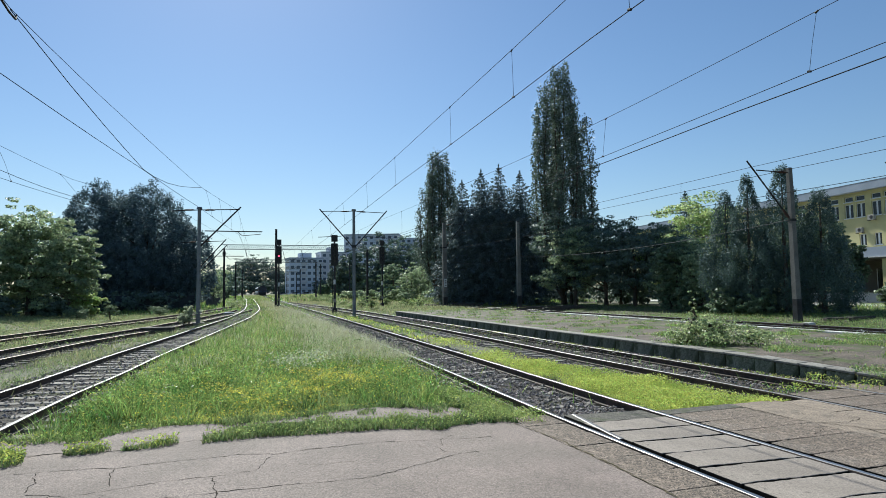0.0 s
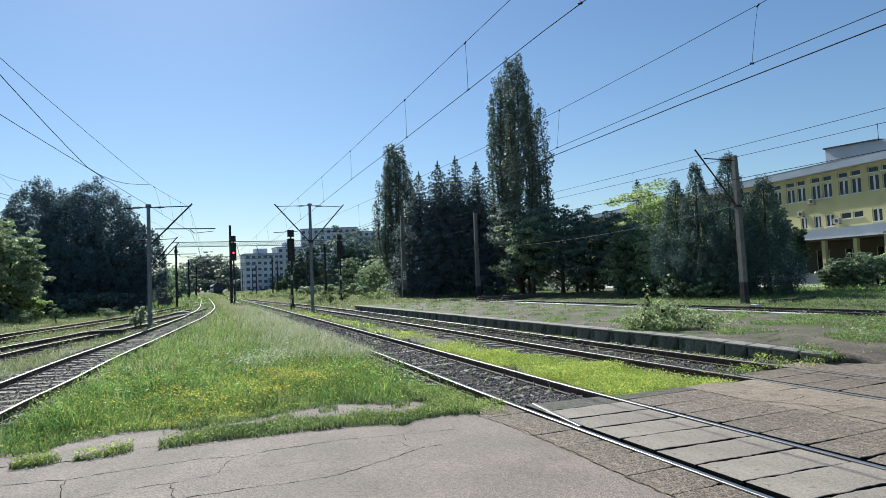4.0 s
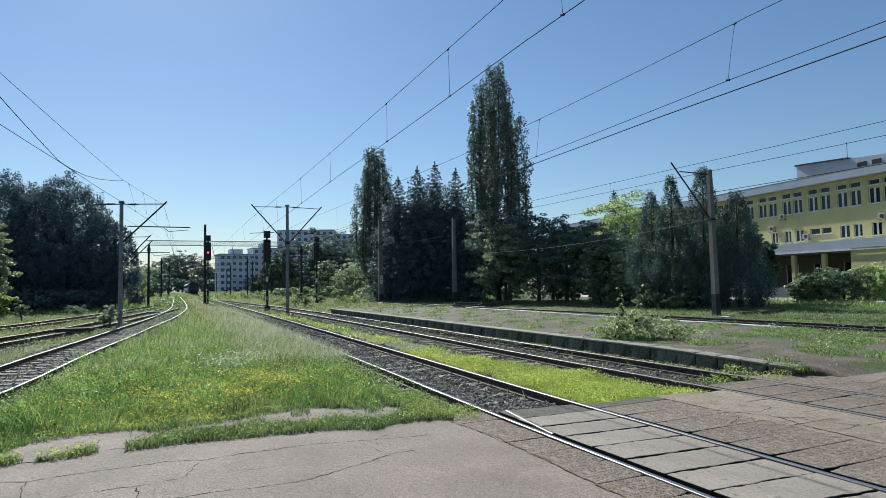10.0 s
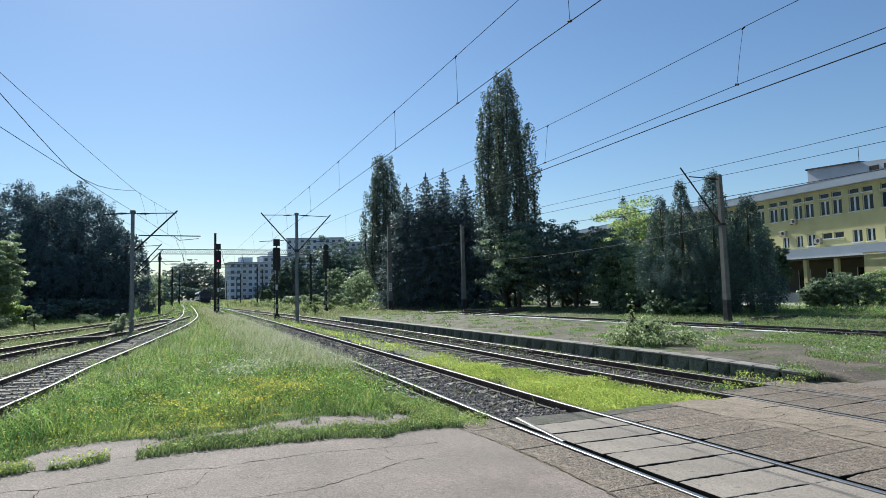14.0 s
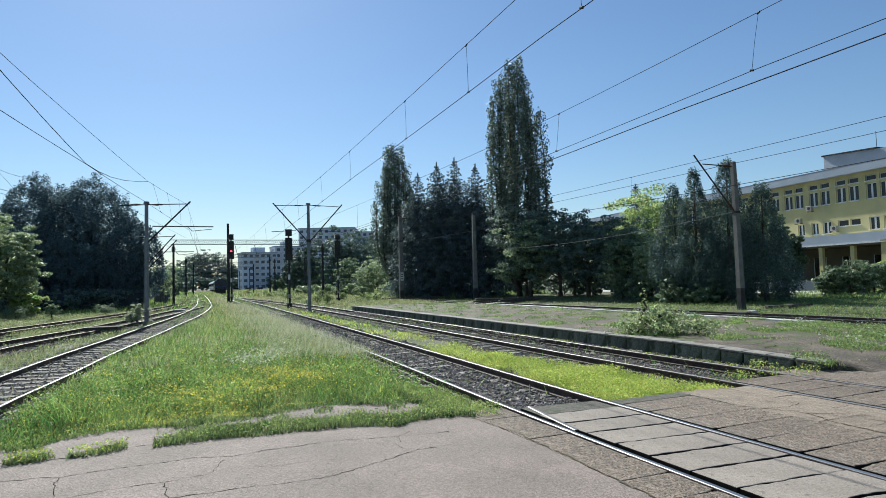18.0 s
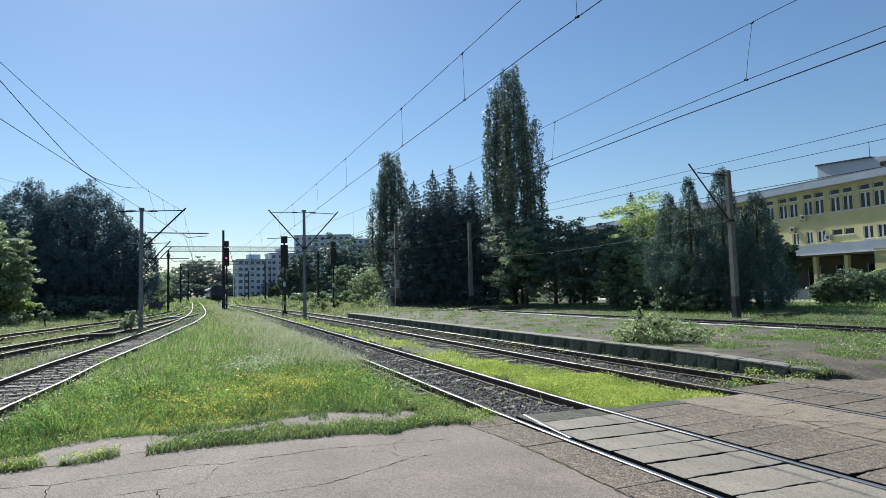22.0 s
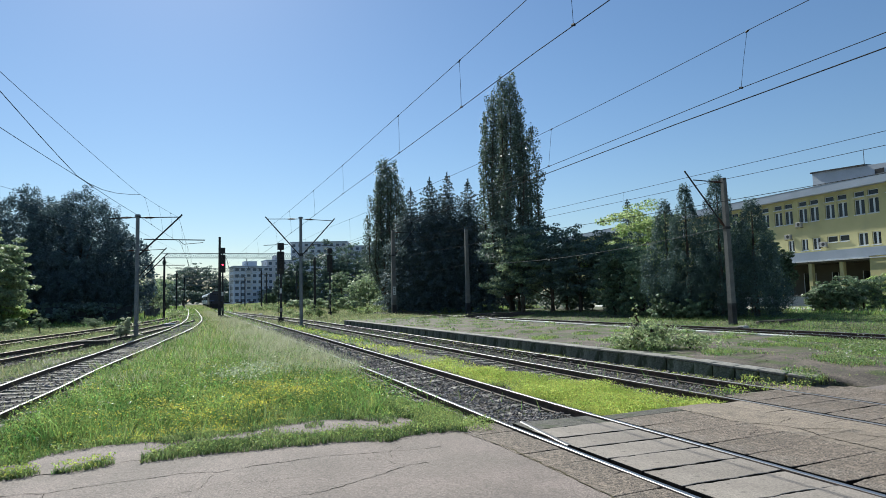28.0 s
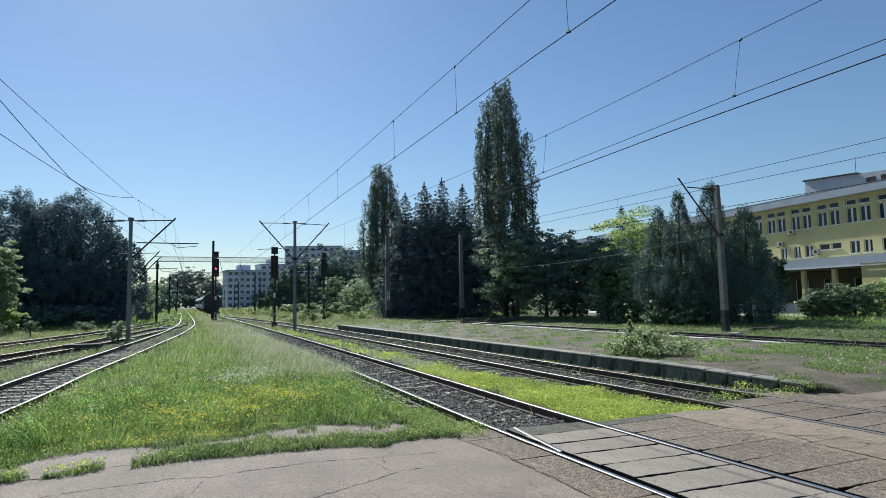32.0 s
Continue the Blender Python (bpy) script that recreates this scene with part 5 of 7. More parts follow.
        for i in range(n):
            d = Vector((r.gauss(0, 1), r.gauss(0, 1), r.gauss(0, 1))).normalized()
            if not small:
                d /= (abs(d.x) ** 2.7 + abs(d.y) ** 2.7 + abs(d.z) ** 2.7) ** (1 / 2.7)
            k = r.uniform(0.15, 1.15) if small else r.uniform(0.4, 1.0)
            wob = 1 + (0.16 * math.sin(6 * d.x + seed) + 0.14 * math.sin(5 * d.y + 6 * d.z + seed)) * (1.0 if small else 0.45)
            zc = h * (low + (1 - low) * 0.5)
            p = Vector((d.x * rad * k * wob, d.y * rad * k * wob, zc + d.z * h * (1 - low) * 0.5 * k * wob))
            if kind != "shrub" and p.z < zc:
                p.x *= 1.08
                p.y *= 1.08
            C.append(tuple(p))
            s = rad * (r.uniform(0.13, 0.27) if small else r.uniform(0.1, 0.2))
            R.append((s * 1.15, s * 1.15, s * (0.6 if small else 0.45)))
            W.append(s)
            A.append((d.x * 0.35, d.y * 0.35, d.z * 0.35 - 0.2))
        aspect, flat = 0.7, 0.4
    W = np.array(W)
    if h > 3 and y < 100:
        n_leaf, size = int(n_leaf * 1.3), size * 0.78
    counts = np.maximum(3, n_leaf * W**power / (W**power).sum()).astype(int)
    P, D = clumps(q, C, R, counts)
    P[:, 2] = np.maximum(P[:, 2], 0.05)
    way = np.repeat(np.array(A), counts, axis=0) + 0.3 * D
    part("trunk", tg, "bark", t, smooth=True)
    out = P * np.array((1, 1, 0.35)) - np.array((0, 0, 0.15 * h))
    out /= np.linalg.norm(out, axis=1, keepdims=True) + 1e-9
    face = {"poplar_tree": None, "spruce_tree": None, "pine_tree": out * 0.6 + D * 0.6, "thuja_tree": out * 0.6 + D * 0.6}.get(kind, out * 0.4 + D * 0.45 + np.array((0, 0, 0.45)))
    part("crown", leaves("crown", P, size, leafmat, seed, aspect, 0.0, way, flat, face), leafmat, t)
    return t


G1, G2 = "trees along the platform side", "trees behind the sidings"
tree("poplar_tree", "tall columnar poplar with ragged green crown and sky gaps", "poplar", 30.5, 53.0, 24.5, 3.55, 21, "leaf_poplar", 50000, 0.21, G1)
tree("poplar_tree", "slimmer columnar poplar rising above spruces", "poplar", 24.7, 74.5, 20.1, 2.7, 22, "leaf_poplar", 24000, 0.25, G1)
for k, (x, y, h, rad) in enumerate(((24.4, 65.0, 14.3, 3.6), (25.97, 63.0, 15.25, 4.2), (27.72, 62.0, 15.7, 4.2), (29.4, 60.1, 14.7, 3.4), (28.8, 66.0, 12.5, 3.8), (24.4, 67.5, 9.0, 3.2), (30.3, 57.6, 9.0, 2.8), (27.0, 66.5, 11.5, 3.6))):
    tree("spruce_tree", "dark green spruce with drooping branches in a close row", "spruce", x, y, h, rad, 30 + k, "leaf_spruce", 18000 if k < 4 else 6000, 0.42, G1)
for k, (x, y, h, rad, m) in enumerate(((30.3, 50.5, 9.6, 3.9, "leaf_dark"), (29.4, 49.0, 7.6, 3.2, "leaf_mid"), (31.3, 47.0, 9.0, 3.0, "leaf_dark"), (32.2, 44.0, 7.6, 2.8, "leaf_dark"), (33.0, 40.5, 7.0, 2.6, "leaf_dark"), (31.0, 52.5, 7.0, 3.0, "leaf_dark"),
                                       (34.6, 49.5, 7.0, 3.0, "leaf_dark"), (39.5, 47.5, 6.8, 2.6, "leaf_dark"))):
    tree("broadleaf_tree", "dense dark green broadleaf tree with low hanging branches", "tree", x, y, h, rad, 40 + k, m, 8000 if k < 5 else 3500, 0.25, G1, clear=0.15)
tree("broadleaf_tree", "sunlit yellow-green broadleaf tree above a dark row", "tree", 37.3, 42.0, 9.5, 4.3, 52, "leaf_light", 19000, 0.23, G1)
tree("broadleaf_tree", "dark green broadleaf tree with a few pale hanging sprays", "tree", 31.3, 37.6, 5.6, 2.1, 51, "leaf_green", 7000, 0.25, G1)
for k, (x, y, h, rad) in enumerate(((30.0, 31.2, 7.9, 2.0), (29.9, 29.3, 8.6, 2.0), (30.5, 27.3, 8.8, 2.2), (31.5, 25.7, 7.2, 2.0), (31.6, 30.2, 6.4, 1.9), (31.8, 28.4, 6.0, 1.9))):
    tree("thuja_tree", "dark dense conical thuja in an unclipped row", "thuja", x, y, h, rad, 60 + k, "leaf_thuja", 16000 if k < 4 else 6000, 0.155, G1)
for k, (x, y, h, rad) in enumerate(((30.6, 33.4, 4.6, 1.5), (31.5, 35.4, 5.4, 1.7))):
    tree("broadleaf_tree", "pale green young tree at the edge of a dark row", "tree", x, y, h, rad, 55 + k, "leaf_mid", 3800, 0.2, G1)
for k, (x, y, h, rad) in enumerate(((35.4, 29.2, 6.3, 1.9), (34.4, 30.2, 6.6, 2.0), (37.0, 28.6, 4.6, 1.2))):
    tree("broadleaf_tree", "dark green broadleaf tree before the yellow building", "tree", x, y, h, rad, 70 + k, "leaf_green", 9000, 0.22, G1, clear=0.27)
tree("spruce_tree", "distant spire of a dark conifer", "conifer", 47.6, 55.3, 12.4, 1.1, 76, "leaf_spruce", 2500, 0.4, G1)
# later shrubs get lighter leaves, the sunlit end of the hedge put into colour
for k, (x, y, h, rad) in enumerate(((40.9, 28.0, 2.2, 1.2), (42.6, 28.0, 2.4, 1.6), (44.8, 27.8, 2.5, 1.7), (47.0, 27.5, 2.7, 1.8), (49.5, 27.0, 3.1, 2.1), (52.5, 26.0, 3.4, 2.3))):
    tree("shrub", "leafy hedge shrub in front of the yellow building", "hedge", x, y, h, rad, 80 + k, "leaf_light" if k > 2 else "leaf_green", 4800, 0.17, "hedge by the building")
for k, (x, y, h, rad) in enumerate(((28.6, 30.3, 1.5, 0.9), (29.0, 27.8, 1.3, 0.8), (30.2, 37.0, 1.8, 0.9), (29.4, 34.4, 1.4, 0.8), (28.8, 28.9, 1.0, 0.7))):
    tree("shrub", "pale leafy sucker shrub at the foot of dark trees", "shrub", x, y, h, rad, 90 + k, "leaf_green", 1200, 0.2, "shrubs by the trees")
for k in range(2, 12, 2):
    x, y = 37.5 - 0.2 * k + (k % 3) * 0.8, 31.5 + 3.0 * k
    tree("shrub", "dark undergrowth shrub in deep tree shade", "shrub", x, y, 2.3 + 0.4 * (k % 3), 2.3, 210 + k, "leaf_dark", 1200, 0.4, "undergrowth of the tree row")
tree("pine_tree", "large dark rounded pine with dense needles", "pine", -14.8, 77.0, 14.6, 5.2, 101, "leaf_pine", 40000, 0.35, G2)
tree("pine_tree", "large dark rounded pine with dense needles", "pine", -10.0, 76.0, 14.4, 5.6, 102, "leaf_pine", 42000, 0.35, G2)
tree("pine_tree", "lower dark pine at the end of a clump", "pine", -6.0, 77.5, 10.4, 3.4, 103, "leaf_pine", 9000, 0.5, G2)
tree("pine_tree", "dark pine half hidden behind others", "pine", -13.0, 83.0, 11.0, 4.6, 104, "leaf_pine", 5000, 0.55, G2)
tree("pine_tree", "dark pine half hidden behind others", "pine", -19.0, 78.0, 9.5, 3.6, 105, "leaf_pine", 6000, 0.5, G2)
for k, (x, y, h, rad, m) in enumerate(((-15.6, 55.5, 9.0, 3.1, "leaf_mid"), (-13.2, 57.0, 7.6, 2.4, "leaf_mid"), (-18.5, 55.0, 9.0, 3.4, "leaf_mid"), (-21.5, 52.0, 8.5, 3.4, "leaf_green"), (-16.5, 60.0, 6.4, 3.4, "leaf_dark"), (-24, 58, 9, 4, "leaf_dark"))):
    tree("broadleaf_tree", "leafy green broadleaf tree with sunlit upper branches", "tree", x, y, h, rad, 110 + k, m, 12000 if k < 3 else 4000, 0.25, G2)
for k, (x, y, h, rad, m) in enumerate(((-12.4, 58.0, 2.1, 1.4, "leaf_light"), (-3.9, 91.0, 5.6, 2.7, "leaf_mid"), (-6.4, 92.0, 4.6, 2.6, "leaf_green"), (-14.5, 56.0, 1.6, 1.5, "leaf_dark"), (-17.5, 53.5, 1.8, 1.8, "leaf_dark"),
                                       (-19.0, 60.5, 2.6, 2.6, "leaf_dark"), (-22.5, 59.5, 2.8, 2.8, "leaf_dark"), (-26.0, 57.5, 3.0, 3.0, "leaf_dark"), (-15.5, 62.0, 2.4, 2.4, "leaf_dark"), (-11.0, 70.0, 2.0, 2.2, "leaf_dark"), (-8.0, 71.0, 2.0, 2.0, "leaf_dark"), (-6.0, 72.5, 1.8, 1.7, "leaf_dark"), (-14.5, 69.0, 2.2, 2.4, "leaf_dark"), (-2.72, 38.6, 1.12, 0.42, "leaf_silver"), (-3.0, 38.1, 0.6, 0.4, "leaf_silver"), (-8.9, 50.0, 1.3, 0.5, "leaf_green"), (-6.1, 54.5, 0.7, 0.8, "leaf_green"), (-11.5, 52.0, 0.9, 0.9, "leaf_green"))):
    tree("shrub", "leafy green trackside shrub beside overgrown sidings", "shrub", x, y, h, rad, 120 + k, m, 1700 if k < 13 else 3600, 0.29 if k < 13 else 0.055, "shrubs by the sidings")
for k, (x, y, h, rad, m) in enumerate(((33.2, 150, 15.4, 5.4, "leaf_dark"), (38.8, 148, 15.0, 5.6, "leaf_dark"), (27.0, 153, 12.0, 3.6, "leaf_dark"), (24.6, 158, 9.5, 2.6, "leaf_dark"), (43.5, 141, 12.5, 5, "leaf_dark"), (36.0, 146, 11.0, 5.0, "leaf_dark"))):
    tree("broadleaf_tree", "distant dark green tree before apartment blocks", "tree", x, y, h, rad, 140 + k, m, 6500, 0.48, "far trees")
for k, (x, y, h, rad, m) in enumerate(((26.6, 107, 6.8, 2.7, "leaf_green"), (29.6, 100, 6.0, 2.8, "leaf_mid"), (29.6, 94.0, 7.4, 3.0, "leaf_mid"), (27.2, 97.0, 5.2, 2.4, "leaf_mid"), (31.6, 90.5, 6.6, 2.8, "leaf_mid"), (32, 98, 7.5, 3.2, "leaf_green"), (33, 86, 6.5, 3.2, "leaf_green"), (24.5, 104, 1.4, 1.8, "leaf_mid"), (25.6, 99, 2.0, 1.6, "leaf_mid"), (25.0, 93, 1.2, 1.6, "leaf_mid"), (27.5, 86.5, 1.8, 1.6, "leaf_mid"), (29.0, 83.0, 2.0, 1.8, "leaf_green"), (23.0, 112, 1.8, 2.0, "leaf_mid"), (20.5, 118, 1.6, 2.0, "leaf_mid"), (30.0, 87.5, 3.4, 2.2, "leaf_mid"))):
    tree("shrub", "pale green bushy shrub at the yard edge", "shrub", x, y, h, rad, 150 + k, m, 2900, 0.31, "shrubs at the yard edge")
for k in range(9):
    x = -16 + 8.3 * k + (k % 3) * 1.8
    tree("broadleaf_tree", "hazy distant tree closing the end of the line", "tree", x, 442 + (k * 37) % 40, (16, 21, 27, 29, 27, 20, 15, 17, 14)[k], 10.5, 170 + k, "leaf_dark", 8000 if k < 5 else 2000, 0.78 if k < 5 else 1.3, "far trees")
for k, (x, y, h, rad) in enumerate(((-10, 120, 6, 4), (-6, 128, 5, 3.5), (-14, 112, 8, 5), (-5, 150, 6, 4), (-4, 190, 8, 5), (22.5, 170, 3.4, 1.5), (36, 215, 10, 5), (34, 190, 10, 5))):
    tree("broadleaf_tree", "distant green tree beside the line", "tree", x, y, h, rad, 190 + k, "leaf_dark" if k < 5 else "leaf_green", 2800, 0.75, "far trees")
for k in range(16):
    x, y = -34 + 7.6 * k, 285 + (k * 53) % 50
    if not 2 < x < 40:
        tree("shrub", "distant bushy thicket at the end of the yard", "thicket", x, y, 5.5 + (k * 3) % 4, 5.5, 230 + k, "leaf_dark", 1500, 1.0, "far thickets")
r_scrub = random.Random(77)
for k in range(48):
    y = r_scrub.uniform(58, 150)
    x = r_scrub.uniform(11, 27) if k % 4 else r_scrub.uniform(-4, 0.2) if y > 80 else r_scrub.uniform(12, 24)
    if abs(x - path_x(T3, min(y, 115))) > 2.0 and abs(x - path_x(T4, min(y, 72))) > 1.5:
        tree("shrub", "pale tangled weed clump between disused tracks", "weed clump", x, y, r_scrub.uniform(0.5, 1.5), r_scrub.uniform(0.6, 1.5), 500 + k, "weed_light" if k % 3 else "leaf_bush", 520, 0.15, "weed clumps of the yard", base=GROUND)
for k in range(7):
    tree("shrub", "distant bushy thicket at the end of the yard", "thicket", -9 + 6.5 * k, 436 + (k * 11) % 9, 8 + k % 3, 6.0, 260 + k, "leaf_dark", 1800, 1.0, "far thickets")
tree("shrub", "tangled leafy bush growing through the platform", "bush", 11.75, 12.9, 0.74, 0.9, 200, "leaf_bush", 3200, 0.06, base=0.24)
tree("shrub", "tall leafy stalks rising from a platform bush", "bush", 11.35, 13.1, 1.3, 0.2, 203, "leaf_bush", 300, 0.055, base=0.24)
tree("shrub", "tangled leafy bush growing through the platform", "bush", 12.5, 12.3, 0.42, 0.95, 201, "leaf_bush", 1500, 0.055, base=0.24)
tree("shrub", "tangled leafy bush growing through the platform", "bush", 11.15, 13.2, 0.42, 0.65, 202, "leaf_bush", 1200, 0.055, base=0.24)


# ---- grass and weeds ----
def blades(name, x, y, z, h, w, lean, matname, seed, label, category, la=None, bent=None):
    """Grass blades; la is the heading to which each one leans, bent gives them a curve."""
    r = rng(seed)
    n = len(x)
    a = r.uniform(0, 6.28, n)
    la = r.uniform(0, 6.28, n) if la is None else la
    c, s = np.cos(a) * w / 2, np.sin(a) * w / 2
    lx, ly = np.cos(la) * lean * h, np.sin(la) * lean * h
    if not (np.mean(w) < 0.0125 if bent is None else bent):
        V = np.stack([np.stack([x + c * u + lx * b, y + s * u + ly * b, z + h * b * 0.88], -1) for u, b in ((1.0, 0.0), (-1.0, 0.0), (-0.15, 1.0), (0.15, 1.0))], 1)
        return tagged(new(name, quads_mesh(name, V, matname, 4)), label, category, kind="stuff")
    V = np.empty((n, 6, 3))
    for k, (u, ww, b) in enumerate(((0, 1.0, 0.0), (0.55, 0.85, 0.3), (1.0, 0.1, 1.0))):
        V[:, 2 * k] = np.stack([x + c * ww + lx * b, y + s * ww + ly * b, z + h * u * (1 - 0.12 * b)], -1)
        V[:, 2 * k + 1] = np.stack([x - c * ww + lx * b, y - s * ww + ly * b, z + h * u * (1 - 0.12 * b)], -1)
    ob = new(name, quads_mesh(name, V, matname, 6))
    return tagged(ob, label, category, kind="stuff")


def tufts(q, x0, x1, y0, y1, density, per, spread, mask):
    """Blades in tufts that fan outward: places, headings, leans and relative heights."""
    cx, cy = scatter(q, x0, x1, y0, y1, density, mask)
    shape = (len(cx), per)
    a, u = q.uniform(0, 6.28, shape), np.sqrt(q.uniform(0, 1, shape))
    x, y = cx[:, None] + spread * u * np.cos(a), cy[:, None] + spread * u * np.sin(a)
    tall = q.uniform(0.5, 1.3, len(cx))[:, None] * q.uniform(0.6, 1.1, shape)
    return x.ravel(), y.ravel(), a.ravel(), (0.08 + 0.75 * u * q.uniform(0.3, 1.0, shape)).ravel(), tall.ravel()


def scatter(q, x0, x1, y0, y1, density, mask):
    n = int((x1 - x0) * (y1 - y0) * density)
    x, y = q.uniform(x0, x1, n), q.uniform(y0, y1, n)
    k = q.uniform(0, 1, n) < mask(x, y)
    return x[k], y[k]


px = lambda path, y: np.interp(y, [p[1] for p in path], [p[0] for p in path])


def mound(x, y):
    """The wedge of tall grass between the curving and the straight track."""
    near = np.interp(x, [p[0] for p in FAR_EDGE], [p[1] for p in FAR_EDGE])
    left, right = px(T1, y) + 1.08, px(T2, y) - 0.93
    edge = np.clip(np.minimum(np.minimum(x - left, right - x) / 0.5, (y - near - 0.02) / 0.06), 0, 1)
    edge = np.where((x > 2.9) & (y < 11.3), edge * 0.75, edge)
    return edge


def mound_ground(x, y):
    return np.full_like(x, GROUND) + 0.05


q = rng(300)
for k, (y0, y1, dens, per, spread, w, tall) in enumerate(((8.6, 13, 60, 20, 0.09, 0.0085, 0.4), (13, 20, 36, 20, 0.11, 0.011, 0.44), (20, 32, 15, 17, 0.15, 0.02, 0.47), (32, 62, 6, 14, 0.2, 0.036, 0.45), (62, 115, 3, 12, 0.35, 0.08, 0.35))):
    x, y, la, lean, up = tufts(q, -4.5, 4.6, y0, y1, dens, per, spread, mound)
    front = y - np.interp(x, [p[0] for p in FAR_EDGE], [p[1] for p in FAR_EDGE])
    hh = tall * up * (0.85 + 0.3 * ripple(x, y, 0.9) + 0.25 * ripple(x, y, 0.33, 6)) * np.clip(front / 0.5, 0.7, 1)
    hh = np.maximum(hh * np.clip((px(T2, y) - 0.9 - x) / 0.8, 0.35, 1), 0.05)
    blades("tall_grass", x, y, mound_ground(x, y), hh, w * q.uniform(0.6, 1.4, len(x)), lean, "grass", 310 + k, "tall green meadow grass between two tracks", "grass", la, k < 2)
for k, (y0, y1, dens, per, spread, w) in enumerate(((14, 24, 6, 12, 0.13, 0.012), (24, 40, 3, 12, 0.18, 0.022), (40, 110, 2, 10, 0.3, 0.06))):
    x, y, la, lean, up = tufts(q, -4.5, 4.8, y0, y1, dens, per, spread, lambda x, y: mound(x, y) * np.clip((y - 12) / 10 + 0.5 * ripple(x, y, 1.1, 3), 0, 1))
    blades("dry_grass", x, y, mound_ground(x, y), 0.5 * up, w * q.uniform(0.6, 1.4, len(x)), lean, "grass_dry", 325 + k, "dry straw-coloured grass in the meadow", "grass", la, False)
# extra front tufts in darker green, painting the shadow under the meadow's overhanging edge
x, y, la, lean, up = tufts(q, -3.4, 3.4, 8.7, 11.2, 60, 18, 0.1, lambda x, y: mound(x, y) * np.clip(1.15 - (y - np.interp(x, [p[0] for p in FAR_EDGE], [p[1] for p in FAR_EDGE])) / 0.9, 0, 1) * np.clip(0.55 + 0.8 * ripple(x, y, 0.7, 4), 0.1, 1))
blades("edge_grass", x, y, mound_ground(x, y), 0.42 * up * (0.9 + 0.3 * ripple(x, y, 0.4, 1)), 0.013 * q.uniform(0.6, 1.4, len(x)), lean * 0.8, "weed_green", 318, "dense grass at the front of the meadow, its shadow put into dark green", "grass", la, True)
for k, (y0, y1, dens, w) in enumerate(((9.6, 14, 60, 0.005), (14, 22, 560, 0.007), (22, 34, 420, 0.011), (34, 58, 100, 0.022), (58, 110, 16, 0.05))):
    x, y = scatter(q, -3.5, 4.6, y0, y1, dens, lambda x, y: mound(x, y) * np.clip(-0.05 + 1.0 * np.clip((x - px(T2, y) + 3.8) / 2.4, 0, 1) + 0.3 * ripple(x, y, 1.3, 5), 0.02, 1) * np.clip((y - 10.5) / 4, 0.06, 1))
    hh = 0.17 * q.uniform(0.6, 1.3, len(x))
    blades("seed_grass", x, y, mound_ground(x, y) + q.uniform(0.2, 0.4, len(x)), hh, w * 1.15, q.uniform(0.25, 0.8, len(x)), "seed_head", 320 + k, "pale feathery seed heads above green grass", "grass")


def dots(name, x, y, z, size, matname, seed, label):
    r = rng(seed)
    n = len(x)
    c = np.stack([x, y, z], -1)
    t = r.normal(size=(n, 3)) * np.array([1, 1, 0.35])
    t /= np.linalg.norm(t, axis=1, keepdims=True)
    b = np.cross(t, r.normal(size=(n, 3)) * 0.35 + np.array([0, 0, 1.0]))
    b /= np.linalg.norm(b, axis=1, keepdims=True)
    s = (size * r.uniform(0.6, 1.3, n))[:, None] / 2
    tagged(new(name, quads_mesh(name, np.stack([c - t * s, c + b * s, c + t * s, c - b * s], 1), matname)), label, "flowers", kind="stuff")


def gold(x, y):
    """Where the yellow flowers stand thick in the meadow."""
    patch = lambda cx, cy, rx, ry: np.exp(-(((x - cx) / rx) ** 2 + ((y - cy) / ry) ** 2))
    f = patch(0.1, 9.35, 1.0, 0.6) + 0.7 * patch(-0.2, 10.2, 0.9, 0.7) + 0.85 * patch(1.6, 11.3, 0.8, 1.3) + 0.5 * patch(0.9, 10.0, 0.9, 0.7)
    return np.clip(f * (0.75 + 0.7 * ripple(x, y, 0.3, 2)), 0, 1)


def meadow_top(x, y):
    """Height of the meadow's upper leaves."""
    front = y - np.interp(x, [p[0] for p in FAR_EDGE], [p[1] for p in FAR_EDGE])
    return GROUND + 0.06 + 0.4 * np.clip(front / 1.2, 0.45, 1) * (0.9 + 0.3 * ripple(x, y, 0.33, 6))


x, y = scatter(q, -2.5, 3.6, 8.9, 17, 1500, lambda x, y: mound(x, y) * np.clip(0.8 * gold(x, y) + 0.035 + 0.1 * ripple(x, y, 0.5), 0.0, 1))
dots("yellow_flowers", x, y, meadow_top(x, y) * q.uniform(0.85, 1.15, len(x)) + 0.02, 0.024, "petal_yellow", 331, "small yellow wild flowers among grass")
x, y = scatter(q, -2.6, 3.9, 8.8, 17, 2200, lambda x, y: mound(x, y) * np.clip(0.55 * gold(x, y) + 0.1 * ripple(x, y, 0.6, 8), 0.0, 1))
z = GROUND + 0.06 + (meadow_top(x, y) - GROUND - 0.06) * q.uniform(0.35, 1.0, len(x))
tagged(new("meadow_herbs", leaves("meadow_herbs", np.stack([x, y, z], -1), 0.034, "leaf_bright", 333, 0.6, -0.3)), "yellow-green leafy herbs at the front of the meadow", "weeds", kind="stuff")
x, y = scatter(q, -3.5, 4.2, 8.8, 20, 1500, lambda x, y: mound(x, y) * np.clip(0.45 + 0.6 * ripple(x, y, 0.4, 12) - 0.5 * gold(x, y), 0.0, 1))
z = GROUND + 0.06 + (meadow_top(x, y) - GROUND - 0.06) * q.uniform(0.3, 1.05, len(x))
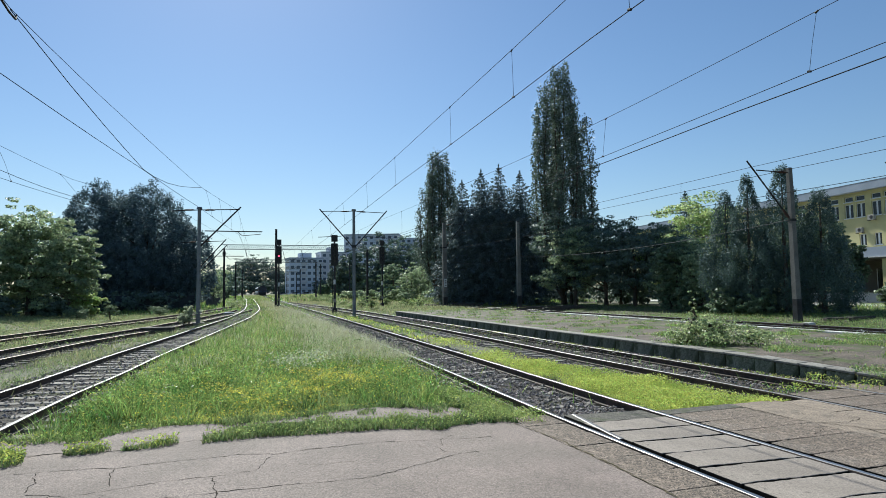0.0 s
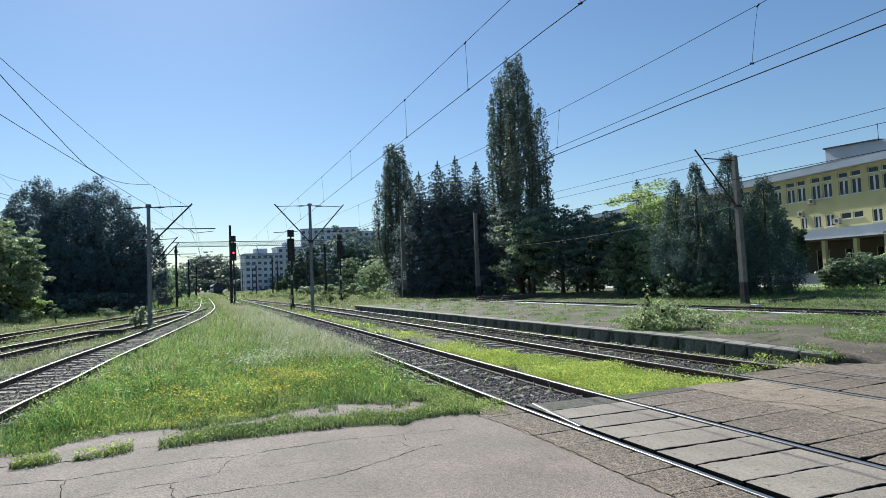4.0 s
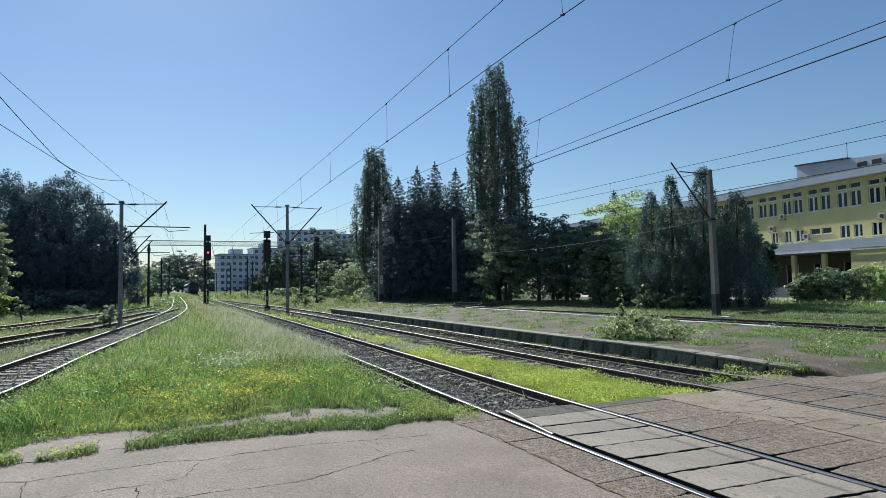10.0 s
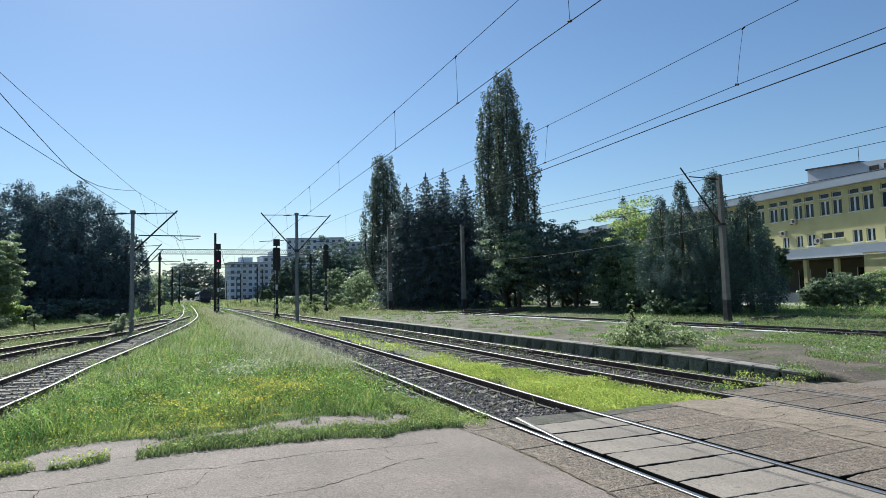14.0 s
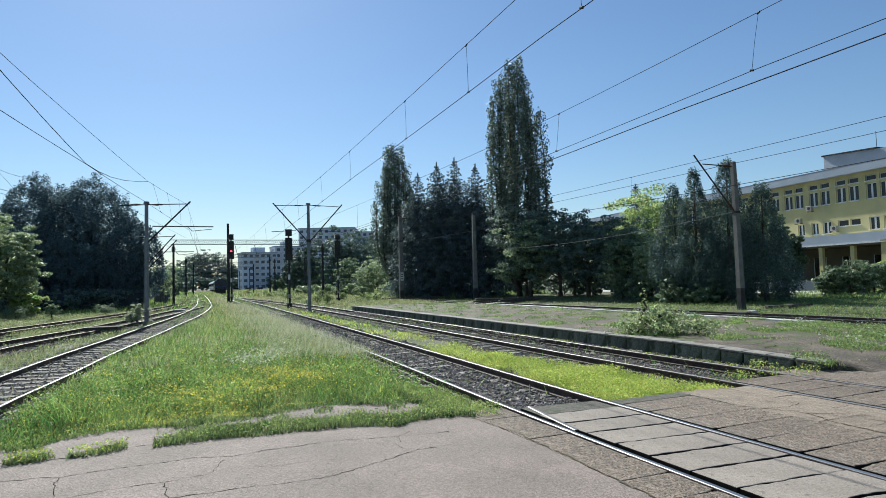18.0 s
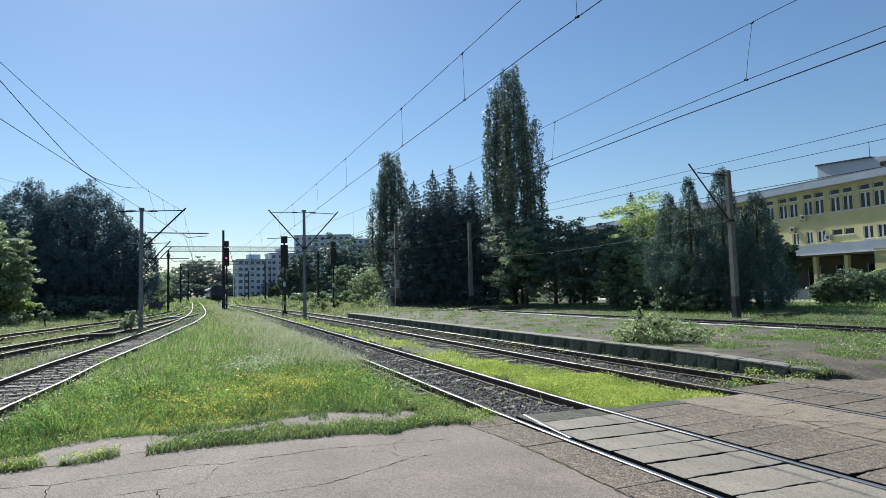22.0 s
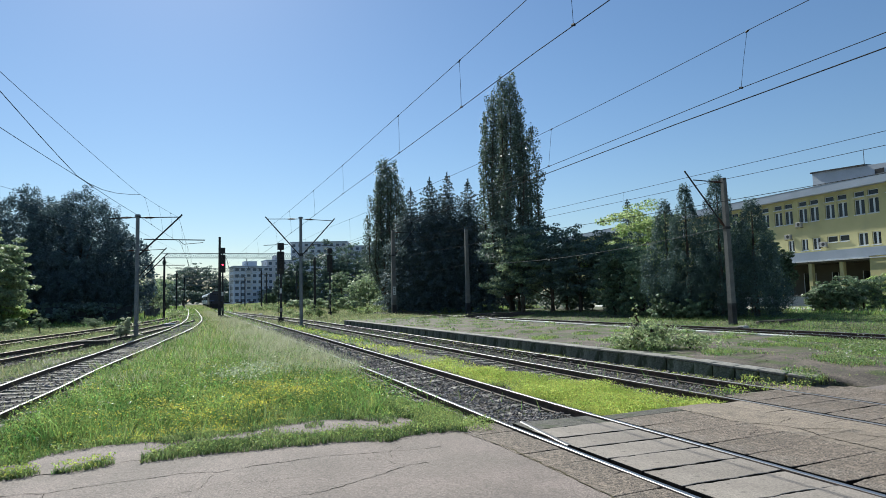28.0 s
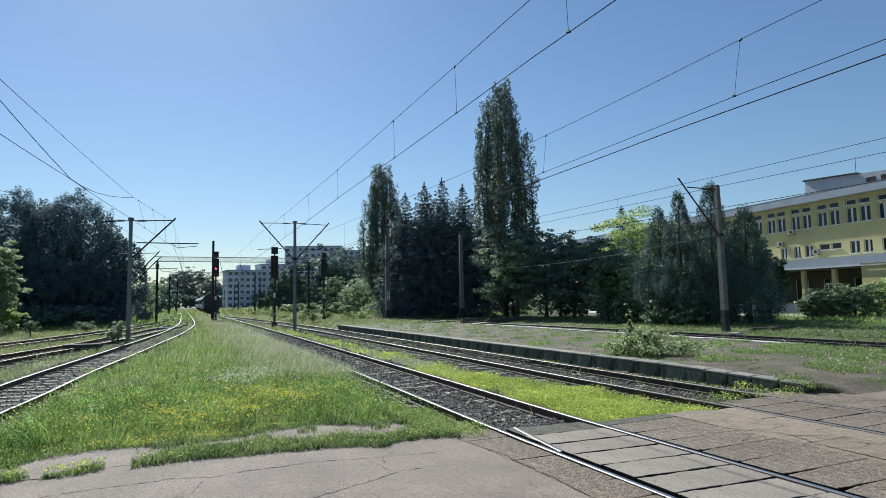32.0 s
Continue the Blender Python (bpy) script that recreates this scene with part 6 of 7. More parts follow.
tagged(new("meadow_leaves", leaves("meadow_leaves", np.stack([x, y, z], -1), 0.042, "grass", 334, 0.45, -0.3)), "dark green leafy plants in the meadow", "weeds", kind="stuff")
x, y = scatter(q, -0.8, 3.8, 12.5, 20, 420, lambda x, y: mound(x, y) * np.clip(1.4 * np.exp(-(((x - 1.5 - 0.35 * (y - 15)) / 0.9) ** 2 + ((y - 15.3) / 1.6) ** 2)) + 0.5 * ripple(x, y, 0.4, 14) - 0.35, 0.0, 1))
z = GROUND + 0.06 + (meadow_top(x, y) - GROUND - 0.06) * q.uniform(0.6, 1.2, len(x))
tagged(new("silvery_herbs", leaves("silvery_herbs", np.stack([x, y, z], -1), 0.06, "leaf_silver", 335, 0.4, -0.2)), "pale silvery leafy herbs in tall grass", "weeds", kind="stuff")

# grass strip and tufts on the asphalt edge
STRIP_B = [(-0.35, 7.97), (0.12, 8.0), (0.44, 7.98), (1.11, 7.9), (1.8, 7.83), (2.16, 7.73), (2.5, 7.5), (2.7, 7.66), (3.3, 7.76), (3.75, 7.4)]
STRIP_T = [(-0.35, 8.35), (0.0, 8.62), (0.48, 8.65), (1.2, 8.5), (1.96, 8.42), (2.69, 8.12), (3.27, 8.3), (3.75, 8.6)]


def strip(x, y):
    lo = np.interp(x, [p[0] for p in STRIP_B], [p[1] for p in STRIP_B]) + 0.04 * ripple(x, y, 0.2)
    hi = np.interp(x, [p[0] for p in STRIP_T], [p[1] for p in STRIP_T]) + 0.05 * ripple(x, y, 0.25, 2)
    a = (x > -0.4) & (x < 3.95) & (y > lo) & (y < hi)
    b = ((x + 0.95) / 0.31) ** 2 + ((y - 8.06 - 0.25 * (x + 0.95)) / 0.12) ** 2 < 1 + 0.4 * ripple(x, y, 0.15)
    c = (((x + 1.66) / 0.23) ** 2 + ((y - 8.07) / 0.15) ** 2 < 1 + 0.4 * ripple(x, y, 0.15)) | (((x + 2.45) / 0.25) ** 2 + ((y - 8.05 + 0.7 * (x + 2.45)) / 0.28) ** 2 < 1 + 0.6 * ripple(x, y, 0.15))
    d = (x > 3.2) & (x < 4.15) & (y > 7.72 + 0.1 * ripple(x, y, 0.2)) & (y < 10.5)
    edge = np.interp(x, [p[0] for p in FAR_EDGE], [p[1] for p in FAR_EDGE])
    e = (x > -0.4) & (x < 3.4) & (y > hi) & (y < edge + 0.05)
    f = (x > -2.9) & (x < 3.4) & (y < edge + 0.05) & (y > edge - 0.14 - 0.16 * ripple(x, y, 0.35, 3))
    return np.where(a, 1.0, 0) + np.where(b | c, 1.0, 0) + np.where(d, 0.9, 0) + np.where(e & (ripple(x, y, 0.22, 7) > 0.42), 0.5, 0) + np.where(f, 0.55, 0)


x, y = scatter(q, -2.9, 4.3, 7.3, 10.5, 3600, strip)
hh = q.uniform(0.03, 0.10, len(x)) * (1 + 0.5 * ripple(x, y, 0.3))
blades("edge_grass", x, y, np.where(x > 3.6, -0.15, -0.005), np.maximum(hh, 0.03), 0.0085 * q.uniform(0.6, 1.6, len(x)), q.uniform(0.2, 0.9, len(x)), "weed_green", 340, "short green weeds growing through broken asphalt", "grass")
x, y = scatter(q, -2.9, 4.3, 7.3, 10.2, 2600, lambda x, y: strip(x, y) * (0.6 + 0.6 * (x < -0.4) + 1.3 * (x > 3.1)))
P = np.stack([x, y, np.where(x > 3.6, np.where(y > 8.2, -0.12, -0.04), 0.0) + q.uniform(0.02, 0.12, len(x))], -1)
tagged(new("leafy_weeds", leaves("leafy_weeds", P[(x > -0.6) | (y > 8.5)], 0.022, "leaf_bright", 341, 0.8)), "bright leafy weeds along a broken asphalt edge", "weeds", kind="stuff")
tagged(new("flowering_weeds", leaves("flowering_weeds", P[(x <= -0.6) & (y <= 8.5)], 0.024, "low_plants", 342, 0.8)), "yellow-green flowering weeds along a broken asphalt edge", "weeds", kind="stuff")


# low bright plants between the straight track and the platform track
def low_strip(x, y):
    l, rr = px(T2, y) + 0.95, px(T3, y) - np.interp(y, [8.6, 10.2, 12.5, 20], [0.84, 1.1, 1.75, 1.6])
    e = np.clip(np.minimum(x - l, rr - x) / 0.35, 0, 1)
    e = e * (y > 7.45 + 0.12 * ripple(x, y, 0.4))
    bare = np.clip(0.72 - np.clip((y - 13) / 8, 0, 0.6) + 0.75 * ripple(x, y, 1.1, 4), 0.04, 1)
    hole = (1 - 0.97 * np.exp(-(((x - 8.4) / 0.8) ** 2 + ((y - 14.4) / 2.2) ** 4))) * (1 - 0.85 * np.exp(-(((x - 6.9) / 0.9) ** 2 + ((y - 18.5) / 2.2) ** 2)))
    return e * bare * hole


for k, (y0, y1, dens, s) in enumerate(((7.3, 13, 6400, 0.027), (13, 22, 1700, 0.038), (22, 45, 110, 0.08))):
    x, y = scatter(q, 5.8, 9.2, y0, y1, dens, low_strip)
    P = np.stack([x, y, GROUND + 0.06 + q.uniform(0.0, 0.16, len(x)) * (1 + 0.5 * ripple(x, y, 0.6))], -1)
    tagged(new("low_plants", leaves("low_plants", P, s, "low_plants", 350 + k, 0.8, -0.4)), "bright yellow-green creeping plants between tracks", "weeds", kind="stuff")


def plat_foot(x, y):
    """Weeds at the foot of the platform edge and round its low end."""
    d = x - np.array([plat_edge(v) for v in y])
    foot = np.clip(1 - np.abs(d + 0.28) / 0.3, 0, 1) * np.clip(0.35 + 0.9 * ripple(x, y, 0.9, 9), 0, 1)
    end = np.clip(1.2 - ((x - 11.75) / 0.6) ** 2 - ((y - 8.05) / 0.35) ** 2, 0, 1) + np.clip(0.5 - ((x - 10.35) / 0.25) ** 2 - ((y - 8.7) / 0.9) ** 2, 0, 1)
    seam = np.clip(1 - np.abs(y - 7.75 - 0.1 * ripple(x, y, 0.4)) / 0.16, 0, 1) * ((x < 13.5) & (x > 10.1)) * np.clip(0.15 + 0.6 * ripple(x, y, 0.6, 4), 0, 1)
    tongue = np.clip(1.1 - np.abs(x - 9.2) / 1.1, 0, 1) * np.clip(1 - np.abs(y - 8.0 - 0.12 * ripple(x, y, 0.4)) / 0.3, 0, 1) * np.clip(0.5 + 0.7 * ripple(x, y, 0.5, 2), 0, 1)
    return np.clip(foot * (y > 8) + end + seam + tongue, 0, 1)


x, y = scatter(q, 8.2, 14, 7.2, 30, 1500, plat_foot)
P = np.stack([x, y, np.where(y < 8.9, -0.02, GROUND + 0.06) + 0.02 + q.uniform(0.0, 0.13, len(x))], -1)
tagged(new("leafy_weeds", leaves("leafy_weeds", P, 0.03, "low_plants", 361, 0.8, -0.3)), "yellow-green weeds at the foot of the platform", "weeds", kind="stuff")
x, y = scatter(q, 8.2, 14, 7.2, 30, 260, plat_foot)
blades("edge_grass", x, y, np.where(y < 8.9, -0.02, GROUND), q.uniform(0.08, 0.26, len(x)), 0.009, q.uniform(0.2, 0.8, len(x)), "grass", 362, "grass tufts at the foot of the platform", "grass")


for k, (y0, y1, dens, w) in enumerate(((7.4, 13, 900, 0.008), (13, 22, 330, 0.012), (22, 45, 80, 0.025))):
    x, y = scatter(q, 5.8, 9.2, y0, y1, dens, low_strip)
    blades("low_grass", x, y, np.full_like(x, GROUND + 0.08), q.uniform(0.05, 0.2, len(x)) * (1 + 0.4 * ripple(x, y, 0.6)), w, q.uniform(0.2, 0.9, len(x)), "low_plants", 370 + k, "fine yellow-green shoots between tracks", "grass")


def off_track(x, y, m=1.35):
    d = np.ones_like(x)
    for p, hw in ((T1, 1.2), (T2, 1.4), (T3, 1.4), (T4, 0.7), (TA, 1.25), (TB, 0.85)):
        inside = (y > p[0][1]) & (y < p[-1][1]) & (np.abs(x - px(p, y)) < hw)
        d = np.where(inside, 0.12, d)
    return d


def left_field(x, y):
    ok = (x < px(T1, y) - 1.1) & (y > 10.2)
    return np.where(ok, off_track(x, y) * np.clip(0.6 + 0.7 * ripple(x, y, 1.6, 1), 0.3, 1), 0)


def right_field(x, y):
    ok = (x > px(T4, y) + 0.9) | ((x > 18.9) & (x < px(T4, y) + 0.9))
    return np.where(ok, off_track(x, y) * np.clip(0.75 + 0.5 * ripple(x, y, 2.0, 2), 0.15, 1), 0)


def mid_field(x, y):
    ok = (x > px(T2, y) + 1.2) & (x < np.where(y > 100, 70, 24)) & ((x < 10.4) | (y > 42.3))
    return np.where(ok, off_track(x, y) * np.clip(0.45 + 0.8 * ripple(x, y, 2.4, 3), 0.1, 1), 0)


def plat_field(x, y):
    ok = (x > plat_edge(10) + 0.25) & (x < 18.5)
    right = np.clip((x - 12.3 - (y - 8.4) * 0.8) / 1.2, 0, 1) * (y < 19)
    return np.where(ok, np.clip(0.9 * right * np.clip(1.0 + 1.1 * ripple(x, y, 0.5, 3), 0, 1.2) + 1.6 * (ripple(x, y, 0.8, 7) - 0.16), 0, 1) + 0.0, 0)


def far_gap(x, y):
    return np.where((x < px(T2, y) - 1.3) & ((y > 152) | (x > px(T1, y) + 1.0)), np.clip(0.7 + 0.5 * ripple(x, y, 3.0, 5), 0.2, 1), 0)


FIELDS = (
    ("rough_grass", left_field, -14, 1, 10.2, 26, 230, 0.012, 0.13, "weed_green", "rough grass between the sidings"),
    ("rough_grass", left_field, -24, 4, 26, 60, 60, 0.026, 0.17, "weed_light", "rough grass between the sidings"),
    ("dry_grass", left_field, -24, 4, 20, 60, 60, 0.013, 0.26, "grass_dry", "dry pale grass along the sidings"),
    ("rough_grass", left_field, -22, 6, 60, 110, 14, 0.06, 0.5, "grass", "rough grass between the sidings"),
    ("rough_grass", right_field, 19, 40, 8, 34, 120, 0.019, 0.12, "grass", "sunny rough grass behind the rear track"),
    ("rough_grass", right_field, 19, 34, 34, 66, 45, 0.034, 0.15, "weed_green", "sunny rough grass behind the rear track"),
    ("rough_grass", right_field, 36, 60, 8, 34, 25, 0.045, 0.3, "grass", "sunny rough grass behind the rear track"),
)
MORE_FIELDS = (
    ("rough_grass", mid_field, 6, 24, 22, 50, 50, 0.03, 0.22, "grass", "patchy grass around the yard tracks"),
    ("rough_grass", mid_field, 5, 34, 50, 110, 11, 0.05, 0.3, "weed_light", "patchy grass around the yard tracks"),
    ("dry_grass", mid_field, 5, 34, 45, 110, 24, 0.045, 0.38, "grass_dry", "dry pale grass around the yard tracks"),
    ("dry_grass", mid_field, 3, 60, 110, 260, 3, 0.2, 0.8, "grass_dry", "dry pale grass around the yard tracks"),
    ("rough_grass", mid_field, 3, 60, 110, 260, 4, 0.2, 0.7, "grass", "weedy grass around the far yard tracks"),
    ("rough_grass", far_gap, 2, 9, 110, 260, 14, 0.12, 0.6, "grass", "weedy grass between the far tracks"),
    ("dry_grass", far_gap, 2, 9, 110, 260, 6, 0.12, 0.7, "grass_dry", "dry grass between the far tracks"),
    ("rough_grass", left_field, -30, 6, 100, 260, 3, 0.2, 0.7, "grass", "weedy grass beside the far sidings"),
    ("rough_grass", right_field, 24, 40, 60, 112, 22, 0.06, 0.5, "grass", "weedy grass at the yard edge"),
    ("platform_grass", plat_field, 10.8, 19.6, 7.5, 20, 900, 0.009, 0.085, "grass", "low grass spreading over the platform"),
    ("platform_grass", plat_field, 10.8, 19.6, 20, 42, 260, 0.015, 0.08, "grass", "low grass spreading over the platform"),
)
for k, (nm, mask, x0, x1, y0, y1, dens, w, tall, m, lab) in enumerate(FIELDS + MORE_FIELDS):
    x, y = scatter(q, x0, x1, y0, y1, dens, mask)
    if nm == "platform_grass":
        z = np.array([plat_rise(v) for v in y]) - 0.13 * np.clip((x - 10.8) / 8.6 - 0.3, 0, 1) - 0.01
    else:
        z = ground_height(x, y)
    hh = tall * q.uniform(0.45, 1.2, len(x)) * (1 + 0.4 * ripple(x, y, 1.0, k))
    blades(nm, x, y, z, np.maximum(hh, 0.03), w * q.uniform(0.7, 1.4, len(x)), q.uniform(0.15, 0.85, len(x)), m, 400 + k, lab, "grass")
for k, (y0, y1, dens, sz) in enumerate(((7.4, 14, 700, 0.034), (14, 24, 260, 0.05), (24, 42, 60, 0.09))):
    x, y = scatter(q, 10.8, 19.4, y0, y1, dens, lambda x, y: np.clip(plat_field(x, y) * 0.7 + np.where(plat_field(x, y) > 0, 0.5, 0) * (ripple(x, y, 0.35, 11) > 0.55), 0, 1))
    z = np.array([plat_rise(v) for v in y]) - 0.13 * np.clip((x - 10.8) / 8.6 - 0.3, 0, 1)
    P = np.stack([x, y, z + q.uniform(0.0, 0.09, len(x)) * (1 + 0.6 * ripple(x, y, 0.3))], -1)
    tagged(new("platform_weeds", leaves("platform_weeds", P, sz, "weed_light", 450 + k, 0.8, -0.2)), "low leafy weeds rooted in the cracked platform", "weeds", kind="stuff")
x, y = scatter(q, 12.5, 19.5, 8, 17, 12, plat_field)
dots("white_flowers", x, y, 0.25 + q.uniform(0.08, 0.16, len(x)), 0.05, "petal_white", 431, "small white flowers in platform grass")

# leafy herbs on open ground
for k, (mask, x0, x1, y0, y1, dens, sz, m) in enumerate(((left_field, -13, -3, 10.2, 24, 220, 0.035, "weed_light"), (left_field, -20, 0, 24, 60, 60, 0.075, "weed_light"), (right_field, 19, 36, 8, 32, 110, 0.06, "weed_green"), (mid_field, 6, 24, 42, 75, 40, 0.1, "weed_light"))):
    x, y = scatter(q, x0, x1, y0, y1, dens, mask)
    P = np.stack([x, y, ground_height(x, y) + q.uniform(0.0, 3.0 * sz, len(x)) * (1 + 0.6 * ripple(x, y, 0.6, 5))], -1)
    tagged(new("leafy_weeds", leaves("leafy_weeds", P, sz, m, 470 + k, 0.7, -0.2)), "low leafy herbs on the stony ground of the yard", "weeds", kind="stuff")

# weeds in the ballast
for k, (path, y0, y1, dens) in enumerate(((T1, 10, 34, 5), (T2, 8, 30, 4), (T3, 8, 34, 9), (T1, 34, 140, 14), (T2, 34, 170, 12))):
    y = q.uniform(y0, y1, int((y1 - y0) * dens * 3))
    x = px(path, y) + q.uniform(-1.2, 1.2, len(y))
    blades("ballast_weeds", x, y, np.full_like(x, -0.2), q.uniform(0.08, 0.3, len(x)), 0.014 + 0.0006 * np.maximum(y - 34, 0), q.uniform(0.2, 0.8, len(x)), "grass_dry" if k == 0 else "grass", 440 + k, "thin weeds sprouting from track ballast", "weeds")


# ---- yellow school building ----
def wall_holes(g, y0, y1, z0, z1, x0, x1, holes):
    ys = sorted({y0, y1, *[h[0] for h in holes], *[h[1] for h in holes]})
    for a, b in zip(ys, ys[1:]):
        cuts = sorted((h[2], h[3]) for h in holes if h[0] <= a + 1e-6 and h[1] >= b - 1e-6)
        z = z0
        for c, d in cuts:
            if c > z:
                g.box(x0, x1, a, b, z, c)
            z = d
        if z1 > z:
            g.box(x0, x1, a, b, z, z1)


def build_school():
    t = thing("school_building", "long three-storey yellow building with white windows and grey cornice", "building", pose(66.41, 41.11, 0, 0, 0, -6.684))
    s0, s1 = -16.0, 66.0
    holes_up, holes_low = [], []
    s = -12.92
    while s < s1 - 4:
        holes_up += [(s, s + 1.18, 9.35, 10.98), (s + 1.53, s + 2.71, 9.35, 10.98), (s, s + 1.18, 11.26, 11.85), (s + 1.53, s + 2.71, 11.26, 11.85)]
        s += 3.53
    holes_low = [(8.3, 9.2, 6.05, 7.4), (6.4, 7.3, 6.05, 7.4), (4.75, 5.8, 6.05, 7.4), (2.6, 3.9, 6.7, 7.4), (1.2, 2.4, 6.7, 7.4), (-0.9, 0.2, 6.05, 7.4), (-2.3, -1.35, 6.05, 7.4), (-4.35, -3.3, 6.05, 7.4), (-6.3, -5.2, 6.05, 7.4), (-8.2, -7.1, 6.05, 7.4)]
    s = 11.2
    while s < s1 - 4:
        holes_low += [(s, s + 1.1, 6.05, 7.4), (s + 1.5, s + 2.6, 6.05, 7.4)]
        s += 3.53
    g = Geo()
    wall_holes(g, s0, s1, 4.4, 12.27, 0.0, 0.35, holes_up + holes_low)
    part("wall", g, "yellow_wall", t)
    part("side_wall", Geo().box(0.35, 14, s0, s0 + 0.35, 0, 12.3).box(0.35, 14, s1 - 0.35, s1, 0, 12.3).box(13.65, 14, s0, s1, 0, 12.3), "yellow_wall", t)
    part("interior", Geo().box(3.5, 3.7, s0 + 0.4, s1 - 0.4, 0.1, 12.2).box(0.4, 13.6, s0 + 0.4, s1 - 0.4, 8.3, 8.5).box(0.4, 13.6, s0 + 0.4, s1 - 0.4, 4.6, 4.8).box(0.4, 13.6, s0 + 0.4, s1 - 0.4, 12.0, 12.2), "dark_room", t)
    part("cornice", Geo().box(-0.75, 0.2, s0 - 0.5, s1 + 0.5, 12.28, 13.12), "cornice", t, "blue-grey sheet metal cornice")
    part("cornice_edge", Geo().box(-0.765, -0.6, s0 - 0.5, s1 + 0.5, 13.124, 13.2), "steel_grey", t)
    part("roof", Geo().box(-0.2, 14.5, s0 - 0.4, s1 + 0.4, 12.9, 13.05), "roof_grey", t)
    # attic storey set back
    prof = [(-12.0, 13.0), (7.4, 13.0), (7.4, 15.4), (0.7, 14.95), (-12.0, 14.1)]
    n = len(prof)
    ro = part("roof_house", Geo().add([(x, sy, z) for x in (2.5, 9.5) for sy, z in prof], [tuple(range(n)), tuple(range(2 * n - 1, n - 1, -1))] + [(i, n + i, n + (i + 1) % n, (i + 1) % n) for i in range(n)]), "roof_house_wall", t, "white rendered roof house")
    part("roof_cover", Geo().tube((6, 7.5, 15.43), (6, 0.7, 14.98), 0.06, n=4).box(2.3, 9.7, 7.3, 7.55, 15.36, 15.5).add([(2.25, 7.4, 15.405), (9.7, 7.4, 15.405), (9.7, 0.7, 14.955), (2.25, 0.7, 14.955), (2.25, 7.4, 15.52), (9.7, 7.4, 15.52), (9.7, 0.7, 15.1), (2.25, 0.7, 15.1)],
                             [(3, 2, 1, 0), (4, 5, 6, 7), (0, 1, 5, 4), (1, 2, 6, 5), (2, 3, 7, 6), (3, 0, 4, 7)]), "steel_dark", ro)
    for sy in (-2.9, -1.3):
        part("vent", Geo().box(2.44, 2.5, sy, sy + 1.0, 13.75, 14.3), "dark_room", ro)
    part("aerial", Geo().tube((4, 2, 15.2), (4, 2, 17.2), 0.03, n=5), "steel_dark", ro)
    # canopy band and ground floor
    part("canopy", Geo().box(-2.2, 0.0, -2.5, 22, 4.55, 5.68).box(-2.2, 0.0, s0, -2.5, 4.8, 5.68), "cornice", t, "pale grey canopy band")
    part("canopy_edge", Geo().box(-2.3, -2.2, s0, 22, 4.56, 4.66), "white_paint", t)
    part("porch_block", Geo().box(-2.1, 2.5, s0, -2.5, 0, 4.78), "yellow_wall", t)
    # wall and ceiling under the canopy, shade included in their colour
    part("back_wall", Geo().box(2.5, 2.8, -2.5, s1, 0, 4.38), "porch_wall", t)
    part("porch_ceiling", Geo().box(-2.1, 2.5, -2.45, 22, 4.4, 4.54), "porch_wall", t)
    part("lower_wall", Geo().box(0.0, 0.35, 22, s1, 0, 4.4), "yellow_wall", t)
    for sy in (0.78, 4.6, 8.4, 12.2, 16.0, 19.8):
        part("pillar", Geo().cbox(-1.95, -1.55, sy - 0.22, sy + 0.22, 0, 4.39, 0.01), "yellow_wall", t)
    for sy in (0.2, 4.0, 7.8, 11.5, 15.2):
        w = part("ground_window", Geo().box(2.42, 2.5, sy, sy + 1.6, 1.1, 3.4), "glass", t)
        part("frame", Geo().box(2.38, 2.44, sy - 0.06, sy + 0.02, 1.05, 3.45).box(2.38, 2.44, sy + 1.58, sy + 1.66, 1.05, 3.45).box(2.38, 2.44, sy + 0.76, sy + 0.84, 1.1, 3.4), "frame_white", w)
    r = random.Random(6)
    for a, b, c, d in holes_up + holes_low:
        if a > 48:
            continue
        w = part("window", Geo().box(0.14, 0.2, a, a + 0.07, c, d).box(0.14, 0.2, b - 0.07, b, c, d).box(0.14, 0.2, a + 0.07, b - 0.07, d - 0.07, d).box(0.14, 0.2, a + 0.07, b - 0.07, c, c + 0.07), "frame_white", t)
        if d - c > 1:
            part("mullion", Geo().box(0.135, 0.2, (a + b) / 2 - 0.1, (a + b) / 2 + 0.1, c + 0.07, d - 0.07), "frame_white", w)
        part("sill", Geo().box(-0.1, 0.16, a - 0.05, b + 0.05, c - 0.07, c - 0.003), "frame_white", w)
        part("pane", Geo().box(0.17, 0.18, a + 0.07, b - 0.07, c + 0.07, d - 0.07), "glass", w)
    for sy, z in ((7.3, 9.15), (8.9, 7.85), (4.2, 6.55), (-4.6, 7.9)):
        ac = part("air_conditioner", Geo().cbox(-0.4, -0.06, sy - 0.38, sy + 0.38, z - 0.27, z + 0.27, 0.03), "ac_case", t)
        part("fan", Geo().tube((-0.41, sy - 0.08, z), (-0.402, sy - 0.08, z), 0.2, n=16), "steel_dark", ac)
        part("bracket", Geo().box(-0.4, 0.0, sy - 0.4, sy - 0.34, z - 0.38, z - 0.32).box(-0.4, 0.0, sy + 0.34, sy + 0.4, z - 0.38, z - 0.32), "steel_dark", ac)


build_school()
t = thing("yard_wall", "low pale boundary wall behind the trees", "wall", pose(0, 0, 0))
part("wall", Geo().box(52, 52.25, 14, 60, -0.3, 0.95), "white_wall", t)
part("coping", Geo().box(51.95, 52.3, 14, 60, 0.953, 1.02), "concrete", t)


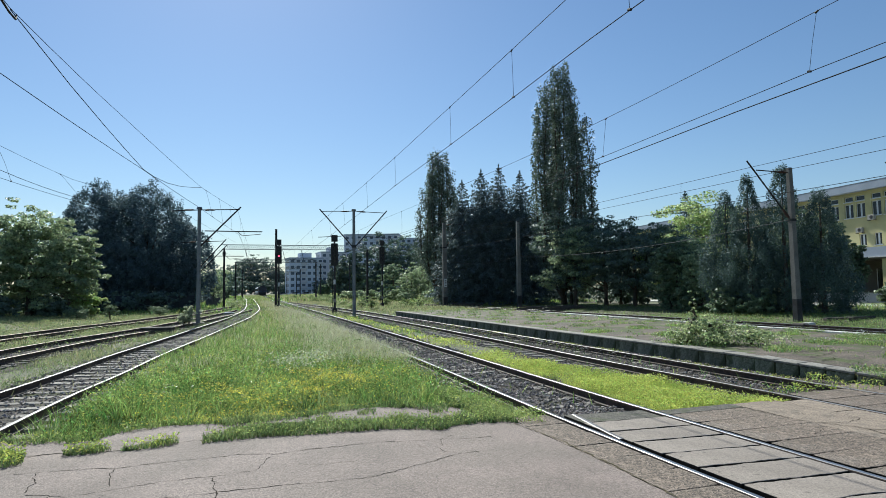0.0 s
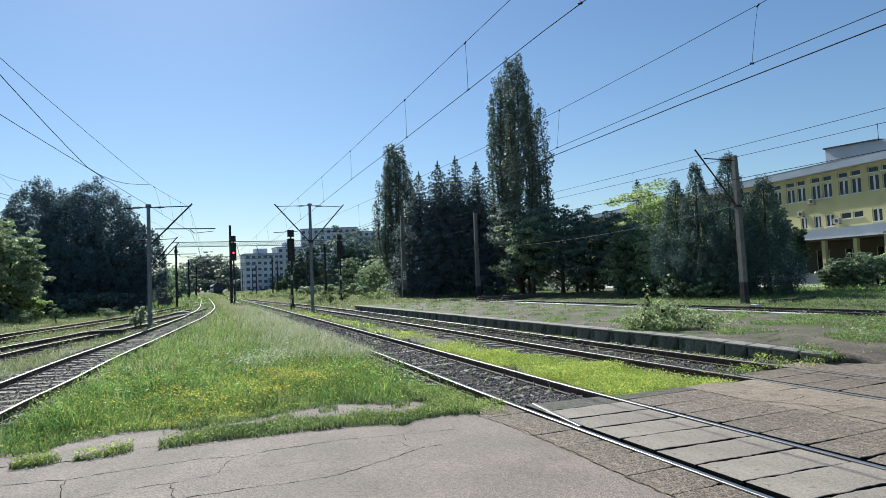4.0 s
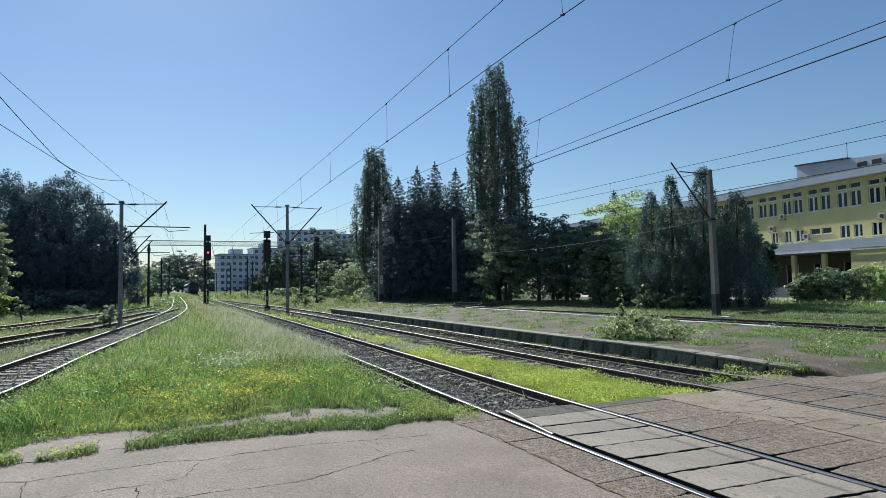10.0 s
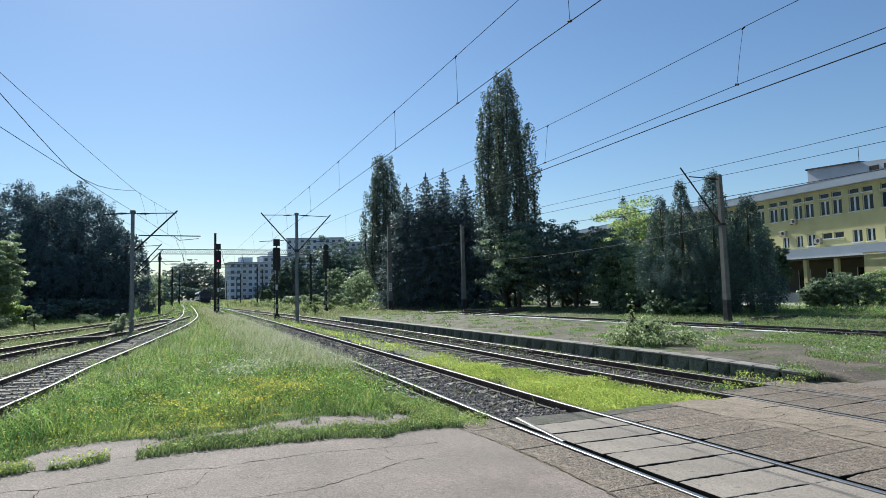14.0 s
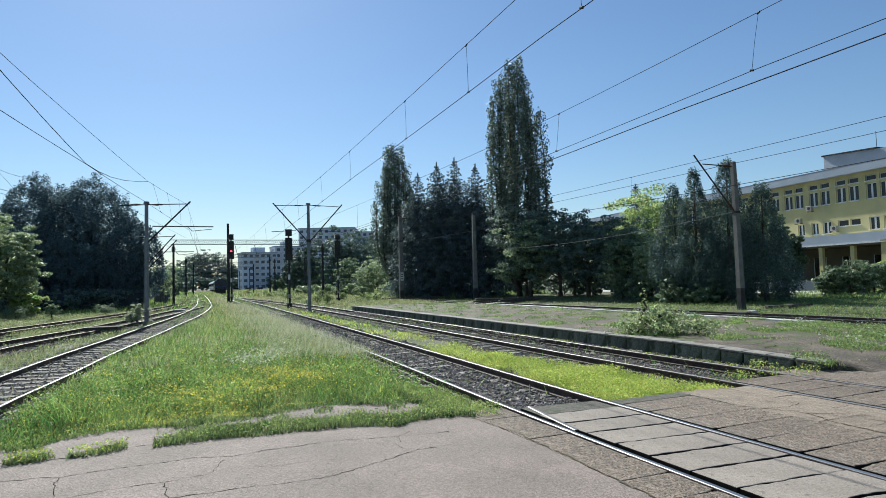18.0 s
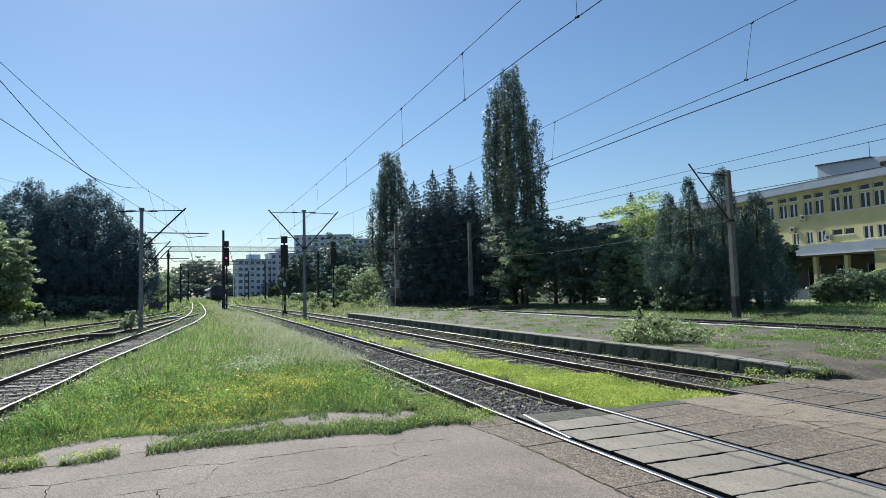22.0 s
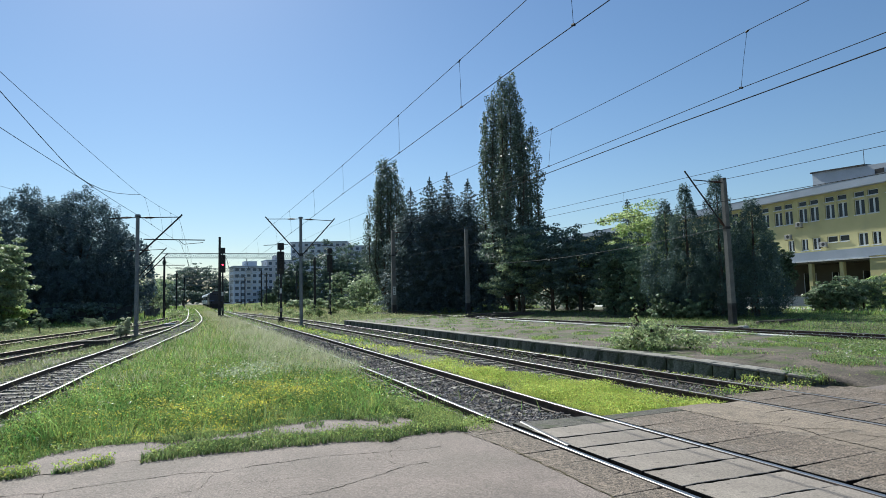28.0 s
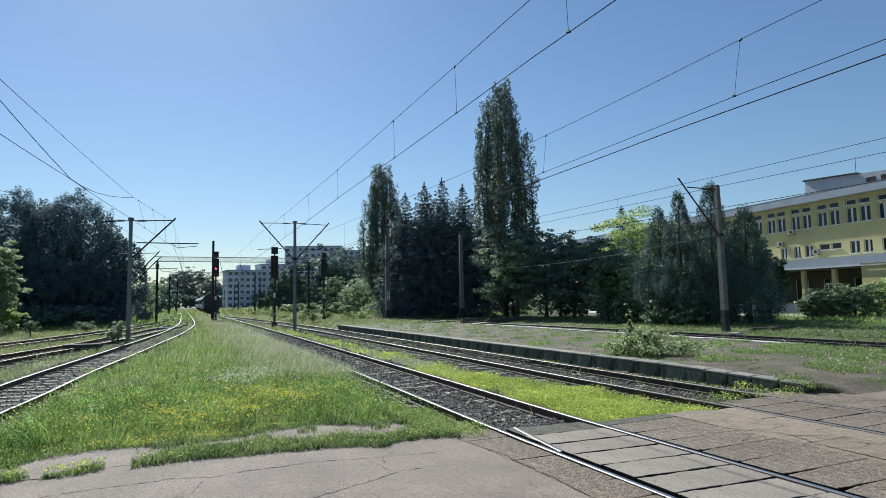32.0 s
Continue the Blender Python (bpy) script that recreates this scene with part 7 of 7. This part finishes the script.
# ---- apartment blocks ----
def block(name_label, x, y, w, d, h, rot, floors, cols, wallmat, seed, side_cols=3):
    t = thing("apartment_block", name_label, "apartment block", pose(x, y, GROUND, 0, 0, rot), group="far apartment blocks")
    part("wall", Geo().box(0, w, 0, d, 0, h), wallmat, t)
    part("parapet", Geo().box(-0.3, w + 0.3, -0.3, d + 0.3, h + 0.01, h + 0.6), "cornice", t)
    if seed < 3:
        part("lift_house", Geo().box(w * 0.35, w * 0.7, d * 0.3, d * 0.8, h + 0.61, h + 3.2), wallmat, t)
    fh, cw = h / floors, w / cols
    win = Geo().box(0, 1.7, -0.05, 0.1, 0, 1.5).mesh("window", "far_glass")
    fr = Geo().box(-0.12, 1.82, -0.02, 0.1, -0.12, 1.62).mesh("frame", "frame_white")
    bal = Geo().box(0, 3.0, -1.1, 0, 0, 1.1).box(0, 3.0, -1.1, 0, -0.15, -0.02).mesh("balcony", "white_wall")
    for j in range(floors):
        for i in range(cols):
            o = part("window", fr, "frame_white", t)
            o.location = (i * cw + cw * 0.5 - 0.85, 0, j * fh + 1.0)
            part("pane", win, "far_glass", o)
            if (i + 1) % 3 == 0:
                b = part("balcony", bal, "white_wall", t)
                b.location = (i * cw + cw * 0.5 - 1.5, -0.06, j * fh + 0.2)
        for i in range(side_cols):
            o = part("window", fr, "frame_white", t)
            o.matrix_basis = pose(0, d * (i + 1) / (side_cols + 1) + 0.85, j * fh + 1.0, 0, 0, -90)
            part("pane", win, "far_glass", o)


block("pale six-storey apartment block far along the line", 24.5, 316, 17, 14, 18.5, 5, 6, 6, "block_wall", 1)
block("pinkish stepped apartment block behind another", 41, 322, 14, 14, 22, 4, 7, 4, "block_pink", 2)
block("large pale ten-storey apartment block beyond the trees", 54.5, 330, 30, 16, 32, -20, 10, 9, "block_wall", 3)
block("large pale apartment block set back beyond the trees", 85, 325, 22, 16, 30, -20, 10, 7, "block_wall", 4)

for k, (x, y, c) in enumerate(((17.5, 262, "car_white"), (22.5, 264, "car_white"), (27, 262, "train_blue"), (31.5, 265, "car_white"))):
    t = thing("parked_car", "small parked car seen far along the line", "car", pose(x, y, GROUND, 0, 0, 8), group="far parked cars")
    part("body", Geo().cbox(-2.1, 2.1, -0.85, 0.85, 0.3, 0.95, 0.12), c, t)
    part("cabin", Geo().cbox(-1.2, 1.1, -0.75, 0.75, 0.955, 1.45, 0.2), "glass", t)
    for wx in (-1.3, 1.3):
        for wy in (-0.8, 0.8):
            part("wheel", Geo().tube((wx, wy - 0.1, 0.32), (wx, wy + 0.1, 0.32), 0.32, n=12), "signal_black", t)


# ---- train ----
def bogie(t, y):
    part("bogie_frame", Geo().box(-1.1, 1.1, y - 1.5, y + 1.5, 0.35, 0.8), "signal_black", t)
    for yy in (y - 1.1, y + 1.1):
        for x in (-0.75, 0.75):
            part("wheel", Geo().tube((x - 0.06, yy, 0.5), (x + 0.06, yy, 0.5), 0.5, n=14), "rail_side", t)


def body_shell(g, y0, y1, w, z0, z1, rake=0.0, mi=0):
    """A rounded vehicle body: cross-section swept along y."""
    prof = [(-w, z0), (-w, z1 - 0.55), (-w * 0.86, z1 - 0.18), (-w * 0.5, z1), (w * 0.5, z1), (w * 0.86, z1 - 0.18), (w, z1 - 0.55), (w, z0)]
    n = len(prof)
    vs = [(x, y0 + rake * max(0, (z - z0 - 1.0) / (z1 - z0)), z) for x, z in prof] + [(x, y1, z) for x, z in prof]
    g.add(vs, [tuple(range(n)), tuple(range(n, 2 * n))[::-1]] + [(i, n + i, n + (i + 1) % n, (i + 1) % n) for i in range(n)], mi)
    return g


def locomotive():
    t = thing("locomotive", "dark electric locomotive with raised pantograph, coming slowly nearer", "locomotive")
    body = part("body", body_shell(Geo(), 0.0, 16.5, 1.5, 1.0, 3.75, 0.5), "train_dark", t)
    part("windscreen", Geo().box(-1.2, -0.1, 0.24, 0.3, 2.55, 3.25).box(0.1, 1.2, 0.24, 0.3, 2.55, 3.25), "glass", body)
    part("stripe", Geo().box(-1.5, 1.5, -0.012, 0.05, 1.75, 2.0), "train_blue", body)
    part("number_plate", Geo().box(-0.5, 0.5, -0.03, -0.014, 1.8, 1.95), "signal_black", body)
    for x in (-1.05, 1.05):
        part("headlight", Geo().tube((x, -0.06, 1.5), (x, 0.02, 1.5), 0.14, n=12), "glass", body)
        part("buffer", Geo().tube((x * 0.83, -0.6, 1.05), (x * 0.83, 0, 1.05), 0.09, n=8).tube((x * 0.83, -0.64, 1.05), (x * 0.83, -0.6, 1.05), 0.24, n=12), "signal_black", t)
    part("headlight", Geo().tube((0, 0.3, 3.5), (0, 0.4, 3.5), 0.15, n=12), "glass", body)
    part("bumper_beam", Geo().box(-1.4, 1.4, -0.05, 0.3, 0.75, 1.2), "signal_black", t)
    part("plough", Geo().box(-1.3, 1.3, -0.1, 0.1, 0.2, 0.7), "signal_black", t)
    for s in (-1, 1):
        for y in (3.5, 6.0, 8.5, 11, 13.5):
            part("side_window", Geo().box(s * 1.5 - 0.03, s * 1.5 + 0.03, y - 0.5, y + 0.5, 2.5, 3.1), "glass", body)
    part("roof_gear", Geo().cbox(-0.6, 0.6, 5.5, 11.5, 3.75, 4.05, 0.1), "steel_dark", t)
    for y in (3.8, 13.0):
        g = Geo()
        insulator(g, (-0.5, y, 3.75), (-0.5, y, 4.15), 0.1)
        insulator(g, (0.5, y, 3.75), (0.5, y, 4.15), 0.1)
        part("insulator", g, "insulator", t)
    pan = part("pantograph", Geo().tube((-0.5, 2.6, 4.2), (-0.25, 3.9, 4.75), 0.035, n=5).tube((0.5, 2.6, 4.2), (0.25, 3.9, 4.75), 0.035, n=5).tube((-0.25, 3.9, 4.75), (-0.45, 2.9, 5.3), 0.03, n=5).tube((0.25, 3.9, 4.75), (0.45, 2.9, 5.3), 0.03, n=5), "steel_dark", t)
    part("collector_bow", Geo().line([(-0.95, 2.9, 5.12), (-0.7, 2.9, 5.32), (0.7, 2.9, 5.32), (0.95, 2.9, 5.12)], 0.045, n=6), "steel_grey", pan)
    for y in (3.6, 12.9):
        bogie(t, y)
    return t


def carriage():
    t = thing("passenger_carriage", "silver-grey passenger carriage with dark window band behind a locomotive", "carriage", group="carriages of the train")
    body = part("body", body_shell(Geo(), 0.0, 24.0, 1.42, 0.95, 3.85), "train_silver", t)
    part("lower_band", Geo().box(-1.435, 1.435, 0.1, 23.9, 1.05, 1.4), "steel_grey", body)
    for s in (-1, 1):
        for i in range(10):
            y = 2.6 + i * 2.1
            part("window", Geo().box(s * 1.43 - 0.02, s * 1.43 + 0.02, y - 0.6, y + 0.6, 2.05, 2.95), "glass", body)
        for y in (0.9, 23.1):
            part("door", Geo().box(s * 1.43 - 0.02, s * 1.43 + 0.02, y - 0.4, y + 0.4, 1.1, 3.1), "train_blue", body)
    part("gangway", Geo().box(-0.6, 0.6, -0.5, 0.0, 1.1, 3.2).box(-0.6, 0.6, 24, 24.3, 1.1, 3.2), "signal_black", t)
    for y in (3.2, 20.8):
        bogie(t, y)
    return t


loco = locomotive()
cars = [carriage()]
for k in range(2):
    cars.append(copy_thing(cars[0], pose(0, 0, 0)))

# seconds, distance of the locomotive's front along the line
RUN = [(0.0, 244), (3.0, 232.5), (6.0, 221), (9.0, 209.5), (13.0, 194), (18.0, 176.5), (23.0, 159.5), (27.0, 146), (32.0, 131)]


def motions():
    def on_line(y):
        x = path_x(T2, y)
        dx = path_x(T2, y + 12) - x
        return pose(x, y, 0.0, 0, 0, -math.degrees(math.atan2(dx, 12)))
    walk(loco, [(t, on_line(y)) for t, y in RUN])
    for k, c in enumerate(cars):
        walk(c, [(t, on_line(y + 17.6 + 25.0 * k)) for t, y in RUN])


motions()
